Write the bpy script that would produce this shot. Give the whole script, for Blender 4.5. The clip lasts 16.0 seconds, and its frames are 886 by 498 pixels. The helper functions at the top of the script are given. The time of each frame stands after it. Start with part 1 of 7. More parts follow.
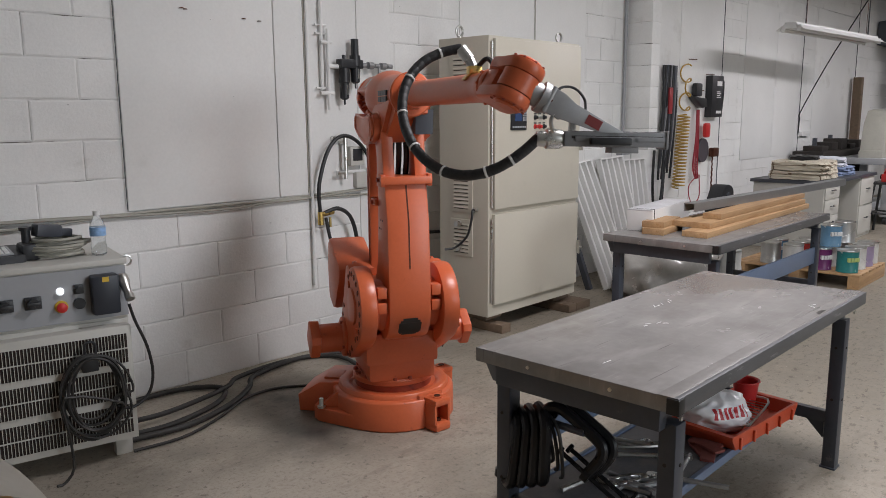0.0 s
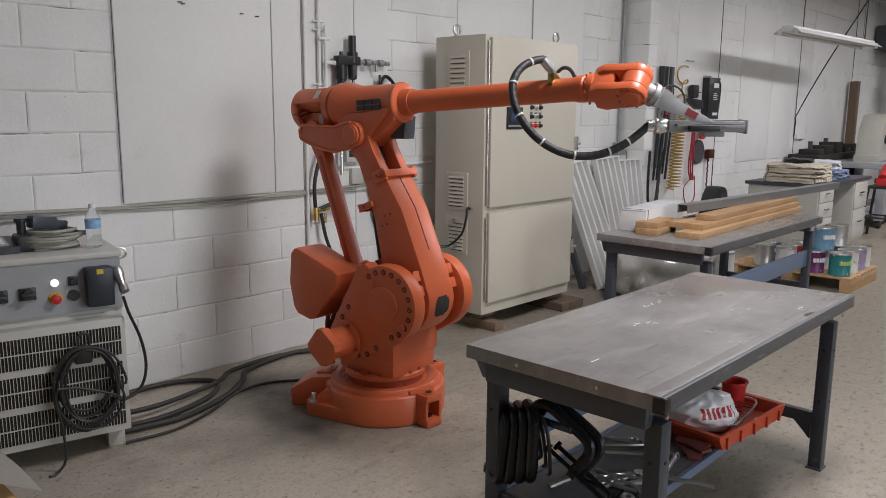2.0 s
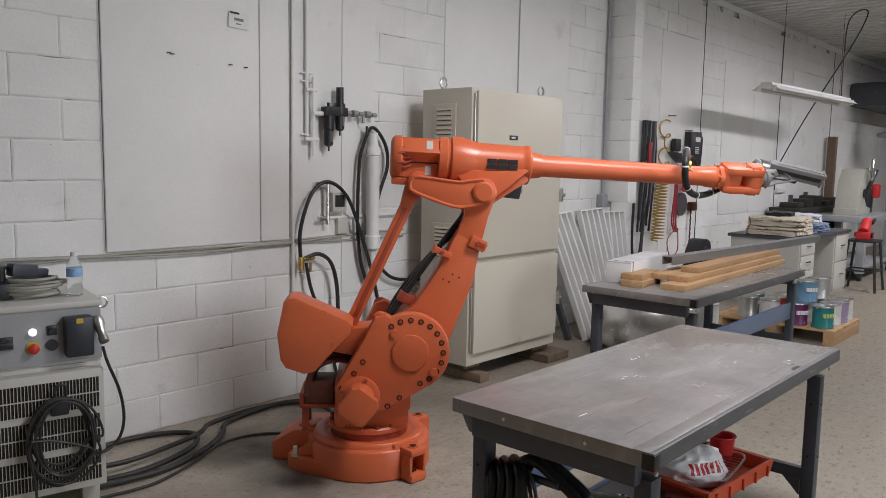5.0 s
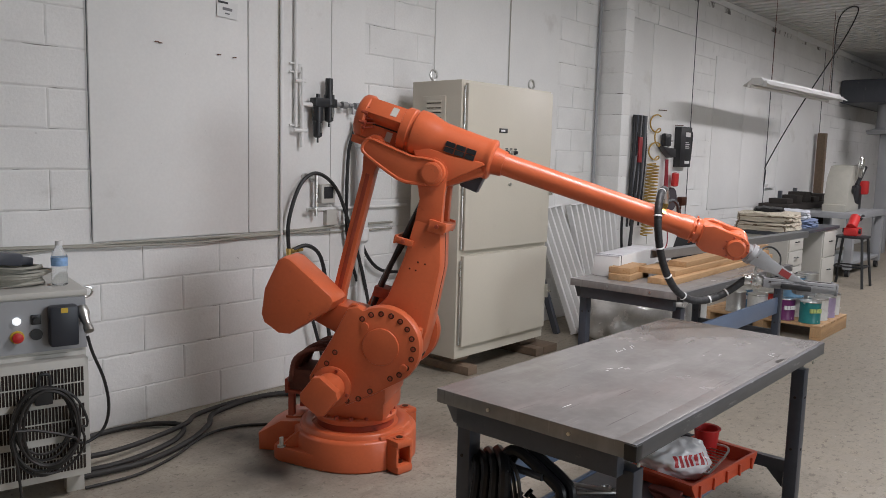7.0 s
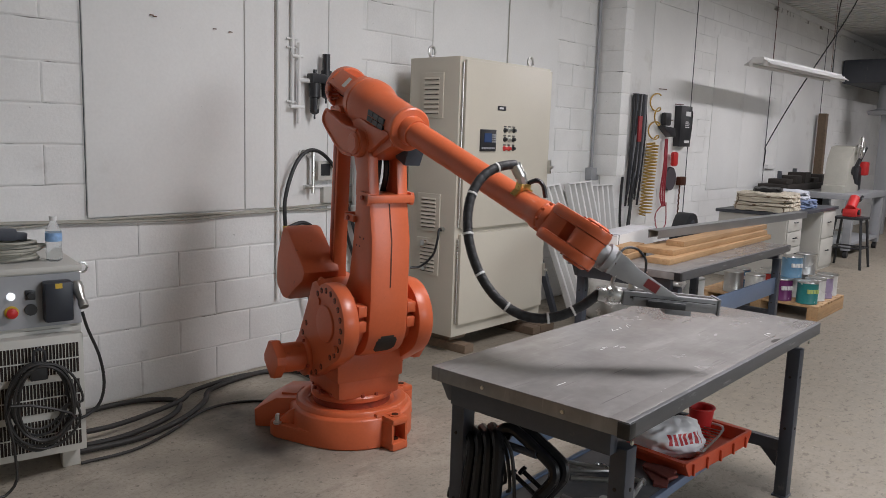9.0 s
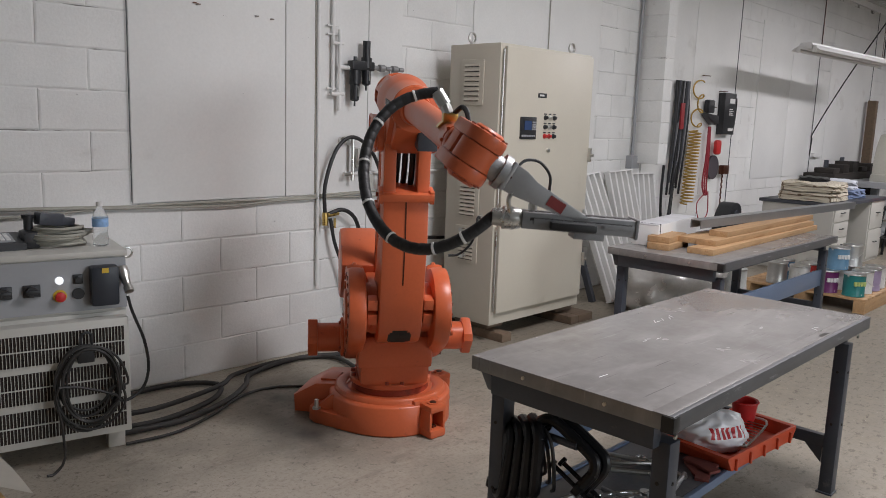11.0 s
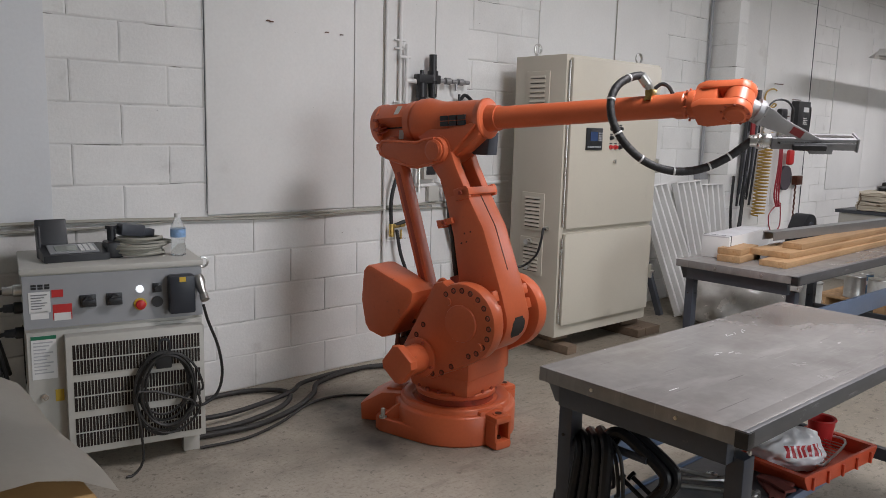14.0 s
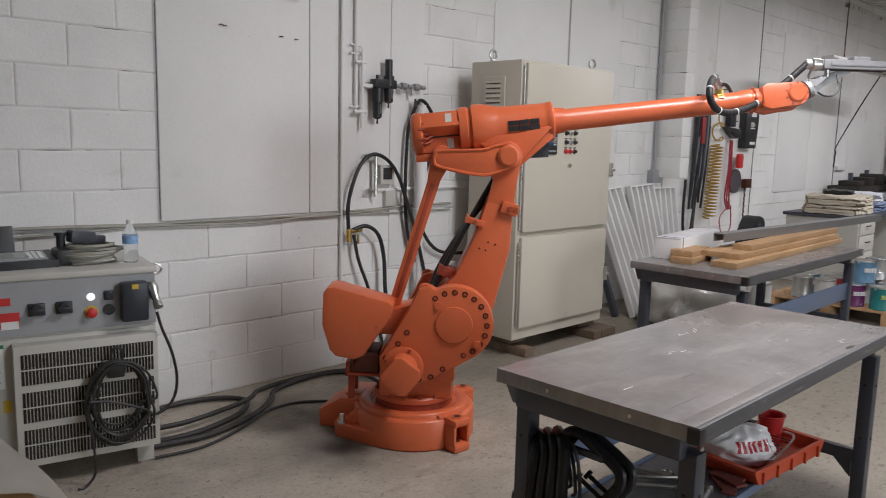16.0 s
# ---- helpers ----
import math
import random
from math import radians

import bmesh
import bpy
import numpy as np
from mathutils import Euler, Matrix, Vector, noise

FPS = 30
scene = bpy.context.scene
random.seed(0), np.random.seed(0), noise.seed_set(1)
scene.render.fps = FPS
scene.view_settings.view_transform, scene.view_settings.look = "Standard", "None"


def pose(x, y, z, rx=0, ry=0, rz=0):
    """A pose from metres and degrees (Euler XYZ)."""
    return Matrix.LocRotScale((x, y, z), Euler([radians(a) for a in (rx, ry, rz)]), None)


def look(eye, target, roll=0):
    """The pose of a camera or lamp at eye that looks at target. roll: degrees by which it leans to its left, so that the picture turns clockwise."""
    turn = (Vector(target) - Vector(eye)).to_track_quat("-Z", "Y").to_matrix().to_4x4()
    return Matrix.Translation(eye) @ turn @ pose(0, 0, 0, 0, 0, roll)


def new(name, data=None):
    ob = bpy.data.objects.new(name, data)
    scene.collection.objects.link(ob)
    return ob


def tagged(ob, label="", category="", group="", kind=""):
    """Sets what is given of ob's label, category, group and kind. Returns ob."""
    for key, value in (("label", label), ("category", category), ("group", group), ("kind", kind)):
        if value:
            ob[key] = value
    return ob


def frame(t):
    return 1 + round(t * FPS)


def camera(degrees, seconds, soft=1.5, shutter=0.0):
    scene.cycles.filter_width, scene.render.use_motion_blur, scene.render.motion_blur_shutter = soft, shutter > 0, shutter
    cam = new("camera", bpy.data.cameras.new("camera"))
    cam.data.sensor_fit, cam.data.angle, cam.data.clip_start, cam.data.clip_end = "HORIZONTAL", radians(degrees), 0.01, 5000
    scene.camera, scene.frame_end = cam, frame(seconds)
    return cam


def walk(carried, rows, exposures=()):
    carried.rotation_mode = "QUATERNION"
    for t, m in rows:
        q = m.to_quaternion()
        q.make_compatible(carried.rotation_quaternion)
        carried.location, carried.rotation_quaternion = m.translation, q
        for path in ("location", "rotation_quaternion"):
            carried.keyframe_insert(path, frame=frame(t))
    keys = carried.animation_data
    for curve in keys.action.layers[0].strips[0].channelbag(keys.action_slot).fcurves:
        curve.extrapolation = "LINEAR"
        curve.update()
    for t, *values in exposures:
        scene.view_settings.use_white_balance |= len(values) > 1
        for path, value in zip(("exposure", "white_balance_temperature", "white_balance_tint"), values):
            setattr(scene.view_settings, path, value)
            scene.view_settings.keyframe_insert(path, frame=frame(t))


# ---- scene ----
cam = camera(59.5, 16.0, soft=0.6, shutter=0.3)
PATH = [
    (0, (-0.005, 0.013, 1.461), (1.429, 1.365, 1.121), -0.4),
    (0.5, (0.011, 0.011, 1.464), (1.45, 1.355, 1.113), -0.4),
    (1, (0.012, 0.005, 1.462), (1.459, 1.338, 1.105), -0.1),
    (1.5, (-0.003, -0.008, 1.464), (1.441, 1.328, 1.109), 0.3),
    (2, (-0.012, -0.012, 1.466), (1.427, 1.332, 1.119), 0.5),
    (2.5, (-0.023, -0.011, 1.469), (1.385, 1.374, 1.157), 0.3),
    (3, (-0.03, -0.009, 1.469), (1.365, 1.403, 1.228), 0.1),
    (3.5, (-0.019, -0.009, 1.469), (1.374, 1.407, 1.238), 0.0),
    (4, (-0.013, 0.003, 1.473), (1.435, 1.364, 1.25), 0.3),
    (6.5, (0.004, -0.004, 1.462), (1.493, 1.313, 1.239), 1.3),
    (7, (0.007, -0.011, 1.46), (1.499, 1.3, 1.225), 1.5),
    (7.5, (0.006, -0.008, 1.463), (1.504, 1.293, 1.211), 1.8),
    (8, (0.015, -0.006, 1.453), (1.513, 1.292, 1.189), 1.9),
    (8.5, (0.026, -0.013, 1.453), (1.522, 1.284, 1.175), 1.9),
    (11, (0.023, 0.011, 1.457), (1.447, 1.378, 1.132), 2.0),
    (11.5, (0.021, 0.001, 1.463), (1.417, 1.395, 1.141), 2.1),
    (12, (0.015, 0.003, 1.463), (1.387, 1.425, 1.148), 2.2),
    (12.5, (0.015, 0.001, 1.465), (1.364, 1.444, 1.15), 2.1),
    (13, (0.012, 0.005, 1.459), (1.343, 1.466, 1.147), 2.0),
    (13.5, (0.005, 0.009, 1.461), (1.321, 1.484, 1.154), 1.9),
    (14, (-0.004, 0.009, 1.457), (1.306, 1.49, 1.157), 1.5),
    (14.5, (-0.02, 0.009, 1.462), (1.285, 1.495, 1.164), 1.3),
    (15, (-0.021, 0.009, 1.462), (1.286, 1.494, 1.166), 1.2),
    (15.5, (-0.015, 0.005, 1.458), (1.308, 1.476, 1.166), 1.0),
    (16, (-0.007, -0.002, 1.453), (1.383, 1.408, 1.169), 1.4),
]
walk(cam, [(t, look(eye, target, roll)) for t, eye, target, roll in PATH])

# ---- world and large lights ----
world = bpy.data.worlds.new("world")
scene.world = world
world.use_nodes = True
sky = world.node_tree.nodes.new("ShaderNodeTexSky")
sky.sky_type, sky.sun_disc, sky.sun_elevation, sky.sun_rotation = "NISHITA", False, radians(38), radians(200)
world.node_tree.links.new(sky.outputs[0], world.node_tree.nodes["Background"].inputs[0])
world.node_tree.nodes["Background"].inputs[1].default_value = 0.1


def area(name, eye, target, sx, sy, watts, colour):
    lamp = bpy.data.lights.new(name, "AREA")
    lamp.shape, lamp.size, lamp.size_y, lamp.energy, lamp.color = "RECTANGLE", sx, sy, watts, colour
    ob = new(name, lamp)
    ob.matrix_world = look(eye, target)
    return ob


# daylight through the roller door opening behind the camera
area("door_daylight", (3.0, -5.95, 2.0), (3.0, -2.5, -0.6), 2.4, 2.2, 135, (0.84, 0.91, 1.0))
# unseen lamps added under the roof; the robot's shadow places the first
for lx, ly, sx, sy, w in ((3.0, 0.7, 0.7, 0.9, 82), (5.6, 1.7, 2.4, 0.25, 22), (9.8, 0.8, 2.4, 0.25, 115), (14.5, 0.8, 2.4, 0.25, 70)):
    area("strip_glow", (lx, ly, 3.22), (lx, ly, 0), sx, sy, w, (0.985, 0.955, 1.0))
EXPOSURE = 0.1
scene.view_settings.exposure = EXPOSURE

WALL = 3.875          # inner face of the long block wall
TOP = 3.43            # underside of the roof


# ---- mesh helpers ----
def bmn():
    return bmesh.new()


def box(bm, x0, x1, y0, y1, z0, z1, bevel=0.0, m=None):
    r = bmesh.ops.create_cube(bm, size=1.0)
    vs = r["verts"]
    bmesh.ops.scale(bm, vec=(x1 - x0, y1 - y0, z1 - z0), verts=vs)
    bmesh.ops.translate(bm, vec=((x0 + x1) / 2, (y0 + y1) / 2, (z0 + z1) / 2), verts=vs)
    if bevel:
        es = list({e for v in vs for e in v.link_edges})
        out = bmesh.ops.bevel(bm, geom=es, offset=bevel, segments=2, affect="EDGES", profile=0.6)
        vs = list({v for f in out["faces"] for v in f.verts} | {v for v in vs if v.is_valid})
    if m is not None:
        bmesh.ops.transform(bm, matrix=m, verts=vs)
    return vs


def cyl(bm, p0, p1, r0, r1=None, seg=24, caps=True):
    p0, p1 = Vector(p0), Vector(p1)
    d = p1 - p0
    m = Matrix.Translation((p0 + p1) / 2) @ d.to_track_quat("Z", "Y").to_matrix().to_4x4()
    r = bmesh.ops.create_cone(bm, cap_ends=caps, segments=seg, radius1=r0, radius2=r0 if r1 is None else r1, depth=d.length, matrix=m)
    return r["verts"]


def lathe(bm, p0, axis, profile, seg=28):
    """Turns (along, radius) pairs round the line from p0 along axis."""
    q = Vector(axis).normalized().to_track_quat("Z", "Y").to_matrix().to_4x4()
    m = Matrix.Translation(p0) @ q
    rings = []
    for a, r in profile:
        rings.append([bm.verts.new(m @ Vector((max(r, 1e-4) * math.cos(2 * math.pi * k / seg), max(r, 1e-4) * math.sin(2 * math.pi * k / seg), a))) for k in range(seg)])
    for lo, hi in zip(rings, rings[1:]):
        for k in range(seg):
            bm.faces.new((lo[k], lo[(k + 1) % seg], hi[(k + 1) % seg], hi[k]))
    bm.faces.new(list(reversed(rings[0])))
    bm.faces.new(rings[-1])


def prism(bm, pts, y0, y1, bevel=0.0, m=None):
    """A profile in x and z, pushed from y0 to y1."""
    lo = [bm.verts.new((x, y0, z)) for x, z in pts]
    hi = [bm.verts.new((x, y1, z)) for x, z in pts]
    n = len(pts)
    faces = [bm.faces.new(lo), bm.faces.new(list(reversed(hi)))]
    for k in range(n):
        faces.append(bm.faces.new((lo[k], hi[k], hi[(k + 1) % n], lo[(k + 1) % n])))
    bmesh.ops.recalc_face_normals(bm, faces=faces)
    vs = lo + hi
    if bevel:
        es = [e for f in faces[:2] for e in f.edges]
        out = bmesh.ops.bevel(bm, geom=es, offset=bevel, segments=2, affect="EDGES", profile=0.6)
        vs = list({v for f in out["faces"] for v in f.verts} | {v for v in vs if v.is_valid} | {v for f in faces if f.is_valid for v in f.verts})
    if m is not None:
        bmesh.ops.transform(bm, matrix=m, verts=vs)
    return vs


def arc(cx, cz, r, a0, a1, n=14):
    return [(cx + r * math.cos(radians(a0 + (a1 - a0) * k / n)), cz + r * math.sin(radians(a0 + (a1 - a0) * k / n))) for k in range(n + 1)]


def smooth_path(pts, n=8):
    """A Catmull-Rom curve through the points."""
    pts = [Vector(p) for p in pts]
    ext = [2 * pts[0] - pts[1]] + pts + [2 * pts[-1] - pts[-2]]
    out = []
    for a, b, c, d in zip(ext, ext[1:], ext[2:], ext[3:]):
        for k in range(n):
            t = k / n
            out.append(0.5 * (2 * b + (c - a) * t + (2 * a - 5 * b + 4 * c - d) * t * t + (3 * b - a - 3 * c + d) * t ** 3))
    return out + [pts[-1]]


def sweep(bm, pts, r, seg=8, n=8):
    path = smooth_path(pts, n) if n > 1 else [Vector(p) for p in pts]
    rings, side = [], None
    for k, p in enumerate(path):
        d = (path[min(k + 1, len(path) - 1)] - path[max(k - 1, 0)]).normalized()
        if side is None:
            side = d.orthogonal().normalized()
        side = (side - side.dot(d) * d).normalized()
        up = d.cross(side)
        rings.append([bm.verts.new(p + r * (math.cos(2 * math.pi * j / seg) * side + math.sin(2 * math.pi * j / seg) * up)) for j in range(seg)])
    for lo, hi in zip(rings, rings[1:]):
        for j in range(seg):
            bm.faces.new((lo[j], lo[(j + 1) % seg], hi[(j + 1) % seg], hi[j]))
    bm.faces.new(list(reversed(rings[0])))
    bm.faces.new(rings[-1])


def mesh_of(name, bm, material, smooth=True):
    bmesh.ops.recalc_face_normals(bm, faces=bm.faces)
    data = bpy.data.meshes.new(name)
    bm.to_mesh(data)
    bm.free()
    data.materials.append(material)
    if smooth:
        for p in data.polygons:
            p.use_smooth = True
        data.set_sharp_from_angle(angle=radians(35))
    return data


def part(name, bm, material, parent=None, label="", m=None):
    ob = new(name, mesh_of(name, bm, material))
    ob.parent = parent
    if m is not None:
        ob.matrix_basis = m
    return tagged(ob, label)


def again(ob, m, parent=None):
    """One more part on the same mesh."""
    o = new(ob.name.split(".")[0], ob.data)
    o.parent = parent or ob.parent
    o.matrix_basis = m
    return o


def thing(name, m, label, category, group="", kind=""):
    ob = new(name)
    ob.empty_display_size = 0.1
    ob.matrix_basis = m
    return tagged(ob, label, category, group, kind)


def bolt_set(parent, name, spots, axis, r, h, mat, seg=8):
    """Bolt heads, each a part of its own on one shared mesh."""
    bm = bmn()
    cyl(bm, (0, 0, -0.001), (0, 0, h), r, r * 0.9, seg)
    data = mesh_of(name, bm, mat)
    turn = Vector(axis).to_track_quat("Z", "Y").to_matrix().to_4x4()
    for p in spots:
        ob = new(name, data)
        ob.parent = parent
        ob.matrix_basis = Matrix.Translation(p) @ turn


# ---- materials ----
def material(name, base, rough=0.5, metal=0.0, vary=0.15, scale=6.0, fine=60.0, bump=0.1, spread=0.1, dirt=None, dirt_at=(0.55, 0.7), dirt_scale=2.0, piece=0.0, coat=0.0, stretch=(1, 1, 1), world_space=False):
    """A surface with colour drift at two scales, uneven gloss, fine relief and stains."""
    mat = bpy.data.materials.new(name)
    mat.use_nodes = True
    nt = mat.node_tree
    N, L = nt.nodes, nt.links
    b = N["Principled BSDF"]
    b.inputs["Metallic"].default_value = metal
    b.inputs["Coat Weight"].default_value = coat
    co = N.new("ShaderNodeTexCoord")
    mp = N.new("ShaderNodeMapping")
    mp.inputs["Scale"].default_value = stretch
    if world_space:
        geo = N.new("ShaderNodeNewGeometry")
        L.new(geo.outputs["Position"], mp.inputs[0])
    else:
        L.new(co.outputs["Object"], mp.inputs[0])

    def noise_node(s, detail, offset=0.0):
        n = N.new("ShaderNodeTexNoise")
        n.inputs["Scale"].default_value, n.inputs["Detail"].default_value = s, detail
        n.inputs["Roughness"].default_value = 0.6
        L.new(mp.outputs[0], n.inputs["Vector"])
        return n

    big, small, blot = noise_node(scale, 5), noise_node(fine, 3), noise_node(dirt_scale, 7)
    lo, hi = [c * (1 - vary) for c in base], [min(1, c * (1 + vary)) for c in base]
    ramp = N.new("ShaderNodeValToRGB")
    ramp.color_ramp.elements[0].position, ramp.color_ramp.elements[1].position = 0.3, 0.7
    ramp.color_ramp.elements[0].color, ramp.color_ramp.elements[1].color = (*lo, 1), (*hi, 1)
    mixf = N.new("ShaderNodeMath")
    mixf.operation = "MULTIPLY_ADD"
    mixf.inputs[1].default_value = 0.35
    L.new(small.outputs[0], mixf.inputs[0])
    sc = N.new("ShaderNodeMath")
    sc.operation = "MULTIPLY"
    sc.inputs[1].default_value = 0.65
    L.new(big.outputs[0], sc.inputs[0])
    L.new(sc.outputs[0], mixf.inputs[2])
    L.new(mixf.outputs[0], ramp.inputs[0])
    colour = ramp.outputs[0]
    if dirt:
        mask = N.new("ShaderNodeMapRange")
        mask.inputs[1].default_value, mask.inputs[2].default_value = dirt_at
        L.new(blot.outputs[0], mask.inputs[0])
        mx = N.new("ShaderNodeMix")
        mx.data_type = "RGBA"
        L.new(mask.outputs[0], mx.inputs["Factor"])
        L.new(colour, mx.inputs["A"])
        mx.inputs["B"].default_value = (*dirt, 1)
        colour = mx.outputs["Result"]
    if piece:
        info = N.new("ShaderNodeObjectInfo")
        pr = N.new("ShaderNodeMapRange")
        pr.inputs[3].default_value, pr.inputs[4].default_value = 1 - piece, 1 + piece
        L.new(info.outputs["Random"], pr.inputs[0])
        hsv = N.new("ShaderNodeHueSaturation")
        L.new(pr.outputs[0], hsv.inputs["Value"])
        L.new(colour, hsv.inputs["Color"])
        colour = hsv.outputs[0]
    L.new(colour, b.inputs["Base Color"])
    rr = N.new("ShaderNodeMapRange")
    rr.inputs[3].default_value, rr.inputs[4].default_value = max(0.03, rough - spread), min(1, rough + spread)
    L.new(big.outputs[0], rr.inputs[0])
    L.new(rr.outputs[0], b.inputs["Roughness"])
    if bump:
        bp = N.new("ShaderNodeBump")
        bp.inputs["Strength"].default_value, bp.inputs["Distance"].default_value = bump, 0.004
        L.new(mixf.outputs[0], bp.inputs["Height"])
        L.new(bp.outputs[0], b.inputs["Normal"])
    return mat


M_ORANGE = material("robot_orange_paint", (0.61, 0.132, 0.05), 0.34, vary=0.08, scale=4, fine=70, bump=0.12, spread=0.12, dirt=(0.3, 0.062, 0.03), dirt_at=(0.66, 0.78), dirt_scale=24)
M_RUST = material("dull_red_orange", (0.36, 0.062, 0.03), 0.5, vary=0.18, scale=9, bump=0.08, dirt=(0.12, 0.03, 0.02), dirt_at=(0.55, 0.8), dirt_scale=12)
M_BLACK = material("black_rubber", (0.016, 0.016, 0.017), 0.45, vary=0.3, scale=20, bump=0.1)
M_BOLT = material("bolt_steel_dark", (0.1, 0.035, 0.02), 0.45, metal=0.6, vary=0.3, scale=40)
M_STEEL = material("bright_steel", (0.62, 0.62, 0.6), 0.3, metal=1.0, vary=0.12, scale=12, spread=0.12)
M_ALU = material("brushed_aluminium", (0.36, 0.36, 0.365), 0.48, metal=0.6, vary=0.1, scale=14, spread=0.1)
M_SLIDE = material("dull_slide_metal", (0.24, 0.24, 0.245), 0.55, metal=0.3, vary=0.15, scale=14, spread=0.1)
M_BRASS = material("brass", (0.6, 0.42, 0.14), 0.3, metal=1.0, vary=0.15, scale=30)
M_WHITE = material("white_wall_paint", (0.78, 0.78, 0.765), 0.6, vary=0.06, scale=1.4, fine=60, bump=0.3, dirt=(0.52, 0.5, 0.46), dirt_at=(0.62, 0.86), dirt_scale=2.2, world_space=True)
M_BLOCK = material("painted_block", (0.77, 0.77, 0.755), 0.68, vary=0.08, scale=3.0, fine=70, bump=0.9, dirt=(0.45, 0.43, 0.4), dirt_at=(0.64, 0.9), dirt_scale=5.0, piece=0.03, world_space=True)
M_MORTAR = material("painted_mortar", (0.76, 0.755, 0.74), 0.8, vary=0.08, scale=8, fine=90, bump=0.5, dirt=(0.17, 0.16, 0.15), dirt_at=(0.55, 0.64), dirt_scale=4.5, world_space=True)
M_DARKGREY = material("dark_grey_enamel", (0.058, 0.064, 0.078), 0.42, vary=0.15, scale=10, bump=0.06, dirt=(0.2, 0.2, 0.2), dirt_at=(0.66, 0.8), dirt_scale=14)
M_BEIGE = material("beige_cabinet_enamel", (0.56, 0.525, 0.44), 0.42, vary=0.035, scale=2.5, bump=0.04, dirt=(0.4, 0.37, 0.3), dirt_at=(0.64, 0.9), dirt_scale=3)
M_CREAM = material("cream_grey_enamel", (0.52, 0.51, 0.47), 0.45, vary=0.04, scale=4, bump=0.04)
M_LIGHTGREY = material("light_grey_panel", (0.32, 0.33, 0.345), 0.42, vary=0.04, scale=5, bump=0.03)
M_WOOD = material("pine_lumber", (0.46, 0.285, 0.145), 0.62, vary=0.25, scale=3, fine=26, bump=0.2, stretch=(0.6, 9, 9), piece=0.12, dirt=(0.36, 0.18, 0.07), dirt_at=(0.56, 0.75), dirt_scale=4)
M_OLDWOOD = material("old_timber", (0.15, 0.105, 0.07), 0.75, vary=0.3, scale=4, fine=30, bump=0.3, stretch=(0.8, 8, 8), piece=0.15)
M_RED = material("red_plastic", (0.55, 0.03, 0.03), 0.4, vary=0.1, scale=6)
M_TRAY = material("orange_red_tray", (0.62, 0.09, 0.035), 0.45, vary=0.1, scale=8, bump=0.05)
M_YELLOW = material("yellow_plastic", (0.62, 0.42, 0.04), 0.45, vary=0.1)
M_PLASTIC = material("black_plastic", (0.022, 0.023, 0.026), 0.4, vary=0.2)
M_GREYCABLE = material("grey_cable", (0.36, 0.35, 0.3), 0.5, vary=0.1)
M_LABEL = material("white_label", (0.75, 0.75, 0.74), 0.5, vary=0.03)
M_INK = material("grey_ink", (0.2, 0.2, 0.21), 0.6, vary=0.05)
M_BLUE = material("blue_screen", (0.04, 0.07, 0.16), 0.2, vary=0.1)
# near black: shade inside openings put into colour; also rack and motor core
M_VOID = material("dark_inside", (0.03, 0.025, 0.022), 0.8, vary=0.3)


def speckled(mat, seed):
    """Sparse dark chips and drips over painted masonry."""
    N, L = mat.node_tree.nodes, mat.node_tree.links
    b = N["Principled BSDF"]
    old = b.inputs["Base Color"].links[0].from_socket
    geo = N.new("ShaderNodeNewGeometry")
    for scale, at, amount in ((9.0, (0.735, 0.75), 0.75), (26.0, (0.73, 0.76), 0.55)):
        mp = N.new("ShaderNodeMapping")
        mp.inputs["Location"].default_value = (seed, 0, seed * 2)
        mp.inputs["Scale"].default_value = (0.7, 1, 1.3)
        L.new(geo.outputs["Position"], mp.inputs[0])
        n = N.new("ShaderNodeTexNoise")
        n.inputs["Scale"].default_value, n.inputs["Detail"].default_value, n.inputs["Roughness"].default_value = scale, 4, 0.7
        L.new(mp.outputs[0], n.inputs["Vector"])
        mr = N.new("ShaderNodeMapRange")
        mr.inputs[1].default_value, mr.inputs[2].default_value, mr.inputs[4].default_value = *at, amount
        L.new(n.outputs[0], mr.inputs[0])
        mx = N.new("ShaderNodeMix")
        mx.data_type = "RGBA"
        L.new(mr.outputs[0], mx.inputs["Factor"])
        L.new(old, mx.inputs["A"])
        mx.inputs["B"].default_value = (0.12, 0.11, 0.1, 1)
        old = mx.outputs["Result"]
    L.new(old, b.inputs["Base Color"])


speckled(M_WHITE, 3.0)
speckled(M_BLOCK, 7.0)


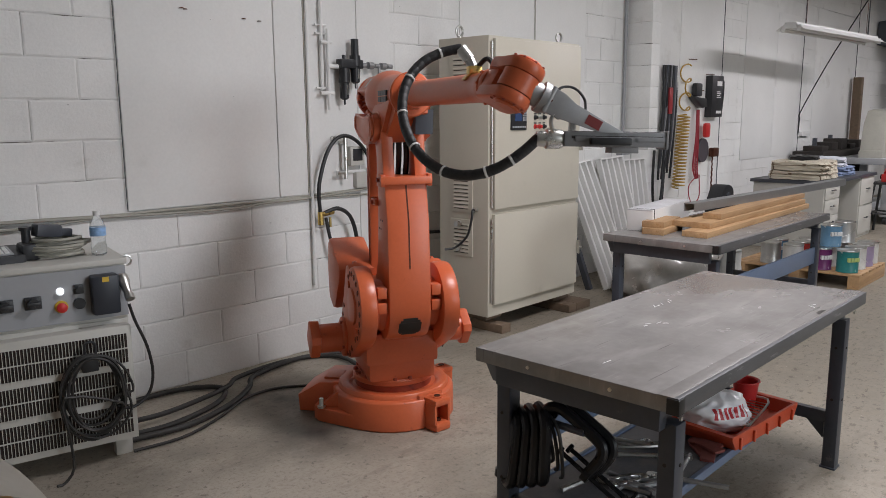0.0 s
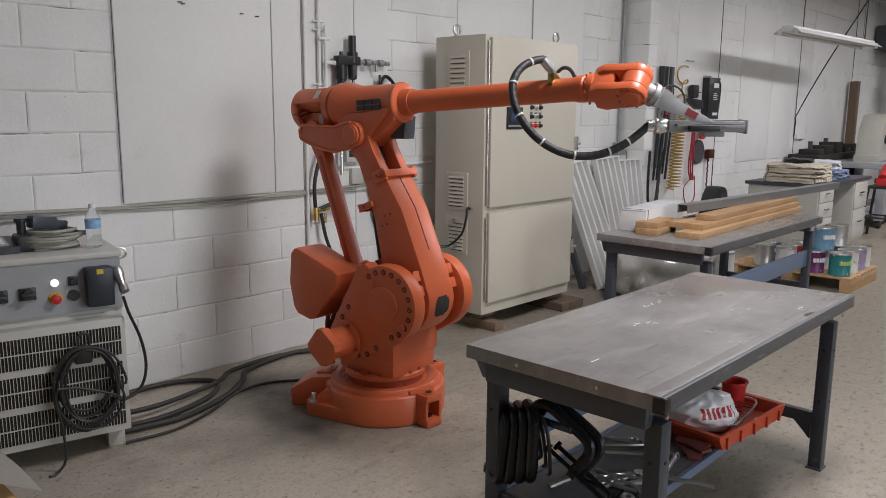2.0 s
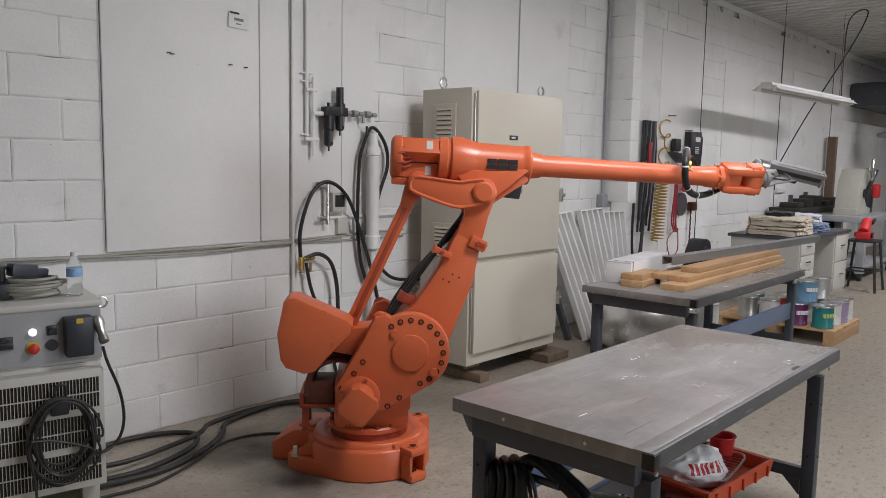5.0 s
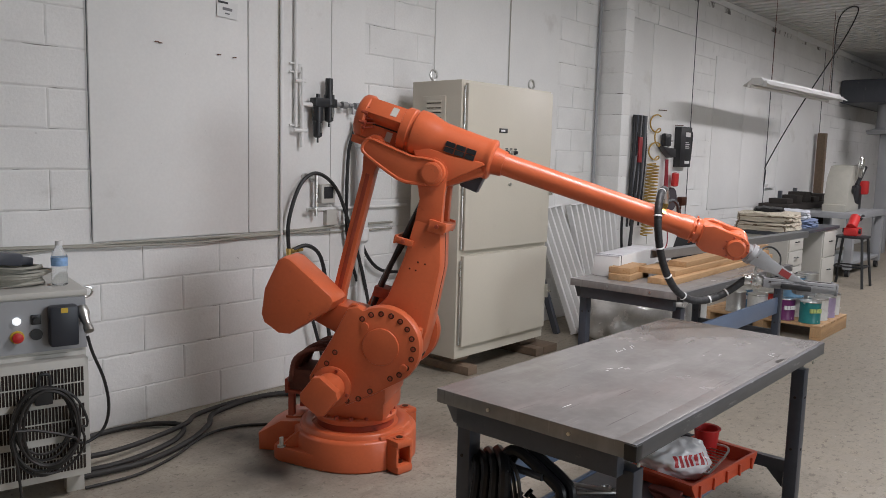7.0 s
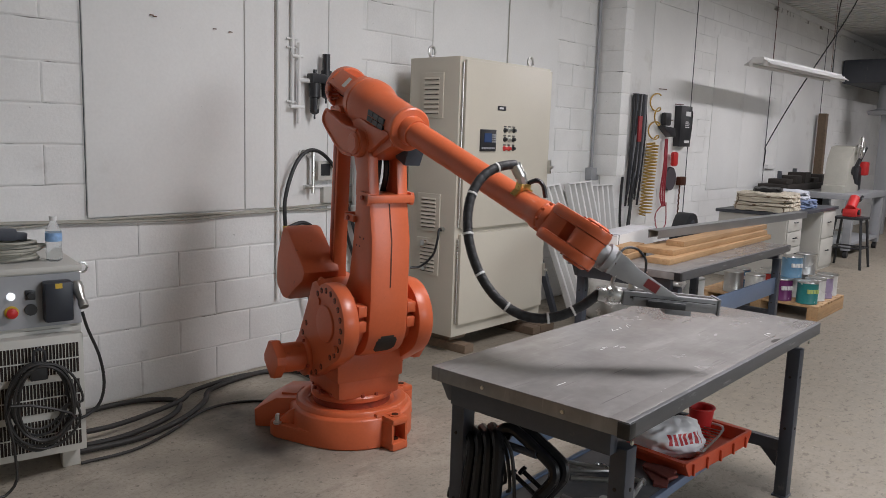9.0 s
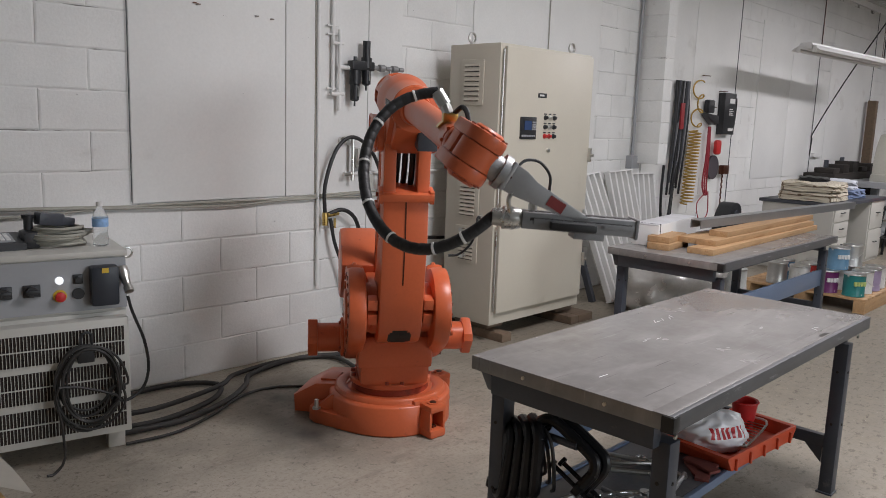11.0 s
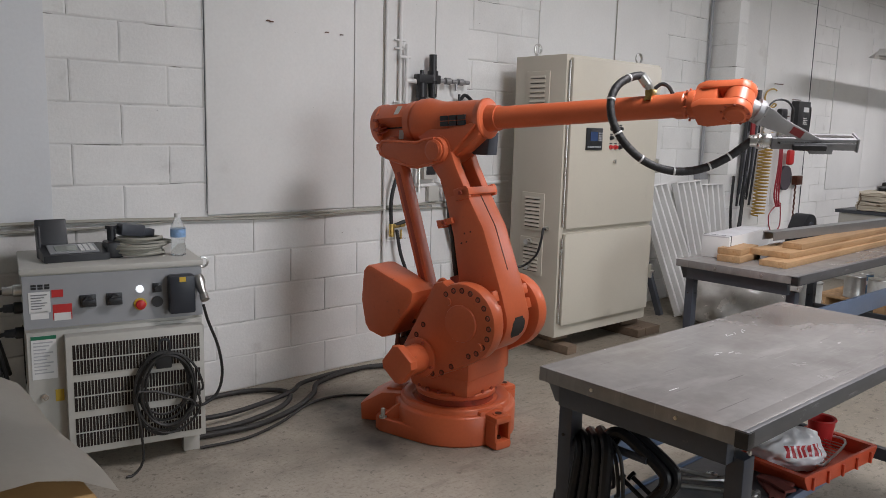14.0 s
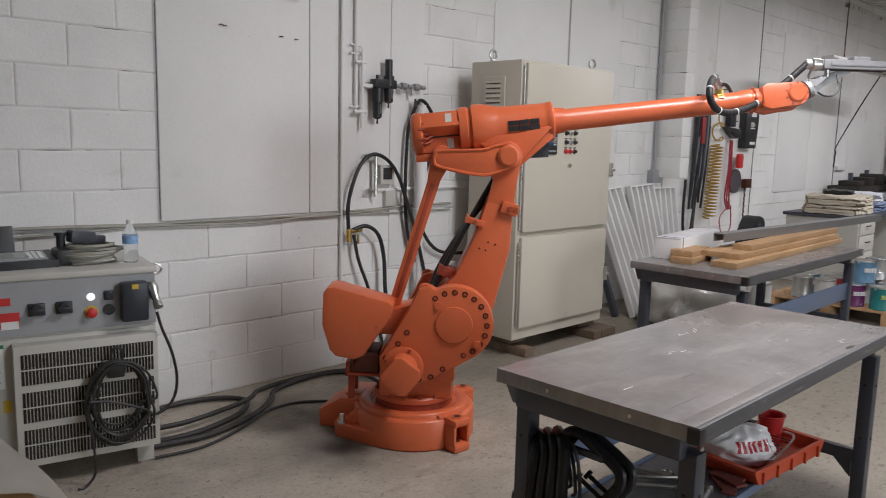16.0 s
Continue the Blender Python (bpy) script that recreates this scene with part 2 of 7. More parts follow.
def floor_material():
    """Old concrete: smooth and grey by the robot, flaked and pitted further out."""
    mat = material("worn_concrete", (0.43, 0.385, 0.32), 0.55, vary=0.14, scale=1.3, fine=30, bump=0.3, spread=0.18, dirt=(0.19, 0.165, 0.13), dirt_at=(0.5, 0.72), dirt_scale=1.6, world_space=True)
    nt = mat.node_tree
    N, L = nt.nodes, nt.links
    b = N["Principled BSDF"]
    old = b.inputs["Base Color"].links[0].from_socket
    geo = N.new("ShaderNodeNewGeometry")

    def grain(scale, detail, rough, stretch=(1, 1, 1)):
        mp = N.new("ShaderNodeMapping")
        mp.inputs["Scale"].default_value = stretch
        L.new(geo.outputs["Position"], mp.inputs[0])
        tx = N.new("ShaderNodeTexNoise")
        tx.inputs["Scale"].default_value, tx.inputs["Detail"].default_value, tx.inputs["Roughness"].default_value = scale, detail, rough
        L.new(mp.outputs[0], tx.inputs["Vector"])
        return tx.outputs[0]

    def band(value, lo, hi, top=1.0):
        mr = N.new("ShaderNodeMapRange")
        mr.inputs[1].default_value, mr.inputs[2].default_value, mr.inputs[4].default_value = lo, hi, top
        L.new(value, mr.inputs[0])
        return mr.outputs[0]

    def times(u, v):
        m = N.new("ShaderNodeMath")
        m.operation = "MULTIPLY"
        m.use_clamp = True
        L.new(u, m.inputs[0])
        L.new(v, m.inputs[1])
        return m.outputs[0]

    def lay(fac, colour):
        nonlocal old
        mx = N.new("ShaderNodeMix")
        mx.data_type = "RGBA"
        L.new(fac, mx.inputs["Factor"])
        L.new(old, mx.inputs["A"])
        mx.inputs["B"].default_value = (*colour, 1)
        old = mx.outputs["Result"]

    # how far the old coating has flaked: grows away from the robot
    xyz = N.new("ShaderNodeSeparateXYZ")
    L.new(geo.outputs["Position"], xyz.inputs[0])
    drift = N.new("ShaderNodeMath")
    drift.operation = "MULTIPLY_ADD"
    drift.inputs[1].default_value = 1.6
    L.new(grain(0.9, 3, 0.5), drift.inputs[0])
    L.new(xyz.outputs[0], drift.inputs[2])
    flaked = band(drift.outputs[0], 2.3, 5.2)
    pale = grain(7.0, 9, 0.68, (1, 1.3, 1))
    pits = grain(19.0, 9, 0.74, (0.8, 1.4, 1))
    soft = grain(3.2, 6, 0.6)
    lay(band(soft, 0.5, 0.68, 0.5), (0.39, 0.36, 0.305))
    # this broad darkening outward also puts the dimmer floor light into colour
    lay(band(flaked, 0.0, 1.0, 0.85), (0.215, 0.187, 0.146))
    lay(times(band(pale, 0.48, 0.6), flaked), (0.265, 0.23, 0.178))
    lay(times(band(pits, 0.55, 0.61, 0.8), flaked), (0.1, 0.083, 0.062))
    lay(band(grain(26.0, 8, 0.7), 0.575, 0.63, 0.65), (0.13, 0.115, 0.092))
    lay(band(grain(40.0, 4, 0.6), 0.66, 0.69, 0.5), (0.48, 0.45, 0.39))
    lay(band(grain(58.0, 6, 0.7), 0.5, 0.64, 0.45), (0.19, 0.165, 0.13))
    lay(band(grain(5.0, 8, 0.7, (0.5, 1.6, 1)), 0.56, 0.66, 0.5), (0.2, 0.175, 0.14))
    # oil stains at the robot's foot
    for place, reach in (((2.1, 2.8, 0), 0.3), ((2.2, 3.3, 0), 0.4)):
        far = N.new("ShaderNodeVectorMath")
        far.operation = "DISTANCE"
        L.new(geo.outputs["Position"], far.inputs[0])
        far.inputs[1].default_value = place
        mr = N.new("ShaderNodeMapRange")
        mr.inputs[1].default_value, mr.inputs[2].default_value, mr.inputs[3].default_value, mr.inputs[4].default_value = 0.0, reach, 1.8, 0.0
        L.new(far.outputs["Value"], mr.inputs[0])
        lay(times(mr.outputs[0], soft), (0.04, 0.035, 0.03))
    L.new(old, b.inputs["Base Color"])
    return mat


M_FLOOR = floor_material()
def tabletop_material():
    mat = material("worn_steel_top", (0.255, 0.243, 0.234), 0.24, metal=0.12, vary=0.16, scale=3.2, fine=30, bump=0.02, spread=0.12, dirt=(0.2, 0.19, 0.18), dirt_at=(0.56, 0.74), dirt_scale=4.5)
    nt = mat.node_tree
    N, L = nt.nodes, nt.links
    b = N["Principled BSDF"]
    old = b.inputs["Base Color"].links[0].from_socket
    co = N.new("ShaderNodeTexCoord")
    # pale rubbed streaks, then fine scratches along and across
    for turn, scale, stretch, lo, hi, col, fac in ((0.5, 3.0, (1, 4, 1), 0.55, 0.78, (0.4, 0.385, 0.37, 1), 0.55), (1.2, 9.0, (0.5, 10, 1), 0.64, 0.72, (0.5, 0.48, 0.46, 1), 0.22), (-0.4, 7.0, (0.6, 12, 1), 0.66, 0.71, (0.1, 0.095, 0.09, 1), 0.5)):
        mp = N.new("ShaderNodeMapping")
        mp.inputs["Rotation"].default_value = (0, 0, turn)
        mp.inputs["Scale"].default_value = stretch
        tx = N.new("ShaderNodeTexNoise")
        tx.inputs["Scale"].default_value, tx.inputs["Detail"].default_value = scale, 7
        mr = N.new("ShaderNodeMapRange")
        mr.inputs[1].default_value, mr.inputs[2].default_value, mr.inputs[4].default_value = lo, hi, fac
        mx = N.new("ShaderNodeMix")
        mx.data_type = "RGBA"
        L.new(co.outputs["Object"], mp.inputs[0])
        L.new(mp.outputs[0], tx.inputs["Vector"])
        L.new(tx.outputs[0], mr.inputs[0])
        L.new(mr.outputs[0], mx.inputs["Factor"])
        L.new(old, mx.inputs["A"])
        mx.inputs["B"].default_value = col
        old = mx.outputs["Result"]
    L.new(old, b.inputs["Base Color"])
    return mat


M_TABLETOP = tabletop_material()
M_ROOF = material("white_roof_sheet", (0.6, 0.6, 0.59), 0.5, vary=0.05, scale=2, bump=0.03, world_space=True)


# ---- the large structure ----
def setting(name, bm, mat, label):
    return tagged(part(name, bm, mat), label, "structure", kind="structure")


bm = bmn()
box(bm, -5, 22, -6.2, WALL + 0.25, -0.3, 0)
floor = setting("floor", bm, M_FLOOR, "worn stained grey concrete floor")
bm = bmn()
box(bm, -5.2, 22.2, WALL + 0.006, WALL + 0.25, 0, TOP + 0.2)
wall_north = setting("wall_north", bm, M_MORTAR, "long white painted concrete block wall")
bm = bmn()
box(bm, -5.2, -5.0, -6.2, WALL + 0.006, 0, TOP + 0.2)
setting("wall_west", bm, M_WHITE, "plain white end wall")
# the unlit far end is put into this wall's dark grey
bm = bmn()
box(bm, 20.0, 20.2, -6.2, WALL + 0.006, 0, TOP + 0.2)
setting("wall_east", bm, material("dim_grey_wall", (0.17, 0.17, 0.17), 0.7, vary=0.2, scale=1.5, world_space=True), "far end wall with its lack of light put into dark grey")
bm = bmn()
box(bm, -5.0, 1.8, -6.2, -6.0, 0, TOP + 0.2)
box(bm, 4.2, 20.0, -6.2, -6.0, 0, TOP + 0.2)
box(bm, 1.8, 4.2, -6.2, -6.0, 3.1, TOP + 0.2)
setting("wall_south", bm, M_WHITE, "white wall with an open roller door")
bm = bmn()
for k in range(0, 135):
    x = -5 + k * 0.2
    box(bm, x, x + 0.12, -6.2, WALL + 0.006, TOP, TOP + 0.02)
box(bm, -5.2, 22.2, -6.2, WALL + 0.25, TOP + 0.02, TOP + 0.06)
setting("ceiling", bm, M_ROOF, "white ribbed metal roof sheets")

# ---- the robot ----
BASE_X, BASE_Y = 2.524, 2.745
A1, Z2, L2, D3 = 0.188, 0.597, 0.814, 0.138      # shoulder reach and height, lower arm, elbow offset
LK = 1.355                                        # elbow to wrist along the forearm
ROD = (-0.305, 0.035)                             # rear pivot of the crank and of the elbow lug

# joint angles in degrees over the clip
TIMES = (0, .5, 1, 1.5, 2, 2.5, 3, 3.5, 4, 5.25, 6.5, 7, 7.5, 8, 8.5, 9.75, 11, 11.5, 12, 12.5, 13, 13.5, 14, 14.5, 15, 15.5, 16)
AXIS1 = (-119, -109.9, -100.2, -93.1, -83.2, -73.6, -65.8, -55.3, -48.3, -43, -52.5, -60.4, -70.3, -84.2, -94.5, -118, -125.8, -122.6, -116, -107.7, -97.9, -89.8, -78.8, -72.4, -61.8, -51.8, -45.2)
AXIS2 = (0, -12.4, -18.6, -22.4, -20.6, -12.8, -3.7, 5.4, 13.7, 25, 22.4, 13.7, 5.5, 2.5, 2, 8.5, 14, 9, -1.5, -13, -19.2, -23.4, -18.6, -8.9, -1.3, 7.9, 16.5)
AXIS3 = (-.1, .9, 1.9, 2.5, 3.3, 4.4, 5.1, 5.6, 6.3, -5, -15.3, -17.2, -17.5, -17.7, -18.4, -14, -6.3, .3, -0.8, 1.1, 2, 2.8, 3.8, 4.5, 5.1, 6.3, 7.2)
AXIS4 = (61, 60, 57, 54, 50, 54, 68, 105, 165, 90, -12, 14, 43, 59, 64, 62, 60, 61, 60, 58, 55, 51, 49, 62, 87, 118, 168)
AXIS5 = (79, 73, 66, 57, 50, 46, 34, 16, 19, 24, 15, 14, 22, 35, 45, 68, 83, 85, 78, 70, 61, 51, 46, 46, 40, 30, 20)
AXIS6 = (-86, -80, -73, -66, -56, -14, 40, 55, 12, 22, 24, -16, -50, -74, -84, -92, -92, -88, -83, -77, -69, -59, -36, -10, 25, 40, 9)


def at_time(values, t):
    """Smooth value between the keyed times, with no overshoot."""
    n = len(TIMES)
    k = min(max(sum(1 for v in TIMES if v <= t) - 1, 0), n - 2)
    h = [TIMES[i + 1] - TIMES[i] for i in range(n - 1)]
    d = [(values[i + 1] - values[i]) / h[i] for i in range(n - 1)]

    def slope(i):
        if i == 0:
            return d[0]
        if i == n - 1:
            return d[-1]
        return 0.0 if d[i - 1] * d[i] <= 0 else (h[i - 1] + h[i]) * d[i - 1] * d[i] * 1.0 / (h[i] * d[i] + h[i - 1] * d[i - 1]) if h[i] * d[i] + h[i - 1] * d[i - 1] else 0.0

    s = (t - TIMES[k]) / h[k]
    a, b = slope(k) * h[k], slope(k + 1) * h[k]
    v0, v1 = values[k], values[k + 1]
    return v0 * (1 + 2 * s) * (1 - s) ** 2 + a * s * (1 - s) ** 2 + v1 * s * s * (3 - 2 * s) + b * s * s * (s - 1)


def joints(t):
    return [at_time(v, t) for v in (AXIS1, AXIS2, AXIS3, AXIS4, AXIS5, AXIS6)]


def frames_at(t):
    """Poses of the robot's moving parts in the robot's own space."""
    q1, q2, q3, q4, q5, q6 = joints(t)
    turret = pose(0, 0, 0, 0, 0, q1)
    shoulder = turret @ pose(A1, 0, Z2)
    lower = shoulder @ pose(0, 0, 0, 0, q2, 0)
    crank = shoulder @ pose(0, 0, 0, 0, -q3, 0)
    rod = Matrix.Translation((crank @ Vector((ROD[0], 0, ROD[1]))).to_tuple()) @ turret @ pose(0, 0, 0, 0, q2, 0)
    elbow = Matrix.Translation((lower @ Vector((0, 0, L2))).to_tuple()) @ turret @ pose(0, 0, 0, 0, -q3, 0)
    tube = elbow @ pose(0, 0, D3, q4, 0, 0)
    hand = tube @ pose(LK, 0, 0, 0, q5, 0) @ pose(0, 0, 0, q6, 0, 0)
    return dict(turret=turret, lower=lower, crank=crank, rod=rod, elbow=elbow, tube=tube, tool=hand)


robot = thing("industrial_robot", pose(BASE_X, BASE_Y, 0), "orange six-axis industrial robot arm standing on the concrete floor", "robot")

# base: ring, cable box at the back, feet
bturn = pose(0, 0, 0, 0, 0, -56)
bm = bmn()
lathe(bm, (0, 0, 0), (0, 0, 1), [(0, 0.29), (0.008, 0.298), (0.136, 0.298), (0.144, 0.293), (0.148, 0.284), (0.15, 0.274), (0.164, 0.271), (0.172, 0.264), (0.175, 0.25), (0.172, 0.225), (0.16, 0.21), (0.16, 0.1)], 72)
base = part("base", bm, M_ORANGE, robot, "rounded orange cast base ring", bturn)
bm = bmn()
prism(bm, [(-0.47, 0.0), (-0.2, 0.0), (-0.2, 0.165), (-0.36, 0.155), (-0.475, 0.085)], -0.08, 0.2, 0.012)
box(bm, -0.35, -0.27, -0.03, 0.09, 0.152, 0.168, 0.004)
part("cable_box", bm, M_ORANGE, base, "sloping orange cable entry box")
bm = bmn()
flat = Matrix(((1, 0, 0, 0), (0, 0, 1, 0), (0, 1, 0, 0), (0, 0, 0, 1)))
prism(bm, [(-0.0896, -0.284), (0.06, -0.2), (0.06, 0.2), (-0.0896, 0.284), (-0.327, 0.2), (-0.36, 0.165), (-0.36, -0.165), (-0.327, -0.2)], 0.0, 0.07, 0.008, flat)
prism(bm, [(-0.335, 0.06), (-0.15, 0.06), (-0.15, 0.146), (-0.24, 0.146)], -0.185, 0.185, 0.008)
part("base_flange", bm, M_ORANGE, base, "orange cast flange towards the cable box")
for a in (-38, 52):
    fm = pose(0, 0, 0, 0, 0, a)
    bm = bmn()
    box(bm, 0.26, 0.372, -0.048, 0.048, 0.0, 0.042, 0.016)
    box(bm, 0.25, 0.37, -0.048, 0.048, 0.122, 0.158, 0.016)
    box(bm, 0.25, 0.362, -0.048, -0.034, 0.035, 0.13, 0.004)
    box(bm, 0.25, 0.362, 0.034, 0.048, 0.035, 0.13, 0.004)
    box(bm, 0.22, 0.285, -0.075, 0.075, 0.0, 0.168, 0.016)
    cyl(bm, (0.325, 0, 0.156), (0.325, 0, 0.162), 0.028, seg=20)
    foot = part("foot", bm, M_ORANGE, base, "orange foot with an open bolt pocket", fm)
    bm = bmn()
    cyl(bm, (0.325, 0, 0.04), (0.325, 0, 0.05), 0.018, seg=6)
    part("foot_bolt", bm, M_BOLT, base, "", fm)
    bm = bmn()
    cyl(bm, (0.325, 0, 0.16), (0.325, 0, 0.1645), 0.016, seg=12)
    part("foot_bolt", bm, M_BOLT, base, "", fm)
bm = bmn()
cyl(bm, (-0.315, -0.19, 0.068), (-0.315, -0.19, 0.078), 0.02, seg=12)
cyl(bm, (-0.315, -0.19, 0.076), (-0.315, -0.19, 0.115), 0.011, seg=6)
part("hold_down_bolt", bm, M_STEEL, base, "steel hold-down bolt")
bm = bmn()
lathe(bm, (0, 0, 0.15), (0, 0, 1), [(0, 0.19), (0.04, 0.188), (0.044, 0.17)], 40)
part("bearing_ring", bm, M_RUST, base, "grimy red bearing ring")

# turret: column, two hub cheeks with covers and motors
turret = part("turret", bmn(), M_ORANGE, robot)
bm = bmn()
lathe(bm, (0.0, 0, 0.192), (0, 0, 1), [(0, 0.196), (0.004, 0.2), (0.022, 0.2), (0.03, 0.192)], 40)
box(bm, -0.165, 0.19, -0.165, 0.165, 0.215, 0.34, 0.03)
box(bm, -0.16, 0.2, -0.178, 0.178, 0.3, 0.46, 0.026)
turret.data = mesh_of("turret", bm, M_ORANGE)
bolt_set(turret, "ring_bolt", [(0.186 * math.cos(math.pi * (k + 0.5) / 8), 0.186 * math.sin(math.pi * (k + 0.5) / 8), 0.22) for k in range(16)], (0, 0, 1), 0.012, 0.014, M_RUST, 6)


def cheek_profile():
    pts = arc(A1, Z2, 0.185, 118, -62, 26)
    pts += [(A1 - 0.02, Z2 - 0.225), (0.02, 0.30), (-0.1, 0.315), (-0.155, 0.37), (-0.16, 0.43), (A1 - 0.21, Z2 + 0.075), (A1 - 0.165, Z2 + 0.165), (A1 - 0.115, Z2 + 0.18)]
    return pts


for side in (-1, 1):
    y0, y1 = (-0.232, -0.15) if side < 0 else (0.15, 0.232)
    bm = bmn()
    prism(bm, cheek_profile(), y0, y1, 0.022)
    cheek = part("hub_housing", bm, M_ORANGE, turret, "orange gear housing with a bolted rim")
    yo = side * 0.232
    bm = bmn()
    lathe(bm, (A1, yo, Z2), (0, side, 0), [(-0.01, 0.086), (0.006, 0.086), (0.009, 0.084), (0.01, 0.08)], 36)
    cyl(bm, (A1 + 0.11, yo, Z2 - 0.09), (A1 + 0.11, yo + side * 0.014, Z2 - 0.09), 0.018, seg=16)
    cyl(bm, (A1 - 0.075, yo, Z2 + 0.09), (A1 - 0.075, yo + side * 0.008, Z2 + 0.09), 0.018, seg=16)
    part("hub_cover", bm, M_ORANGE, turret, "round orange hub cover")
    rim = [(A1 + 0.152 * math.cos(radians(-72 + 18 * k)), yo, Z2 + 0.152 * math.sin(radians(-72 + 18 * k))) for k in range(12)]
    rim += [(x, yo, z) for x, z in ((-0.125, 0.43), (-0.07, 0.5), (-0.03, 0.555), (0.03, 0.33), (0.085, 0.345), (0.14, 0.385))]
    # dark discs under the heads stand in for shaded recesses
    bolt_set(turret, "bolt_recess", rim, (0, side, 0), 0.0145, 0.0015, M_BOLT, 12)
    bolt_set(turret, "housing_bolt", rim, (0, side, 0), 0.0085, 0.004, M_RUST, 6)
    # motor low at the back of the cheek
    mx, mz = -0.045, 0.392
    bm = bmn()
    lathe(bm, (mx, yo - side * 0.01, mz), (0, side, 0), [(0, 0.096), (0.022, 0.096), (0.026, 0.088), (0.028, 0.07), (0.135, 0.07), (0.14, 0.066)], 30)
    motor = part("shoulder_motor", bm, M_ORANGE, turret, "orange round drive motor")
    bm = bmn()
    cap = [(mx + dx, mz + dz) for dx, dz in ((-0.074, -0.05), (-0.05, -0.074), (0.05, -0.074), (0.074, -0.05), (0.074, 0.05), (0.05, 0.074), (-0.05, 0.074), (-0.074, 0.05))]
    prism(bm, cap, min(yo + side * 0.125, yo + side * 0.172), max(yo + side * 0.125, yo + side * 0.172), 0.008, Matrix.Translation((mx, 0, mz)) @ pose(0, 0, 0, 0, 38, 0) @ Matrix.Translation((-mx, 0, -mz)))
    part("motor_cap", bm, M_ORANGE, turret, "orange motor end cap")
    bolt_set(turret, "motor_bolt", [(mx + dx, yo + side * 0.013, mz + dz) for dx, dz in ((-0.08, 0.03), (0.08, -0.03), (0.03, 0.08), (-0.03, -0.08))], (0, side, 0), 0.009, 0.012, M_RUST, 6)
    # lifting eye on top of the cheek
    bm = bmn()
    ring = [(A1 - 0.14 + 0.022 * math.cos(a * math.pi / 8), side * 0.19, Z2 + 0.155 + 0.022 * math.sin(a * math.pi / 8)) for a in range(17)]
    sweep(bm, ring, 0.011, 8, 2)
    part("lifting_eye", bm, M_ORANGE, turret)
# cable tray and connector block behind the column
bm = bmn()
box(bm, -0.33, -0.14, -0.11, 0.11, 0.30, 0.315, 0.004)
box(bm, -0.32, -0.29, -0.09, -0.06, 0.18, 0.3, 0.004)
box(bm, -0.32, -0.29, 0.06, 0.09, 0.18, 0.3, 0.004)
box(bm, -0.33, -0.31, -0.11, 0.11, 0.3, 0.37, 0.004)
part("cable_shelf", bm, M_RUST, turret, "dull red cable shelf")
bm = bmn()
box(bm, -0.31, -0.17, -0.1, 0.1, 0.315, 0.42, 0.01)
grimy = material("grimy_red_cable", (0.12, 0.035, 0.022), 0.6, vary=0.4, scale=14)
part("connector_block", bm, grimy, turret, "grimy red connector block")
for k in range(8):
    y = -0.11 + k * 0.03
    bm = bmn()
    sweep(bm, [(-0.3, y, 0.36), (-0.27 + 0.01 * (k % 3), y, 0.48), (-0.16, y * 0.9, 0.53 + 0.012 * (k % 2)), (-0.04, y * 0.8, 0.5), (0.02, y * 0.7, 0.44)], 0.012, 7, 5)
    part("power_cable", bm, grimy, turret, "grimy dark red cable")

# lower arm
lower = part("lower_arm", bmn(), M_ORANGE, robot, "tapered orange lower arm")
bm = bmn()
prof = arc(0, 0, 0.165, 200, 352, 16) + [(0.165, 0.1), (0.15, 0.4), (0.1, 0.6), (-0.028, 0.6), (-0.034, 0.4), (-0.062, 0.2), (-0.12, 0.1)]
prism(bm, prof, -0.1, 0.1, 0.022)
lathe(bm, (0, -0.148, 0), (0, 1, 0), [(0, 0.115), (0.296, 0.115)], 36)
for s in (-1, 1):
    lo, hi = (-0.1, -0.045) if s < 0 else (0.045, 0.1)
    prism(bm, [(-0.026, 0.58), (0.104, 0.58), (0.078, 0.72)] + arc(0, L2, 0.072, -10, 190, 14) + [(-0.055, 0.74), (-0.03, 0.68)], lo, hi, 0.01)
cyl(bm, (0, -0.098, L2), (0, 0.098, L2), 0.07, seg=28)
lower.data = mesh_of("lower_arm", bm, M_ORANGE)
bm = bmn()
box(bm, 0.09, 0.13, -0.118, 0.118, 0.565, 0.6, 0.004)
box(bm, 0.045, 0.125, -0.118, -0.098, 0.555, 0.61, 0.004)
box(bm, 0.045, 0.125, 0.098, 0.118, 0.555, 0.61, 0.004)
part("hose_bracket", bm, M_ORANGE, lower, "orange strap bracket")
bm = bmn()
box(bm, -0.09, -0.005, -0.115, -0.096, 0.46, 0.49, 0.004)
box(bm, -0.095, -0.085, -0.115, 0.02, 0.455, 0.495, 0.003)
part("side_bracket", bm, M_ORANGE, lower, "small orange side bracket")
bolt_set(lower, "bracket_bolt", [(0.085, -0.118, 0.585), (-0.05, -0.115, 0.475)], (0, -1, 0), 0.011, 0.01, M_RUST, 6)
bolt_set(lower, "plug_hole", [(0.04, -0.1, 0.4), (0.075, -0.1, 0.4), (0.01, -0.1, 0.36), (0.04, -0.1, 0.36)], (0, -1, 0), 0.005, 0.0015, M_BOLT, 8)
# dark patch on the closed surface stands in for the opening's shade
bm = bmn()
for half, a0, a1, out in ((0.052, -39, -20, 0.1668), (0.046, -43, -16, 0.1664), (0.034, -47, -12, 0.166)):
    prism(bm, arc(0, 0, out, a0, a1, 10) + arc(0, 0, 0.16, a1, a0, 10), -half, half)
part("arm_opening", bm, M_VOID, lower, "dark patch painting the shade of an inspection opening")
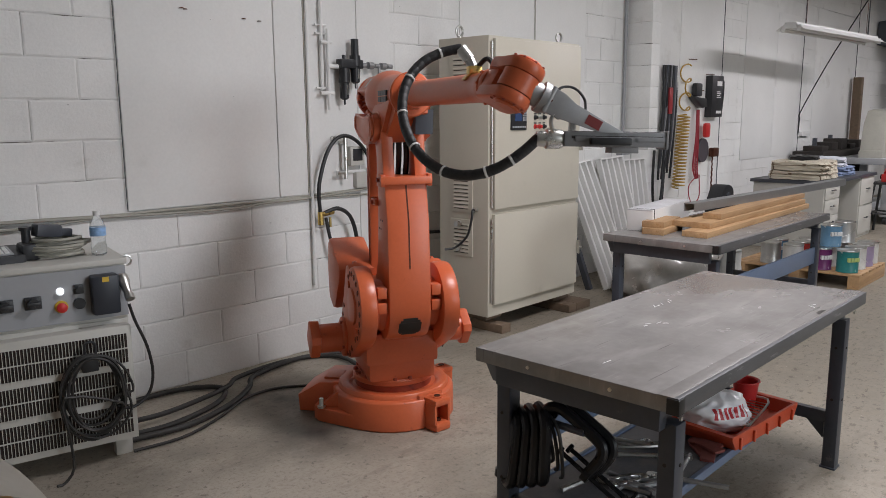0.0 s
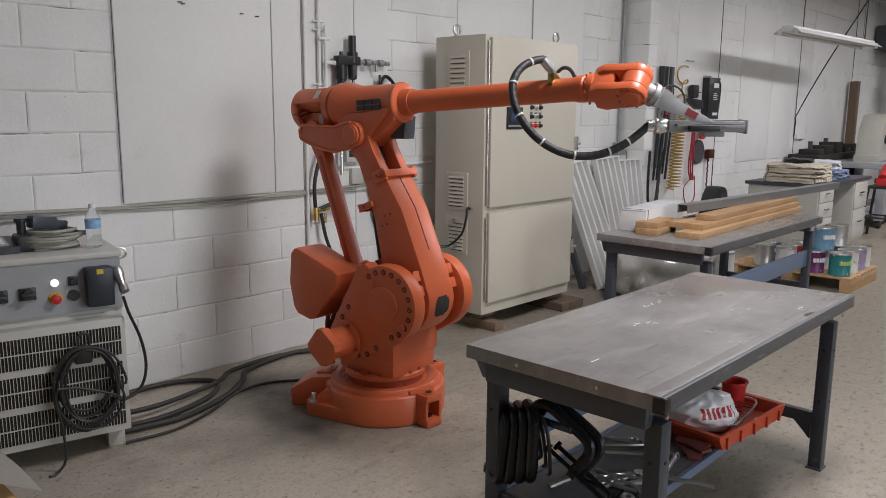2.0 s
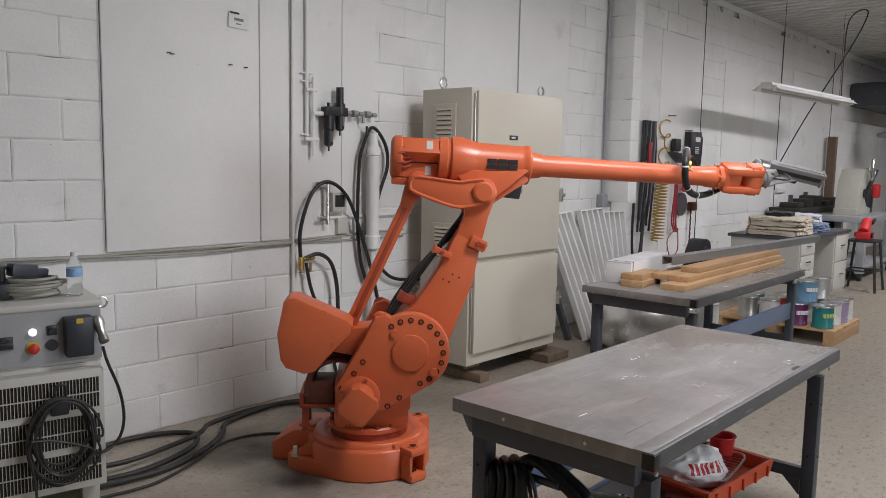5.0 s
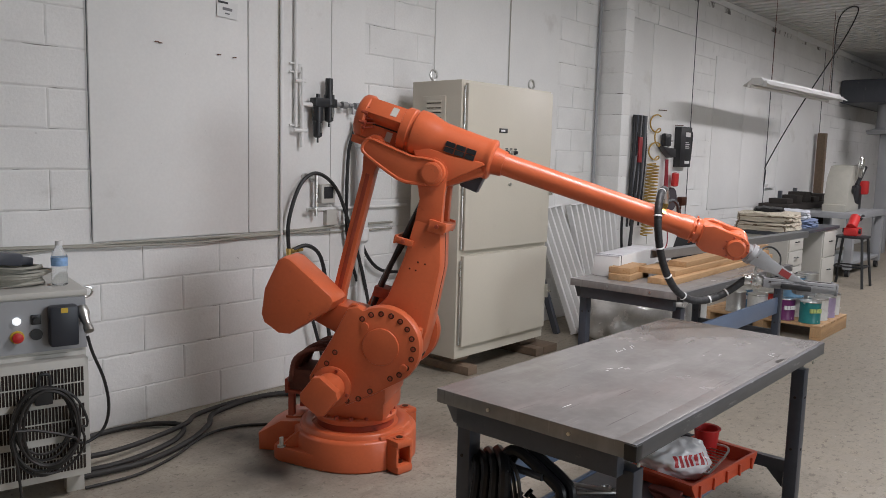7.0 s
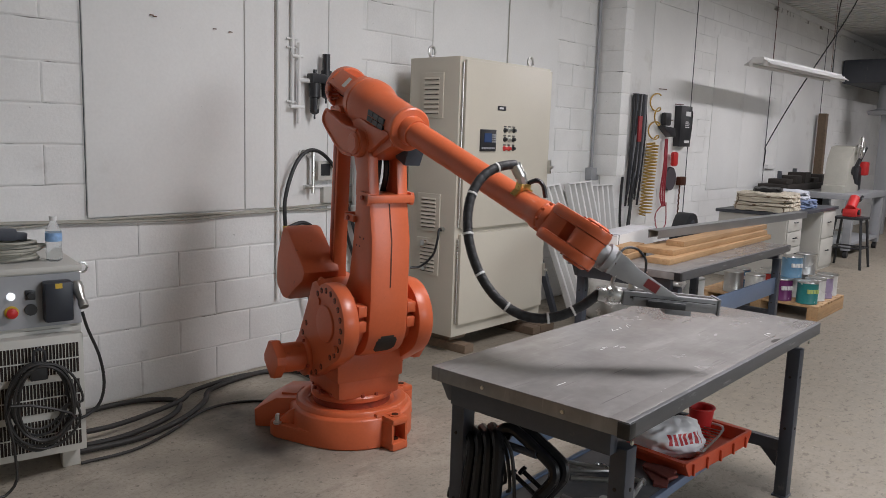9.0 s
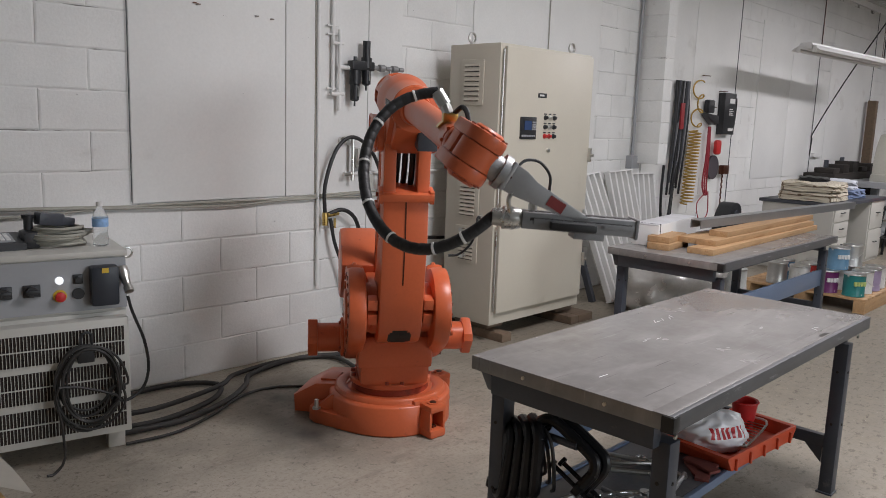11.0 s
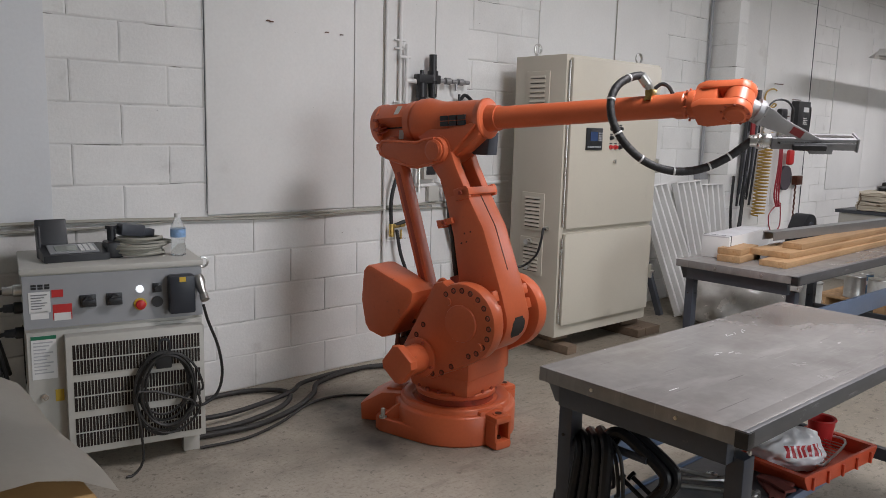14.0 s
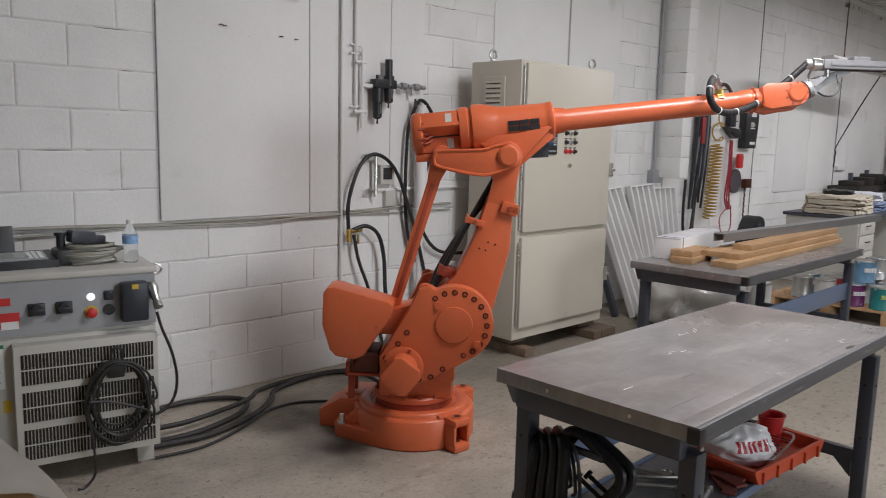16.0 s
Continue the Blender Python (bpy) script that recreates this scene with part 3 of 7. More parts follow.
for s in (-1, 1):
    bm = bmn()
    for zz in (0.06, 0.13):
        box(bm, 0.085, 0.15, s * 0.125 - 0.022, s * 0.125 + 0.022, zz - 0.07, zz - 0.02, 0.006)
    part("end_stop", bm, M_ORANGE, lower)
bm = bmn()
prism(bm, [(0.157, 0.19), (0.162, 0.19), (0.1518, 0.4), (0.112, 0.56), (0.107, 0.56), (0.147, 0.4)], -0.003, 0.003)
part("arm_seam", bm, M_BOLT, lower, "dark seam down the arm")
bm = bmn()
for k, y in enumerate((-0.03, 0.0, 0.03)):
    bm = bmn()
    sweep(bm, [(0.0, y, 0.78), (-0.03 + 0.02 * k, y, 0.66), (-0.075, y, 0.45), (-0.12 - 0.01 * k, y, 0.2), (-0.15, y, -0.02)], 0.013, 8, 6)
    part("arm_hose", bm, M_BLACK, lower, "black hose running up the arm")
bm = bmn()
box(bm, -0.145, -0.06, -0.05, 0.05, 0.17, 0.22, 0.006)
part("hose_clamp", bm, M_RUST, lower)

# crank with counterweight
crank = part("counterweight", bmn(), M_ORANGE, robot, "big wedge-shaped orange counterweight")
bm = bmn()
prism(bm, [(-0.27, 0.12), (-0.28, 0.07), (-0.36, -0.02), (-0.43, -0.105), (-0.48, -0.12), (-0.565, -0.095), (-0.59, -0.06), (-0.61, 0.06), (-0.587, 0.21), (-0.562, 0.235), (-0.53, 0.236), (-0.29, 0.14)], -0.245, -0.055, 0.022)
crank.data = mesh_of("counterweight", bm, M_ORANGE)
bm = bmn()
prism(bm, arc(0, 0, 0.12, -80, 80, 12) + [(-0.3, 0.08), (-0.4, 0.06), (-0.4, -0.03), (-0.2, -0.06)], -0.13, 0.03, 0.012)
part("crank_arm", bm, M_ORANGE, crank, "orange crank arm")

# parallel rod
rod = part("parallel_rod", bmn(), M_ORANGE, robot, "orange connecting rod with a long groove")
bm = bmn()
prism(bm, arc(0, 0, 0.04, 180, 360, 10) + [(0.028, 0.1), (0.03, L2 - 0.12), (0.045, L2 - 0.05)] + arc(0, L2, 0.045, 0, 180, 10) + [(-0.045, L2 - 0.05), (-0.028, L2 - 0.14), (-0.028, 0.1)], -0.08, -0.012, 0.006)
rod.data = mesh_of("parallel_rod", bm, M_ORANGE)
# darker strip on the flat face paints the groove's shade
bm = bmn()
box(bm, -0.008, 0.012, -0.0825, -0.078, 0.1, L2 - 0.14, 0.001)
part("rod_groove", bm, M_RUST, rod)

# upper arm housing at the elbow
elbow = part("upper_arm", bmn(), M_ORANGE, robot, "orange elbow housing of the upper arm")
bm = bmn()
lathe(bm, (-0.215, 0, D3), (1, 0, 0), [(0, 0.1), (0.004, 0.108), (0.04, 0.11), (0.046, 0.104), (0.056, 0.104), (0.064, 0.116), (0.11, 0.116), (0.17, 0.1), (0.2, 0.094), (0.4, 0.089), (0.418, 0.09), (0.424, 0.094), (0.44, 0.094), (0.446, 0.088), (0.45, 0.064), (0.5, 0.058)], 44)
prism(bm, [(-0.05, -0.06), (0.05, -0.06), (0.22, 0.06), (0.22, 0.1), (-0.12, 0.1)], -0.075, 0.075, 0.012)
prism(bm, [(-0.06, 0.0), (0.06, -0.03), (0.215, 0.11), (0.2, 0.118), (0.05, 0.1), (-0.15, 0.1)], -0.096, 0.096, 0.008)
elbow.data = mesh_of("upper_arm", bm, M_ORANGE)
bm = bmn()
lathe(bm, (0, -0.142, 0), (0, 1, 0), [(0, 0.04), (0.005, 0.05), (0.284 - 0.005, 0.05), (0.284, 0.04)], 30)
part("elbow_pin", bm, M_ORANGE, elbow, "round orange elbow pin cap")
bm = bmn()
lathe(bm, (0, -0.1435, 0), (0, 1, 0), [(0, 0.039), (0.003, 0.0395), (0.006, 0.0395)], 30)
part("pin_face", bm, M_ORANGE, elbow)
bm = bmn()
prism(bm, arc(0, 0, 0.062, -70, 80, 10) + [(-0.12, 0.045), (-0.3, 0.06), (-0.335, 0.05), (-0.35, 0.01), (-0.32, -0.025), (-0.14, -0.08), (-0.06, -0.075)], -0.128, -0.055, 0.012)
prism(bm, arc(0, 0, 0.062, -70, 80, 10) + [(-0.12, 0.045), (-0.3, 0.06), (-0.335, 0.05), (-0.35, 0.01), (-0.32, -0.025), (-0.14, -0.08), (-0.06, -0.075)], 0.055, 0.128, 0.012)
for s in (-1, 1):
    sweep(bm, [(x, s * 0.126, z) for x, z in ((0.0, 0.056), (-0.06, 0.05), (-0.12, 0.04), (-0.3, 0.054), (-0.332, 0.045), (-0.344, 0.01), (-0.316, -0.02), (-0.14, -0.074), (-0.06, -0.069), (-0.01, -0.056))], 0.008, 7, 3)
part("rear_lug", bm, M_ORANGE, elbow, "boat-shaped orange lug with a raised rim")
for a in (50, 170, 290):
    bm = bmn()
    box(bm, -0.395, -0.2, -0.046, 0.046, 0.015, 0.1, 0.01)
    part("axis_motor", bm, M_ORANGE, elbow, "square orange drive motor", Matrix.Translation((0, 0, D3)) @ pose(0, 0, 0, a, 0, 0))
bm = bmn()
lathe(bm, (-0.425, 0, D3), (1, 0, 0), [(-0.015, 0.075), (-0.008, 0.095), (0.004, 0.104), (0.034, 0.105), (0.042, 0.098)], 36)
part("motor_end_plate", bm, M_ORANGE, elbow, "round orange end plate")
bm = bmn()
box(bm, -0.43, -0.3, -0.06, 0.06, D3 - 0.128, D3 - 0.092, 0.008)
part("plug_box", bm, M_ORANGE, elbow)
bm = bmn()
cyl(bm, (-0.4, 0, D3), (-0.2, 0, D3), 0.056, seg=20)
part("motor_core", bm, M_VOID, elbow)
for a in (50, 170, 290):
    bm = bmn()
    box(bm, -0.275, -0.245, -0.026, 0.026, 0.1, 0.1015)
    plate = part("rating_plate", bm, M_CREAM, elbow, "small pale rating plate", Matrix.Translation((0, 0, D3)) @ pose(0, 0, 0, a, 0, 0))
    bm = bmn()
    box(bm, -0.275, -0.245, 0.046, 0.0475, 0.04, 0.085)
    part("rating_plate", bm, M_CREAM, elbow, "small pale rating plate", Matrix.Translation((0, 0, D3)) @ pose(0, 0, 0, a, 0, 0))
bm = bmn()
for k in range(5):
    cyl(bm, (-0.405, -0.082 - 0.012 * (k % 2), D3 - 0.045 + k * 0.022), (-0.375, -0.082 - 0.012 * (k % 2), D3 - 0.045 + k * 0.022), 0.011, seg=8)
    cyl(bm, (-0.375, -0.082, D3 - 0.045 + k * 0.022), (-0.34, -0.066, D3 - 0.03 + k * 0.018), 0.005, seg=6)
part("plugs", bm, M_RUST, elbow, "grimy cable plugs")
bm = bmn()
prism(bm, [(0.07, 0.02), (0.12, -0.025), (0.2, -0.03), (0.215, 0.075), (0.12, 0.075)], 0.02, 0.1, 0.004)
part("junction_box", bm, M_DARKGREY, elbow, "dark grey box under the collar")
# maker's mark as three plain black bars with notches
for k in range(3):
    bm = bmn()
    ym = -0.0965
    x = 0.015 + k * 0.05
    lift = D3 + 0.0
    for s in (0, 1):
        z = lift + 0.002 + s * 0.026 - 0.03
        box(bm, x, x + 0.044, ym, ym + 0.012, z, z + 0.022)
    part("maker_mark", bm, M_PLASTIC, elbow, "black block mark")

# forearm tube and wrist
tube = part("forearm_tube", bmn(), M_ORANGE, robot, "long round orange forearm tube")
bm = bmn()
lathe(bm, (0.225, 0, 0), (1, 0, 0), [(0, 0.058), (0.03, 0.06), (0.045, 0.055), (0.055, 0.0515), (0.3, 0.0505), (0.305, 0.0495), (0.82, 0.0475), (0.88, 0.0475), (0.895, 0.053), (0.93, 0.054), (0.935, 0.05), (0.945, 0.05), (0.95, 0.055), (0.965, 0.056), (0.975, 0.053)], 36)
tube.data = mesh_of("forearm_tube", bm, M_ORANGE)
bm = bmn()
for s in (-1, 1):
    prism(bm, [(1.2, -0.048), (1.235, -0.063), (LK - 0.05, -0.057)] + arc(LK, 0, 0.057, -80, 80, 14) + [(LK - 0.05, 0.057), (1.235, 0.063), (1.2, 0.048)], *((-0.065, -0.028) if s < 0 else (0.028, 0.065)), 0.01)
box(bm, 1.195, 1.285, -0.058, 0.058, -0.05, 0.05, 0.012)
lathe(bm, (LK, -0.075, 0), (0, 1, 0), [(0, 0.034), (0.005, 0.041), (0.145, 0.041), (0.15, 0.034)], 28)
cyl(bm, (LK, -0.027, 0), (LK, 0.027, 0), 0.055, seg=24)
part("wrist_fork", bm, M_ORANGE, tube, "orange forked wrist with round caps")
bolt_set(tube, "wrist_bolt", [(1.168, 0.058 * math.cos(k * 0.628), 0.058 * math.sin(k * 0.628)) for k in range(10)], (1, 0, 0), 0.006, 0.006, M_ORANGE, 6)
for side in (-1, 1):
    bolt_set(tube, "cap_bolt", [(LK + 0.05 * math.cos(k * 0.698), side * 0.0655, 0.05 * math.sin(k * 0.698)) for k in range(9)], (0, side, 0), 0.005, 0.003, M_RUST, 6)

# gripper tool on the flange
tool = part("gripper", bmn(), M_ALU, robot, "silver gripper tool with a long pneumatic slide")
bm = bmn()
cyl(bm, (-0.03, 0, 0), (0.075, 0, 0), 0.035, seg=24)
cyl(bm, (0.07, 0, 0), (0.09, 0, 0), 0.046, seg=28)
box(bm, 0.088, 0.1, -0.042, 0.036, -0.04, 0.04, 0.004)
tool.data = mesh_of("gripper", bm, M_ALU)
bm = bmn()
prism(bm, [(0.09, -0.038), (0.13, -0.036), (0.34, 0.0), (0.37, 0.012), (0.36, 0.02), (0.17, 0.026), (0.13, 0.036), (0.09, 0.038)], -0.034, -0.026, 0.002)
prism(bm, [(0.09, -0.036), (0.17, -0.02), (0.17, -0.01), (0.09, 0.01)], 0.02, 0.028, 0.002)
box(bm, 0.14, 0.155, -0.03, 0.026, -0.03, 0.0, 0.002)
part("bracket_arm", bm, M_ALU, tool, "bent aluminium bracket arm")
bolt_set(tool, "flange_screw", [(0.0995, 0.032 * math.cos(k * 1.047), 0.032 * math.sin(k * 1.047)) for k in range(6)], (1, 0, 0), 0.005, 0.004, M_BOLT, 6)
bm = bmn()
sweep(bm, [(0.11, 0.02, 0.03), (0.125, 0.035, 0.06), (0.16, 0.04, 0.075), (0.2, 0.035, 0.06), (0.22, 0.02, 0.02), (0.23, 0.01, 0.0)], 0.004, 7, 6)
part("sensor_lead", bm, M_BLACK, tool, "thin black sensor lead")
bm = bmn()
box(bm, 0.215, 0.262, -0.0356, -0.0342, -0.01, 0.018)
part("red_sticker", bm, material("dark_red_sticker", (0.22, 0.03, 0.03), 0.5), tool, "small dark red sticker")
slide_m = pose(0.296, 0, -0.004, 0, -27, 0)
bm = bmn()
box(bm, -0.13, 0.17, -0.034, 0.034, -0.035, 0.008, 0.003, slide_m)
box(bm, -0.1, 0.165, -0.038, 0.038, -0.02, -0.006, 0.001, slide_m)
box(bm, 0.168, 0.176, -0.038, 0.038, -0.04, 0.012, 0.002, slide_m)
part("slide", bm, M_SLIDE, tool, "long grey pneumatic slide")
# near-black strips on the faces stand in for a shaded groove
bm = bmn()
box(bm, -0.11, 0.16, -0.012, 0.012, 0.0075, 0.0095, 0, slide_m)
box(bm, -0.11, 0.16, -0.0345, -0.0335, -0.012, -0.004, 0, slide_m)
part("slide_groove", bm, M_VOID, tool, "dark strip painting the shade of the slide's groove")
bm = bmn()
box(bm, -0.06, 0.06, -0.062, -0.036, -0.03, -0.008, 0.006, slide_m)
part("valve_block", bm, M_BLACK, tool, "small black valve block")
bm = bmn()
box(bm, 0.01, 0.09, -0.03, 0.03, -0.052, -0.035, 0.002, slide_m)
for x in (0.02, 0.05, 0.08):
    cyl(bm, slide_m @ Vector((x, -0.034, -0.014)), slide_m @ Vector((x, -0.038, -0.014)), 0.006, seg=8)
part("slide_carriage", bm, M_SLIDE, tool)
bm = bmn()
lathe(bm, slide_m @ Vector((-0.13, 0, -0.014)), slide_m.to_3x3() @ Vector((-1, 0, 0)), [(0, 0.026), (0.02, 0.03), (0.045, 0.03), (0.05, 0.024), (0.075, 0.022)], 18)
cyl(bm, slide_m @ Vector((-0.1, 0.0, 0.008)), slide_m @ Vector((-0.1, 0.0, 0.04)), 0.012, seg=10)
sweep(bm, [slide_m @ Vector(v) for v in ((-0.1, 0, 0.04), (-0.14, -0.02, 0.07), (-0.17, -0.03, 0.04), (-0.16, -0.02, 0.0))], 0.006, 6, 6)
part("hose_fitting", bm, M_STEEL, tool, "steel swivel hose fitting")

# hose fitting on the forearm
bm = bmn()
prism(bm, arc(0, 0, 0.054, 60, 150, 10) + arc(0, 0, 0.048, 150, 60, 10), 1.0, 1.028, 0, Matrix(((0, 1, 0, 0), (1, 0, 0, 0), (0, 0, 1, D3), (0, 0, 0, 1))))
box(bm, 0.998, 1.03, -0.03, 0.014, D3 + 0.044, D3 + 0.07, 0.003)
part("hose_saddle", bm, M_BRASS, elbow, "brass hose saddle on the forearm")
bm = bmn()
cyl(bm, (1.014, -0.012, D3 + 0.066), (1.004, -0.024, D3 + 0.095), 0.017, seg=8)
cyl(bm, (1.006, -0.022, D3 + 0.09), (0.988, -0.044, D3 + 0.125), 0.02, seg=16)
part("hose_coupling", bm, M_STEEL, elbow, "steel swivel coupling")
bm = bmn()
sweep(bm, [(1.02, 0.005, D3 + 0.07), (1.045, 0.02, D3 + 0.09), (1.07, 0.03, D3 + 0.08), (1.09, 0.035, D3 + 0.045)], 0.008, 7, 5)
part("short_lead", bm, M_BLACK, elbow, "short black lead")

# the flexible hose: short rigid pieces that follow each other
HOSE_LENGTH, HOSE_N = 0.93, 34
bm = bmn()
step = HOSE_LENGTH / HOSE_N
lathe(bm, (-step * 0.62, 0, 0), (1, 0, 0), [(0, 0.0145), (0.006, 0.016), (step * 1.24 - 0.006, 0.016), (step * 1.24, 0.0145)], 12)
first = part("hose_segment", bm, material("black_hose_sleeve", (0.02, 0.02, 0.021), 0.55, vary=0.5, scale=60, fine=140, bump=0.4), robot)
HOSE = [first] + [again(first, Matrix.Identity(4)) for k in range(HOSE_N - 1)]
bm = bmn()
lathe(bm, (-0.004, 0, 0), (1, 0, 0), [(0, 0.0165), (0.001, 0.0177), (0.006, 0.0177), (0.007, 0.0165)], 12)
tie = part("cable_tie", bm, M_LABEL, HOSE[2], "white cable tie")
for k in (7, 12, 17, 22, 27, 30):
    again(tie, Matrix.Identity(4), HOSE[k])


def hose_curve(fr):
    """The hose between forearm and tool: a bow of constant length."""
    e, h = fr["elbow"], fr["tool"]
    p0 = e @ Vector((0.988, -0.044, D3 + 0.125))
    d0 = (e.to_3x3() @ Vector((-0.3, -0.8, 0.4))).normalized() + Vector((0, 0, -0.5))
    p3 = h @ slide_m @ Vector((-0.2, 0, -0.014))
    d3 = h.to_3x3() @ slide_m.to_3x3() @ Vector((-1, 0, 0))
    d3 = (d3 + Vector((0, 0, -1.0))).normalized() * 1.2
    lo, hi = 0.02, 2.5
    for _ in range(22):
        k = (lo + hi) / 2
        a, b = p0 + d0 * k, p3 + d3 * k
        pts = [p0 * (1 - s) ** 3 + a * 3 * s * (1 - s) ** 2 + b * 3 * s * s * (1 - s) + p3 * s ** 3 for s in (i / 60 for i in range(61))]
        size = sum((v - u).length for u, v in zip(pts, pts[1:]))
        lo, hi = (k, hi) if size < HOSE_LENGTH else (lo, k)
    return pts, size


def hose_poses(fr):
    pts, size = hose_curve(fr)
    run = [0.0]
    for u, v in zip(pts, pts[1:]):
        run.append(run[-1] + (v - u).length)
    out = []
    for k in range(HOSE_N):
        s = size * (k + 0.5) / HOSE_N
        i = min(max(sum(1 for r in run if r <= s) - 1, 0), len(pts) - 2)
        f = (s - run[i]) / max(run[i + 1] - run[i], 1e-6)
        j0, j1 = max(i - 1, 0), min(i + 2, len(pts) - 1)
        d = (pts[j1] - pts[j0]).normalized()
        side = fr["turret"].to_3x3() @ Vector((0, 1, 0))
        side = (side - side.dot(d) * d).normalized()
        m = Matrix((d, side, d.cross(side))).transposed().to_4x4()
        m.translation = pts[i].lerp(pts[i + 1], f)
        out.append(m)
    return out


def motions():
    """All that moves, keyed over the whole clip."""
    times = [round(0.2 * k, 2) for k in range(81)]
    frames = [(t, frames_at(t)) for t in times]
    for ob, key in ((turret, "turret"), (lower, "lower"), (crank, "crank"), (rod, "rod"), (elbow, "elbow"), (tube, "tube"), (tool, "tool")):
        walk(ob, [(t, fr[key]) for t, fr in frames])
    chain = [(t, hose_poses(fr)) for t, fr in frames]
    for k, ob in enumerate(HOSE):
        walk(ob, [(t, ms[k]) for t, ms in chain])


# ---- work benches ----
def work_bench(m, lx, ly, h, label, shelf):
    """A steel bench: origin at the near left corner of its top, on the floor."""
    b = thing("work_bench", m, label, "bench", "steel work benches")
    bm = bmn()
    box(bm, 0, lx, 0, ly, h - 0.045, h, 0.004)
    part("top", bm, M_TABLETOP, b, "scuffed bare steel top")
    bm = bmn()
    box(bm, -0.0025, lx + 0.0025, -0.0035, 0.012, h - 0.046, h + 0.0015, 0.002)
    part("edge_angle", bm, material("worn_edge_steel", (0.13, 0.13, 0.135), 0.45, metal=0.25, vary=0.2, scale=9, stretch=(0.2, 1, 1), dirt=(0.4, 0.4, 0.4), dirt_at=(0.6, 0.7), dirt_scale=22), b, "worn grey steel front edge")
    bm = bmn()
    box(bm, -0.002, lx + 0.002, 0.011, 0.058, h - 0.002, h + 0.0016, 0.0008)
    part("edge_strip", bm, M_TABLETOP, b, "bare steel strip along the front edge")
    bm = bmn()
    box(bm, -0.005, 0.028, -0.006, 0.0, h - 0.045, h - 0.002, 0.001)
    box(bm, -0.0055, -0.001, -0.006, 0.03, h - 0.045, h - 0.002, 0.001)
    part("corner_cap", bm, M_BLACK, b, "black corner cap")
    for y0, y1 in ((0.02, 0.06), (ly - 0.06, ly - 0.02)):
        bm = bmn()
        d = 0.062 if y0 < 0.1 else 0.12
        prism(bm, [(0.06, h - d), (lx - 0.06, h - d), (lx - 0.02, h - 0.045), (0.02, h - 0.045)], y0, y1, 0.003)
        part("apron", bm, M_DARKGREY, b, "dark grey steel apron")
    for x0 in (0.025, lx - 0.065):
        bm = bmn()
        box(bm, x0, x0 + 0.04, 0.062, ly - 0.062, h - 0.115, h - 0.046, 0.003)
        part("end_apron", bm, M_DARKGREY, b, "dark grey steel apron")
    slate = material("slate_enamel", (0.05, 0.058, 0.076), 0.4, vary=0.15, scale=10, bump=0.06, dirt=(0.2, 0.2, 0.2), dirt_at=(0.66, 0.8), dirt_scale=14)
    for x in (0.06, lx - 0.12):
        for y in (0.03, ly - 0.09):
            bm = bmn()
            box(bm, x, x + 0.056, y, y + 0.052, 0, h - 0.1, 0.005)
            box(bm, x - 0.006, x + 0.062, y - 0.004, y + 0.058, 0, 0.008, 0.002)
            leg = part("leg", bm, slate, b, "blue-grey channel leg")
            # near-black discs on the solid leg paint the shade of bolt holes
            bolt_set(leg, "bolt_hole", [(x + 0.03, y, 0.3 + k * 0.22) for k in range(2)], (0, -1, 0), 0.006, 0.002, M_VOID)
            bolt_set(leg, "bolt_hole", [(x, y + 0.03, 0.3 + k * 0.22) for k in range(2)], (-1, 0, 0), 0.006, 0.002, M_VOID)
    blue = material("blue_grey_rail", (0.14, 0.19, 0.29), 0.42, vary=0.12, scale=8)
    rails = ((0.225, 0.19, 0.224), (ly - 0.075, 0.188, 0.228), (ly - 0.06, 0.34, 0.43)) if shelf else ((0.045, 0.37, 0.49),)
    for y, z0, z1 in rails:
        bm = bmn()
        box(bm, 0.1, lx - 0.1, y, y + 0.018, z0, z1, 0.003)
        part("rail", bm, blue, b, "blue-grey steel rail")
    for x in (0.075, lx - 0.105):
        bm = bmn()
        box(bm, x, x + 0.03, 0.08, ly - 0.08, 0.19, 0.24, 0.003)
        for s in (0.09, ly - 0.17):
            prism(bm, [(0, 0.12), (0.08, 0.2), (0.0, 0.2)] if s < 0.2 else [(0.08, 0.12), (0.08, 0.2), (0.0, 0.2)], x + 0.005, x + 0.025, 0, Matrix(((0, 1, 0, 0), (1, 0, 0, s), (0, 0, 1, 0), (0, 0, 0, 1))))
        part("cross_bar", bm, M_DARKGREY, b)
    if shelf:
        bm = bmn()
        box(bm, 0.09, lx - 0.09, 0.245, ly - 0.078, 0.21, 0.222, 0.002)
        part("lower_shelf", bm, material("grimy_shelf", (0.12, 0.12, 0.13), 0.45, vary=0.25, scale=6, dirt=(0.2, 0.18, 0.16), dirt_at=(0.5, 0.7), dirt_scale=5), b, "grimy dark lower shelf")
    bolt_set(b, "bolt_head", [(0, y, h - 0.022) for y in (0.2, 0.48)], (-1, 0, 0), 0.006, 0.004, M_STEEL, 12)
    bolt_set(b, "bolt_head", [(x, 0.02, h - 0.075) for x in (0.06, lx - 0.06)], (0, -1, 0), 0.007, 0.004, M_STEEL, 12)
    return b


bench_near = work_bench(pose(1.78, 0.872, 0, 0, 0, 0), 1.628, 0.685, 0.74, "dark grey steel work bench with a scuffed bare metal top", True)
bench_far = work_bench(pose(4.15, 1.82, 0, 0, 0, 0), 1.9, 0.74, 0.73, "dark grey steel bench loaded with lumber and a white box", False)

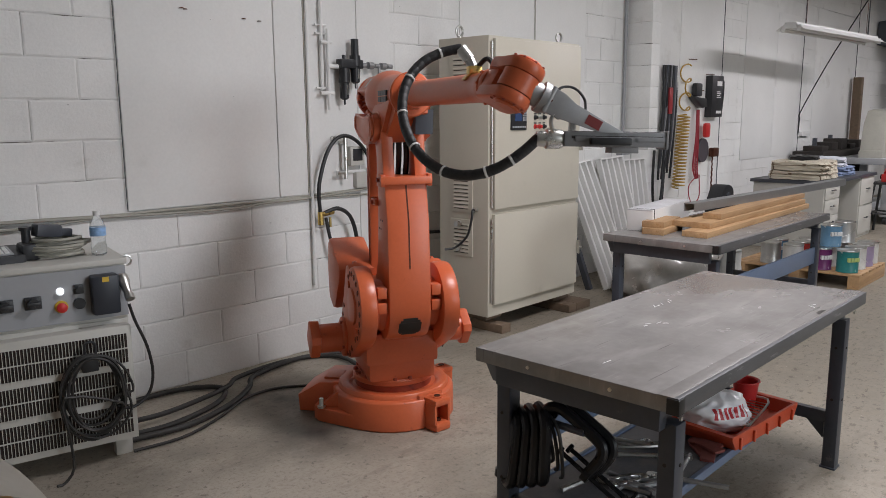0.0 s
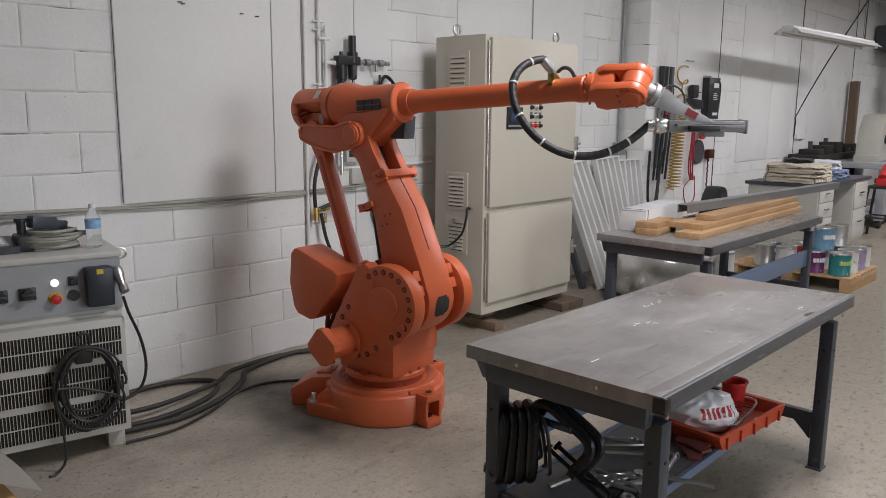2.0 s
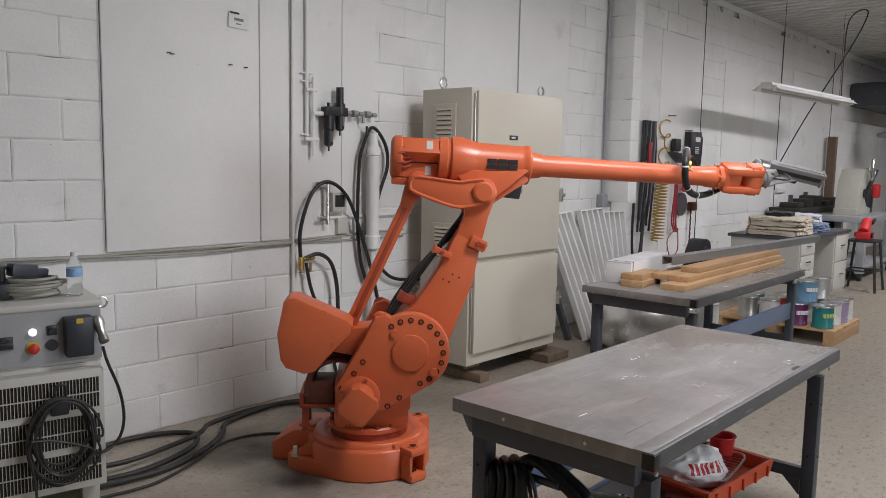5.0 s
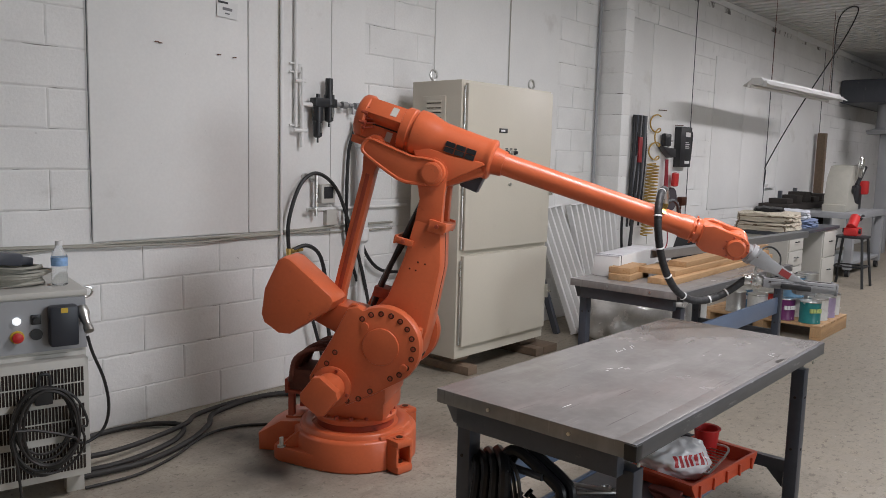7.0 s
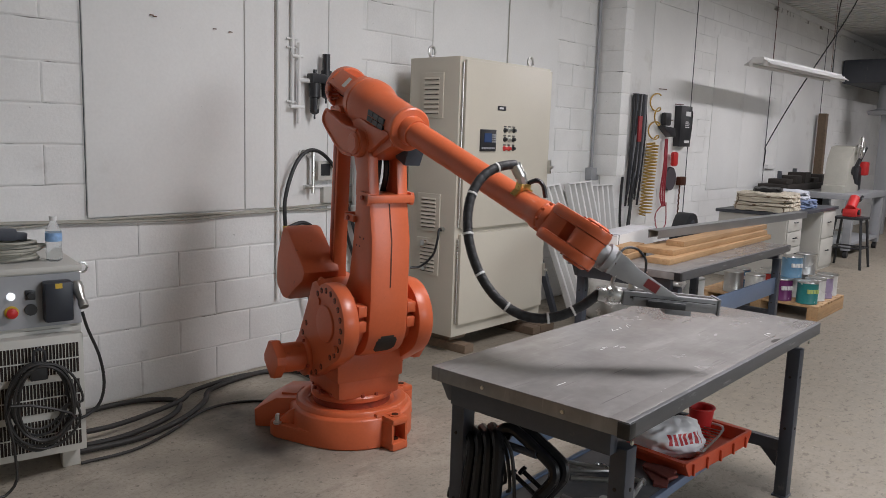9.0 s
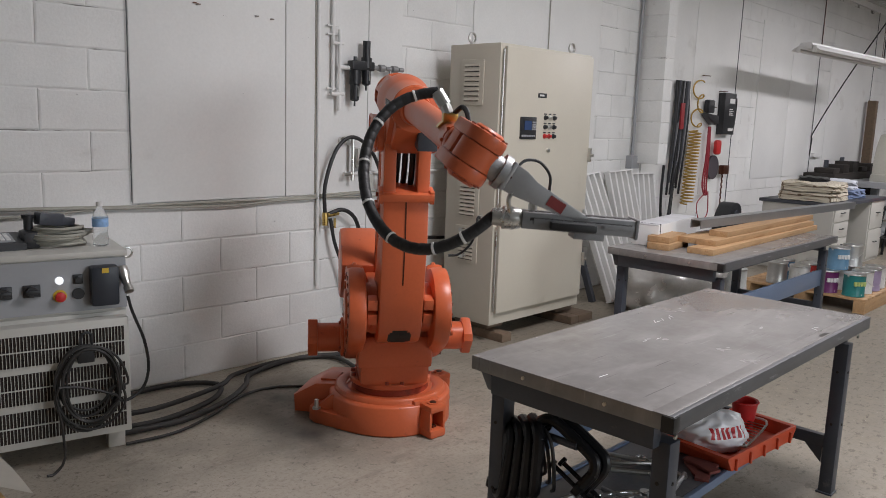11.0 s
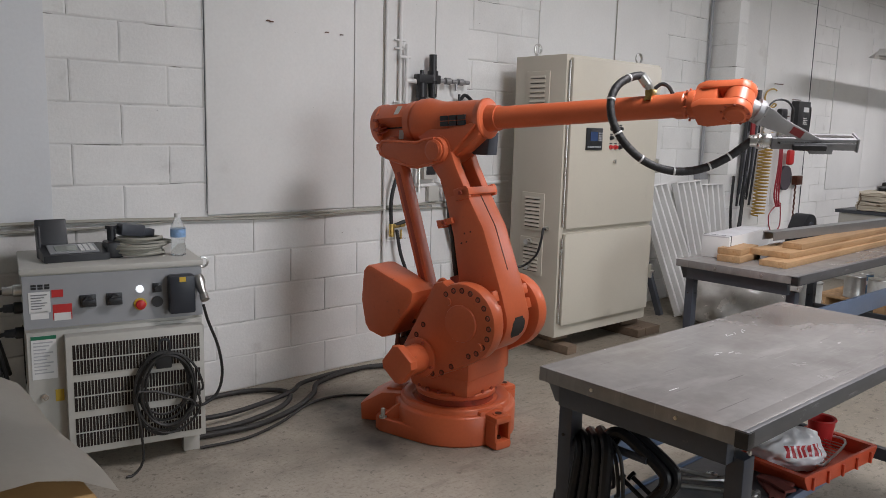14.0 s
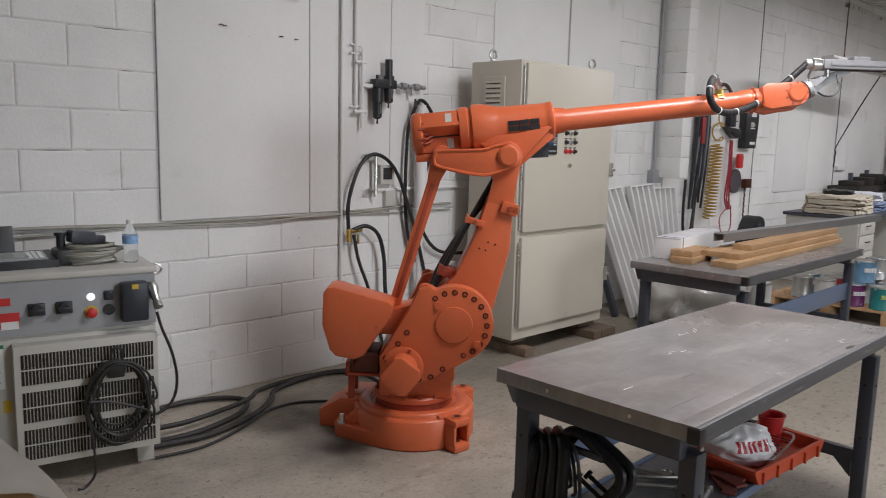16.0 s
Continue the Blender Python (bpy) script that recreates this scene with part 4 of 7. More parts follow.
rr = random.Random(17)
for cx, cy, w, n in ((2.62, 1.4, 0.01, 5), (2.35, 1.28, 0.008, 3), (1.92, 1.16, 0.016, 1), (3.02, 0.95, 0.008, 2)):
    for k in range(n):
        bm = bmn()
        box(bm, -w * rr.uniform(0.8, 2.2), w * rr.uniform(0.8, 2.2), -0.0013, 0.0013, 0, 0.0006)
        part("chalk_mark", bm, M_LABEL, bench_near, "", pose(cx - 1.78 + k * 0.034 + rr.uniform(-0.01, 0.01), cy - 0.872 + rr.uniform(-0.012, 0.012), 0.7402, 0, 0, rr.uniform(-40, 60)))
# thin dark plate on the top stands in for a shaded notch
bm = bmn()
prism(bm, [(0, 0), (0.085, 0), (0.075, 0.014), (0.03, 0.018), (0.01, 0.012)], 0, 0.0015, 0, Matrix(((1, 0, 0, 0), (0, 0, 1, 0), (0, 1, 0, 0), (0, 0, 0, 1))))
part("dark_notch", bm, M_VOID, bench_near, "", pose(1.13, 0.02, 0.7402))

# ---- tall beige cabinet ----
CX0, CX1, CY0, CY1, CZ0, CZ1 = 3.866, 4.893, 3.255, 3.69, 0.12, 1.96
cab = thing("control_cabinet", pose(CX0, CY0, CZ0), "tall beige steel electrical cabinet on timber blocks", "cabinet")
cw, cd, ch = CX1 - CX0, CY1 - CY0, CZ1 - CZ0
bm = bmn()
box(bm, 0, cw, 0, cd, 0, ch, 0.006)
part("body", bm, M_BEIGE, cab)
SPLIT = 0.715
for z0, z1, nm in ((0.085, SPLIT - 0.02, "lower_door"), (SPLIT + 0.015, ch - 0.02, "upper_door")):
    bm = bmn()
    box(bm, 0.035, cw - 0.02, -0.03, -0.004, z0, z1, 0.005)
    door = part(nm, bm, M_BEIGE, cab, "flat beige steel door")
    bm = bmn()
    prof = []
    k = z0 + 0.01
    while k < z1 - 0.03:
        prof += [(k, 0.0045), (k + 0.002, 0.007), (k + 0.022, 0.007), (k + 0.024, 0.0045)]
        k += 0.026
    lathe(bm, (0.022, -0.012, 0), (0, 0, 1), prof, 8)
    part("piano_hinge", bm, M_STEEL, door, "long piano hinge")
for zc in (0.36, 1.13):
    bm = bmn()
    box(bm, cw - 0.03, cw - 0.012, -0.055, -0.03, zc - 0.05, zc + 0.05, 0.004)
    cyl(bm, (cw - 0.02, -0.055, zc), (cw - 0.02, -0.075, zc), 0.01, seg=10)
    part("latch", bm, M_STEEL, cab, "steel door latch")
bm = bmn()
box(bm, cw - 0.006, cw + 0.03, 0.02, 0.06, 1.42, 1.6, 0.012)
part("disconnect_handle", bm, M_PLASTIC, cab, "black disconnect handle")
for z0, z1 in ((1.47, 1.72), (0.72, 0.93), (0.42, 0.63)):
    bm = bmn()
    box(bm, -0.008, 0.001, 0.13, 0.33, z0 - 0.02, z1 + 0.02, 0.003)
    lv = part("louvre_panel", bm, M_BEIGE, cab, "small louvred vent panel")
    n = 8
    for k in range(n):
        z = z0 + (z1 - z0) * (k + 0.5) / n
        bm = bmn()
        prism(bm, [(-0.014, z - 0.005), (-0.007, z - 0.011), (-0.007, z + 0.009)], 0.165, 0.295)
        part("louvre", bm, M_BEIGE, lv)
    # near-black strips paint the shade under each louvre
    bm = bmn()
    for k in range(n):
        z = z0 + (z1 - z0) * (k + 0.5) / n
        box(bm, -0.0095, -0.007, 0.168, 0.292, z - 0.013, z - 0.008)
    part("vent_slots", bm, M_VOID, lv)
for x, y in ((0.06, 0.3), (cw - 0.12, 0.1)):
    bm = bmn()
    ring = [(x + 0.032 * math.cos(a * math.pi / 10), y, ch + 0.045 + 0.032 * math.sin(a * math.pi / 10)) for a in range(21)]
    sweep(bm, ring, 0.008, 8, 2)
    cyl(bm, (x, y, ch), (x, y, ch + 0.015), 0.018, seg=14)
    part("lifting_eye", bm, M_STEEL, cab, "steel lifting eye")
# operator panel and buttons
bm = bmn()
box(bm, 0.19, 0.355, -0.04, -0.029, 1.24, 1.385, 0.003)
hmi = part("operator_panel", bm, M_PLASTIC, cab, "dark operator terminal with a small screen")
bm = bmn()
box(bm, 0.225, 0.3, -0.0425, -0.0395, 1.3, 1.36)
part("screen", bm, M_BLUE, hmi, "dim blue screen")
bm = bmn()
for r in range(4):
    for c in range(3):
        bm = bmn()
        box(bm, 0.31 + c * 0.014, 0.32 + c * 0.014, -0.0425, -0.0395, 1.3 + r * 0.015, 1.311 + r * 0.015)
        part("key", bm, M_LIGHTGREY, hmi)
for c in range(8):
    bm = bmn()
    box(bm, 0.2 + c * 0.018, 0.213 + c * 0.018, -0.0425, -0.0395, 1.255, 1.268)
    part("key", bm, M_LIGHTGREY, hmi)
for r in range(3):
    for c in range(3):
        x, z = 0.46 + c * 0.05, 1.385 - r * 0.062
        bm = bmn()
        lathe(bm, (x, -0.03, z), (0, -1, 0), [(0, 0.017), (0.006, 0.016), (0.008, 0.012), (0.02, 0.011), (0.022, 0.006)], 14)
        part("push_button", bm, M_RED if r == 2 and c < 2 else (M_STEEL if c == 1 else M_PLASTIC), cab, "red push button" if r == 2 and c < 2 else "")
        bm = bmn()
        box(bm, x - 0.014, x + 0.014, -0.0325, -0.0295, z + 0.02, z + 0.028)
        part("button_tag", bm, M_PLASTIC, cab)
bm = bmn()
box(bm, 0.37, 0.46, -0.034, -0.0295, 1.515, 1.545, 0.001)
plate = part("name_plate", bm, M_PLASTIC, cab, "dark name plate with a pale bar")
bm = bmn()
box(bm, 0.385, 0.43, -0.036, -0.0335, 1.524, 1.536)
part("plate_bar", bm, M_LABEL, plate)
bm = bmn()
cyl(bm, (0.505, -0.03, 1.165), (0.505, -0.045, 1.165), 0.012, seg=14)
part("key_lock", bm, M_STEEL, cab)
# conduit elbow and cord on the side
bm = bmn()
sweep(bm, [(0, 0.1, 0.72), (-0.04, 0.1, 0.72), (-0.05, 0.1, 0.66), (-0.06, 0.13, 0.55), (-0.1, 0.2, 0.47), (-0.16, 0.24, 0.46)], 0.008, 8, 6)
part("side_cord", bm, M_BLACK, cab, "black cord from a side fitting")
bm = bmn()
cyl(bm, (0, 0.24, 0.62), (-0.05, 0.24, 0.62), 0.02, seg=12)
part("cord_grip", bm, M_STEEL, cab)
bm = bmn()
cyl(bm, (0, 0.24, 0.45), (-0.04, 0.24, 0.45), 0.018, seg=12)
part("cord_grip", bm, M_STEEL, cab)
bm = bmn()
cyl(bm, (0, 0.1, 0.72), (-0.03, 0.1, 0.72), 0.016, seg=12)
part("cord_grip", bm, M_STEEL, cab)
for x0, x1, y0, y1 in ((3.95, 4.2, 3.2, 3.68), (4.72, 5.0, 3.18, 3.68)):
    bm = bmn()
    box(bm, x0, x0 + 0.095, y0, y1, 0, 0.06, 0.004)
    box(bm, x0 + 0.02, x1 - 0.06, y0 + 0.16, y1 - 0.02, 0.06, 0.12, 0.004)
    if x0 > 4:
        box(bm, x0 + 0.1, x1, y0, y1, 0, 0.06, 0.004)
    tagged(part("timber_block", bm, M_OLDWOOD), "rough timber blocks under the cabinet", "timber", "timber blocks")

# ---- robot controller ----
ctl = thing("robot_controller", pose(0.742, 3.365, 0, 0, 0, -11.9), "cream and grey robot controller cabinet with a louvred front", "controller")
kw, kd, kh = 0.695, 0.5, 0.872
bm = bmn()
box(bm, 0, kw, 0, kd, 0.09, kh, 0.008)
part("body", bm, M_CREAM, ctl)
bm = bmn()
box(bm, -0.008, kw + 0.008, -0.012, kd, kh - 0.022, kh + 0.004, 0.006)
part("lid", bm, M_CREAM, ctl)
for x in (0.02, kw - 0.09):
    for y in (0.01, kd - 0.08):
        bm = bmn()
        box(bm, x, x + 0.07, y, y + 0.06, 0, 0.095, 0.004)
        part("foot", bm, M_CREAM, ctl)
bm = bmn()
prism(bm, [(-0.012, 0.63), (0.0, 0.63), (0.0, 0.845), (-0.005, 0.845)], 0.0, kw, 0, Matrix(((0, 1, 0, 0), (1, 0, 0, 0), (0, 0, 1, 0), (0, 0, 0, 1))))
panel = part("control_panel", bm, M_LIGHTGREY, ctl, "blue-grey control panel")


def on_panel(name, bm, mat, label=""):
    return part(name, bm, mat, panel, label)


for x in (0.205, 0.305):
    bm = bmn()
    box(bm, x, x + 0.062, -0.02, -0.004, 0.705, 0.755, 0.003)
    cyl(bm, (x + 0.031, -0.018, 0.731), (x + 0.031, -0.045, 0.731), 0.021, seg=18)
    box(bm, x + 0.006, x + 0.056, -0.052, -0.04, 0.722, 0.74, 0.004)
    on_panel("rotary_switch", bm, M_PLASTIC, "black rotary switch")
bm = bmn()
lathe(bm, (0.437, -0.006, 0.764), (0, -1, 0), [(0, 0.016), (0.012, 0.015), (0.02, 0.008)], 18)
lamp_mat = bpy.data.materials.new("white_indicator")
lamp_mat.use_nodes = True
lamp_mat.node_tree.nodes["Principled BSDF"].inputs["Emission Color"].default_value = (0.9, 0.95, 1, 1)
lamp_mat.node_tree.nodes["Principled BSDF"].inputs["Emission Strength"].default_value = 0.9
on_panel("indicator_lamp", bm, lamp_mat, "lit white indicator lamp")
bm = bmn()
lathe(bm, (0.437, -0.008, 0.7), (0, -1, 0), [(0, 0.026), (0.006, 0.026)], 24)
on_panel("stop_ring", bm, M_YELLOW, "yellow ring")
bm = bmn()
lathe(bm, (0.437, -0.012, 0.7), (0, -1, 0), [(0, 0.012), (0.012, 0.012), (0.014, 0.02), (0.026, 0.02), (0.032, 0.01)], 22)
on_panel("stop_button", bm, M_RED, "red emergency stop button")
bm = bmn()
box(bm, 0.488, 0.525, -0.016, -0.005, 0.745, 0.785, 0.003)
cyl(bm, (0.506, -0.014, 0.765), (0.506, -0.03, 0.765), 0.012, seg=14)
on_panel("mode_switch", bm, M_PLASTIC)
bm = bmn()
cyl(bm, (0.506, -0.006, 0.705), (0.506, -0.02, 0.705), 0.023, seg=24)
on_panel("round_socket", bm, M_PLASTIC, "round black socket cover")
bm = bmn()
box(bm, 0.548, 0.655, -0.075, -0.004, 0.655, 0.82, 0.012)
blackbox = on_panel("drive_cover", bm, material("navy_plastic", (0.02, 0.024, 0.034), 0.4, vary=0.1), "dark navy plastic cover")
bm = bmn()
box(bm, 0.588, 0.614, -0.0775, -0.0745, 0.795, 0.815)
on_panel("warning_label", bm, M_YELLOW, "small yellow warning label")
bm = bmn()
lathe(bm, (0.675, -0.02, 0.8), (0.1, -0.5, -0.6), [(0, 0.024), (0.03, 0.026), (0.05, 0.018), (0.085, 0.015), (0.09, 0.019), (0.115, 0.019)], 16)
on_panel("round_plug", bm, M_STEEL, "steel plug of the pendant cable")
for x0, x1, z0, z1, mt, nm in ((0.02, 0.098, 0.695, 0.78, M_LABEL, "rating_label"), (0.025, 0.09, 0.67, 0.702, M_LABEL, "approval_label"), (0.103, 0.145, 0.755, 0.785, M_RED, "red_label"), (0.105, 0.175, 0.655, 0.725, M_RED, "maker_label"), (0.03, 0.1, 0.79, 0.812, M_PLASTIC, "maker_mark")):
    bm = bmn()
    if nm == "maker_mark":
        for k in range(3):
            box(bm, x0 + k * 0.024, x0 + k * 0.024 + 0.019, -0.0085, -0.004, z0, z0 + 0.009)
            box(bm, x0 + k * 0.024, x0 + k * 0.024 + 0.019, -0.0085, -0.004, z0 + 0.011, z0 + 0.02)
    else:
        box(bm, x0, x1, -0.011, -0.004, z0, z1)
    lb = on_panel(nm, bm, mt)
    if nm == "rating_label":
        bm = bmn()
        for k in range(6):
            box(bm, x0 + 0.008, x1 - 0.012 - 0.01 * (k % 3), -0.0125, -0.0105, z1 - 0.014 - k * 0.011, z1 - 0.01 - k * 0.011)
        part("print_bar", bm, M_INK, lb)
    if nm == "maker_label":
        bm = bmn()
        box(bm, x0 + 0.004, x1 - 0.004, -0.0128, -0.0105, z0 + 0.004, z0 + 0.035)
        part("label_field", bm, M_LABEL, lb)
# front door with its bolted louvre grille
bm = bmn()
box(bm, 0.005, kw - 0.004, -0.01, 0.0, 0.1, 0.615, 0.003)
front = part("front_door", bm, M_CREAM, ctl)
bm = bmn()
box(bm, 0.14, kw - 0.01, -0.075, -0.01, 0.1, 0.6, 0.004)
grille = part("grille_frame", bm, M_CREAM, ctl, "cream grille housing")
bm = bmn()
for z0, z1 in ((0.13, 0.255), (0.285, 0.41), (0.44, 0.565)):
    box(bm, 0.165, kw - 0.03, -0.0765, -0.07, z0, z1)
part("filter_mat", bm, material("brown_filter", (0.03, 0.022, 0.018), 0.95, vary=0.5, scale=30, fine=200, bump=0.5), grille, "dark brown filter mat")
for z0, z1 in ((0.13, 0.255), (0.285, 0.41), (0.44, 0.565)):
    n = 40
    bm = bmn()
    box(bm, -0.0011, 0.0011, -0.082, -0.0765, 0, z1 - z0)
    bar = part("grille_bar", bm, M_CREAM, grille, "", Matrix.Translation((0.165 + (kw - 0.195) / n, 0, z0)))
    for k in range(2, n):
        again(bar, Matrix.Translation((0.165 + (kw - 0.195) * k / n, 0, z0)))
    bm = bmn()
    box(bm, 0.165, kw - 0.03, -0.083, -0.0765, (z0 + z1) / 2 - 0.002, (z0 + z1) / 2 + 0.002)
    part("grille_rail", bm, M_CREAM, grille)
bm = bmn()
box(bm, 0.02, 0.112, -0.013, -0.009, 0.42, 0.6)
sheet = part("instruction_sheet", bm, M_LABEL, front, "white instruction sheet with a green head")
bm = bmn()
box(bm, 0.02, 0.112, -0.0145, -0.0125, 0.585, 0.6)
part("sheet_head", bm, material("green_band", (0.01, 0.16, 0.08), 0.5), sheet)
bm = bmn()
for k in range(10):
    box(bm, 0.028, 0.098 - 0.012 * (k % 3), -0.0145, -0.0125, 0.57 - k * 0.014, 0.575 - k * 0.014)
part("print_bar", bm, material("pale_ink", (0.45, 0.46, 0.48), 0.6), sheet)
bm = bmn()
box(bm, 0.1, 0.132, -0.013, -0.009, 0.32, 0.37)
part("warning_label", bm, M_YELLOW, front, "yellow warning label")
bm = bmn()
cyl(bm, (0.06, -0.01, 0.345), (0.06, -0.025, 0.345), 0.014, seg=16)
part("door_lock", bm, M_STEEL, front)
# near-black strips on the closed side stand in for shaded vents
bm = bmn()
for k in range(4):
    box(bm, -0.0035, 0.001, 0.14 + k * 0.07, 0.17 + k * 0.07, 0.36, 0.56)
part("side_vents", bm, M_VOID, ctl, "tall dark strips painting shade in the side vents")
bm = bmn()
ring = [(kw + 0.02 + 0.022 * math.cos(a * math.pi / 8), 0.06, kh - 0.02 + 0.022 * math.sin(a * math.pi / 8)) for a in range(17)]
sweep(bm, ring, 0.005, 7, 2)
part("lifting_ring", bm, M_STEEL, ctl, "steel lifting ring")
for k, (y, z, drop) in enumerate(((0.06, 0.78, 0.45), (0.1, 0.7, 0.5), (0.15, 0.76, 0.38), (0.08, 0.6, 0.4))):
    bm = bmn()
    lathe(bm, (0.0, y, z), (-1, 0, 0), [(0, 0.024), (0.03, 0.024), (0.034, 0.018), (0.07, 0.016)], 14)
    plug = part("side_plug", bm, M_STEEL if k % 2 == 0 else M_PLASTIC, ctl, "round cable plug on the side")
    bm = bmn()
    sweep(bm, [(-0.065, y, z), (-0.1, y, z - 0.02), (-0.115, y + 0.01, z - 0.12), (-0.09, y + 0.02, z - drop * 0.6), (-0.06, y + 0.1, z - drop)], 0.009, 7, 6)
    part("side_lead", bm, M_BLACK, plug, "black lead")
# hook with a coil of black cable on the grille
bm = bmn()
box(bm, 0.48, 0.545, -0.1, -0.08, 0.43, 0.5, 0.006)
sweep(bm, [(0.492, -0.11, 0.49), (0.495, -0.115, 0.555), (0.53, -0.115, 0.555), (0.533, -0.11, 0.49)], 0.006, 8, 5)
part("cable_hook", bm, M_PLASTIC, grille, "black cable hook")
bm = bmn()
rr = random.Random(4)
turns = []
for k in range(8):
    cx, rx, rz = 0.52 + rr.uniform(-0.02, 0.015), 0.13 + rr.uniform(-0.032, 0.012), 0.172 + rr.uniform(-0.05, 0.015)
    cz = 0.505 - rz + rr.uniform(-0.006, 0.006)
    turns += [(cx + rx * math.cos(a * math.pi / 8), -0.1 - 0.006 * (k + a / 16) + 0.004 * math.sin(a * 1.3 + k), cz + rz * math.sin(a * math.pi / 8)) for a in range(16)]
turns += [(0.4, -0.155, 0.36), (0.405, -0.15, 0.2), (0.41, -0.15, 0.06), (0.37, -0.16, 0.008), (0.34, -0.17, 0.008)]
sweep(bm, turns, 0.0057, 6, 3)
cmat = material("worn_black_cable", (0.028, 0.027, 0.026), 0.5, vary=0.3, scale=20)
tagged(part("cable_coil", bm, cmat, None, "", ctl.matrix_basis.copy()), "coil of black cable hanging on the controller's hook", "cable")
bm = bmn()
sweep(bm, [(0.685, -0.075, 0.69), (0.7, -0.09, 0.62), (0.74, -0.1, 0.5), (0.755, -0.1, 0.38), (0.73, -0.1, 0.29), (0.66, -0.11, 0.25), (0.6, -0.11, 0.27)], 0.0065, 7, 6)
tagged(part("pendant_lead", bm, M_BLACK, None, "", ctl.matrix_basis.copy()), "black lead from the plug down to the coil", "cable")


# ---- on the robot controller ----
def on_controller(name, bm, mat, label, category, dx=0.0, dy=0.0, turn=0.0):
    m = ctl.matrix_basis @ pose(dx, dy, kh + 0.004, 0, 0, turn)
    return tagged(part(name, bm, mat, None, "", m), label, category)


pend = thing("teach_pendant", ctl.matrix_basis @ pose(0.085, 0.1, kh + 0.004, 0, 0, 6), "black robot teach pendant with a grey keypad and red stop button", "pendant")
bm = bmn()
prism(bm, [(0, 0.0), (0.16, 0.0), (0.16, 0.055), (0, 0.03)], 0, 0.26, 0.008, Matrix(((0, 1, 0, 0), (1, 0, 0, 0), (0, 0, 1, 0), (0, 0, 0, 1))))
part("body", bm, M_PLASTIC, pend)
bm = bmn()
box(bm, 0.03, 0.22, 0.02, 0.14, -0.002, 0.003, 0, pose(0, 0, 0.031, 8.9, 0, 0))
part("keypad", bm, M_LIGHTGREY, pend, "grey keypad face")
bm = bmn()
box(bm, 0.055, 0.14, 0.045, 0.115, 0.003, 0.0055, 0, pose(0, 0, 0.031, 8.9, 0, 0))
part("display", bm, material("lcd", (0.33, 0.36, 0.33), 0.25), pend, "pale grey display")
bm = bmn()
for r in range(5):
    for c in range(3):
        box(bm, 0.15 + c * 0.021, 0.165 + c * 0.021, 0.035 + r * 0.019, 0.047 + r * 0.019, 0.003, 0.0065, 0, pose(0, 0, 0.031, 8.9, 0, 0))
part("keys", bm, M_LABEL, pend)
bm = bmn()
box(bm, 0.0, 0.125, 0.16, 0.178, 0.03, 0.205, 0.006, pose(0, 0.0, 0, -14, 0, 0))
box(bm, 0.0, 0.012, 0.11, 0.165, 0.03, 0.17, 0.004, pose(0, 0.0, 0, -14, 0, 0))
part("hood", bm, M_PLASTIC, pend, "black flip-up hood")
bm = bmn()
box(bm, 0.25, 0.32, 0.01, 0.13, 0.0, 0.07, 0.016)
cyl(bm, (0.285, 0.09, 0.06), (0.285, 0.09, 0.125), 0.018, seg=14)
cyl(bm, (0.285, 0.09, 0.12), (0.285, 0.09, 0.135), 0.026, seg=16)
part("joystick", bm, M_PLASTIC, pend, "black joystick grip")
bm = bmn()
cyl(bm, (0.32, 0.05, 0.035), (0.35, 0.045, 0.035), 0.018, seg=16)
part("stop_button", bm, M_RED, pend, "red stop button")
bm = bmn()
rr = random.Random(7)
turns = []
for k in range(8):
    rx, ry = 0.105 + rr.uniform(-0.02, 0.025), 0.085 + rr.uniform(-0.02, 0.02)
    cx, cy = rr.uniform(-0.012, 0.012), rr.uniform(-0.012, 0.012)
    turns += [(cx + rx * math.cos(a * math.pi / 9), cy + ry * math.sin(a * math.pi / 9), 0.008 + 0.0095 * (k + a / 18)) for a in range(18)]
sweep(bm, turns, 0.0065, 6, 3)
on_controller("cable_roll", bm, M_GREYCABLE, "coil of beige grey cable lying on the controller", "cable", 0.47, 0.2)
bm = bmn()
box(bm, -0.06, 0.05, -0.03, 0.03, 0.085, 0.14, 0.012, pose(0, 0, 0, 0, 8, 20))
box(bm, 0.03, 0.1, -0.022, 0.022, 0.09, 0.125, 0.008, pose(0, 0, 0, 0, 8, 20))
on_controller("cable_plug", bm, M_DARKGREY, "dark grey multipin plug on the cable coil", "plug", 0.43, 0.22)
bottle = thing("water_bottle", ctl.matrix_basis @ pose(0.625, 0.13, kh + 0.004), "clear plastic water bottle with a blue label", "bottle")
glass = bpy.data.materials.new("clear_plastic")
glass.use_nodes = True
gb = glass.node_tree.nodes["Principled BSDF"]
gb.inputs["Base Color"].default_value = (0.93, 0.96, 0.97, 1)
gb.inputs["Transmission Weight"].default_value, gb.inputs["Roughness"].default_value, gb.inputs["IOR"].default_value = 0.92, 0.12, 1.2
bm = bmn()
lathe(bm, (0, 0, 0), (0, 0, 1), [(0, 0.024), (0.005, 0.031), (0.04, 0.032), (0.06, 0.029), (0.08, 0.032), (0.125, 0.032), (0.15, 0.022), (0.165, 0.014), (0.175, 0.013)], 22)
part("bottle_body", bm, glass, bottle)
bm = bmn()
lathe(bm, (0, 0, 0.085), (0, 0, 1), [(0, 0.0325), (0.0, 0.0332), (0.036, 0.0332), (0.036, 0.0325)], 22)
part("paper_band", bm, material("blue_label", (0.25, 0.42, 0.68), 0.4, vary=0.3, scale=30), bottle, "pale blue label")
bm = bmn()
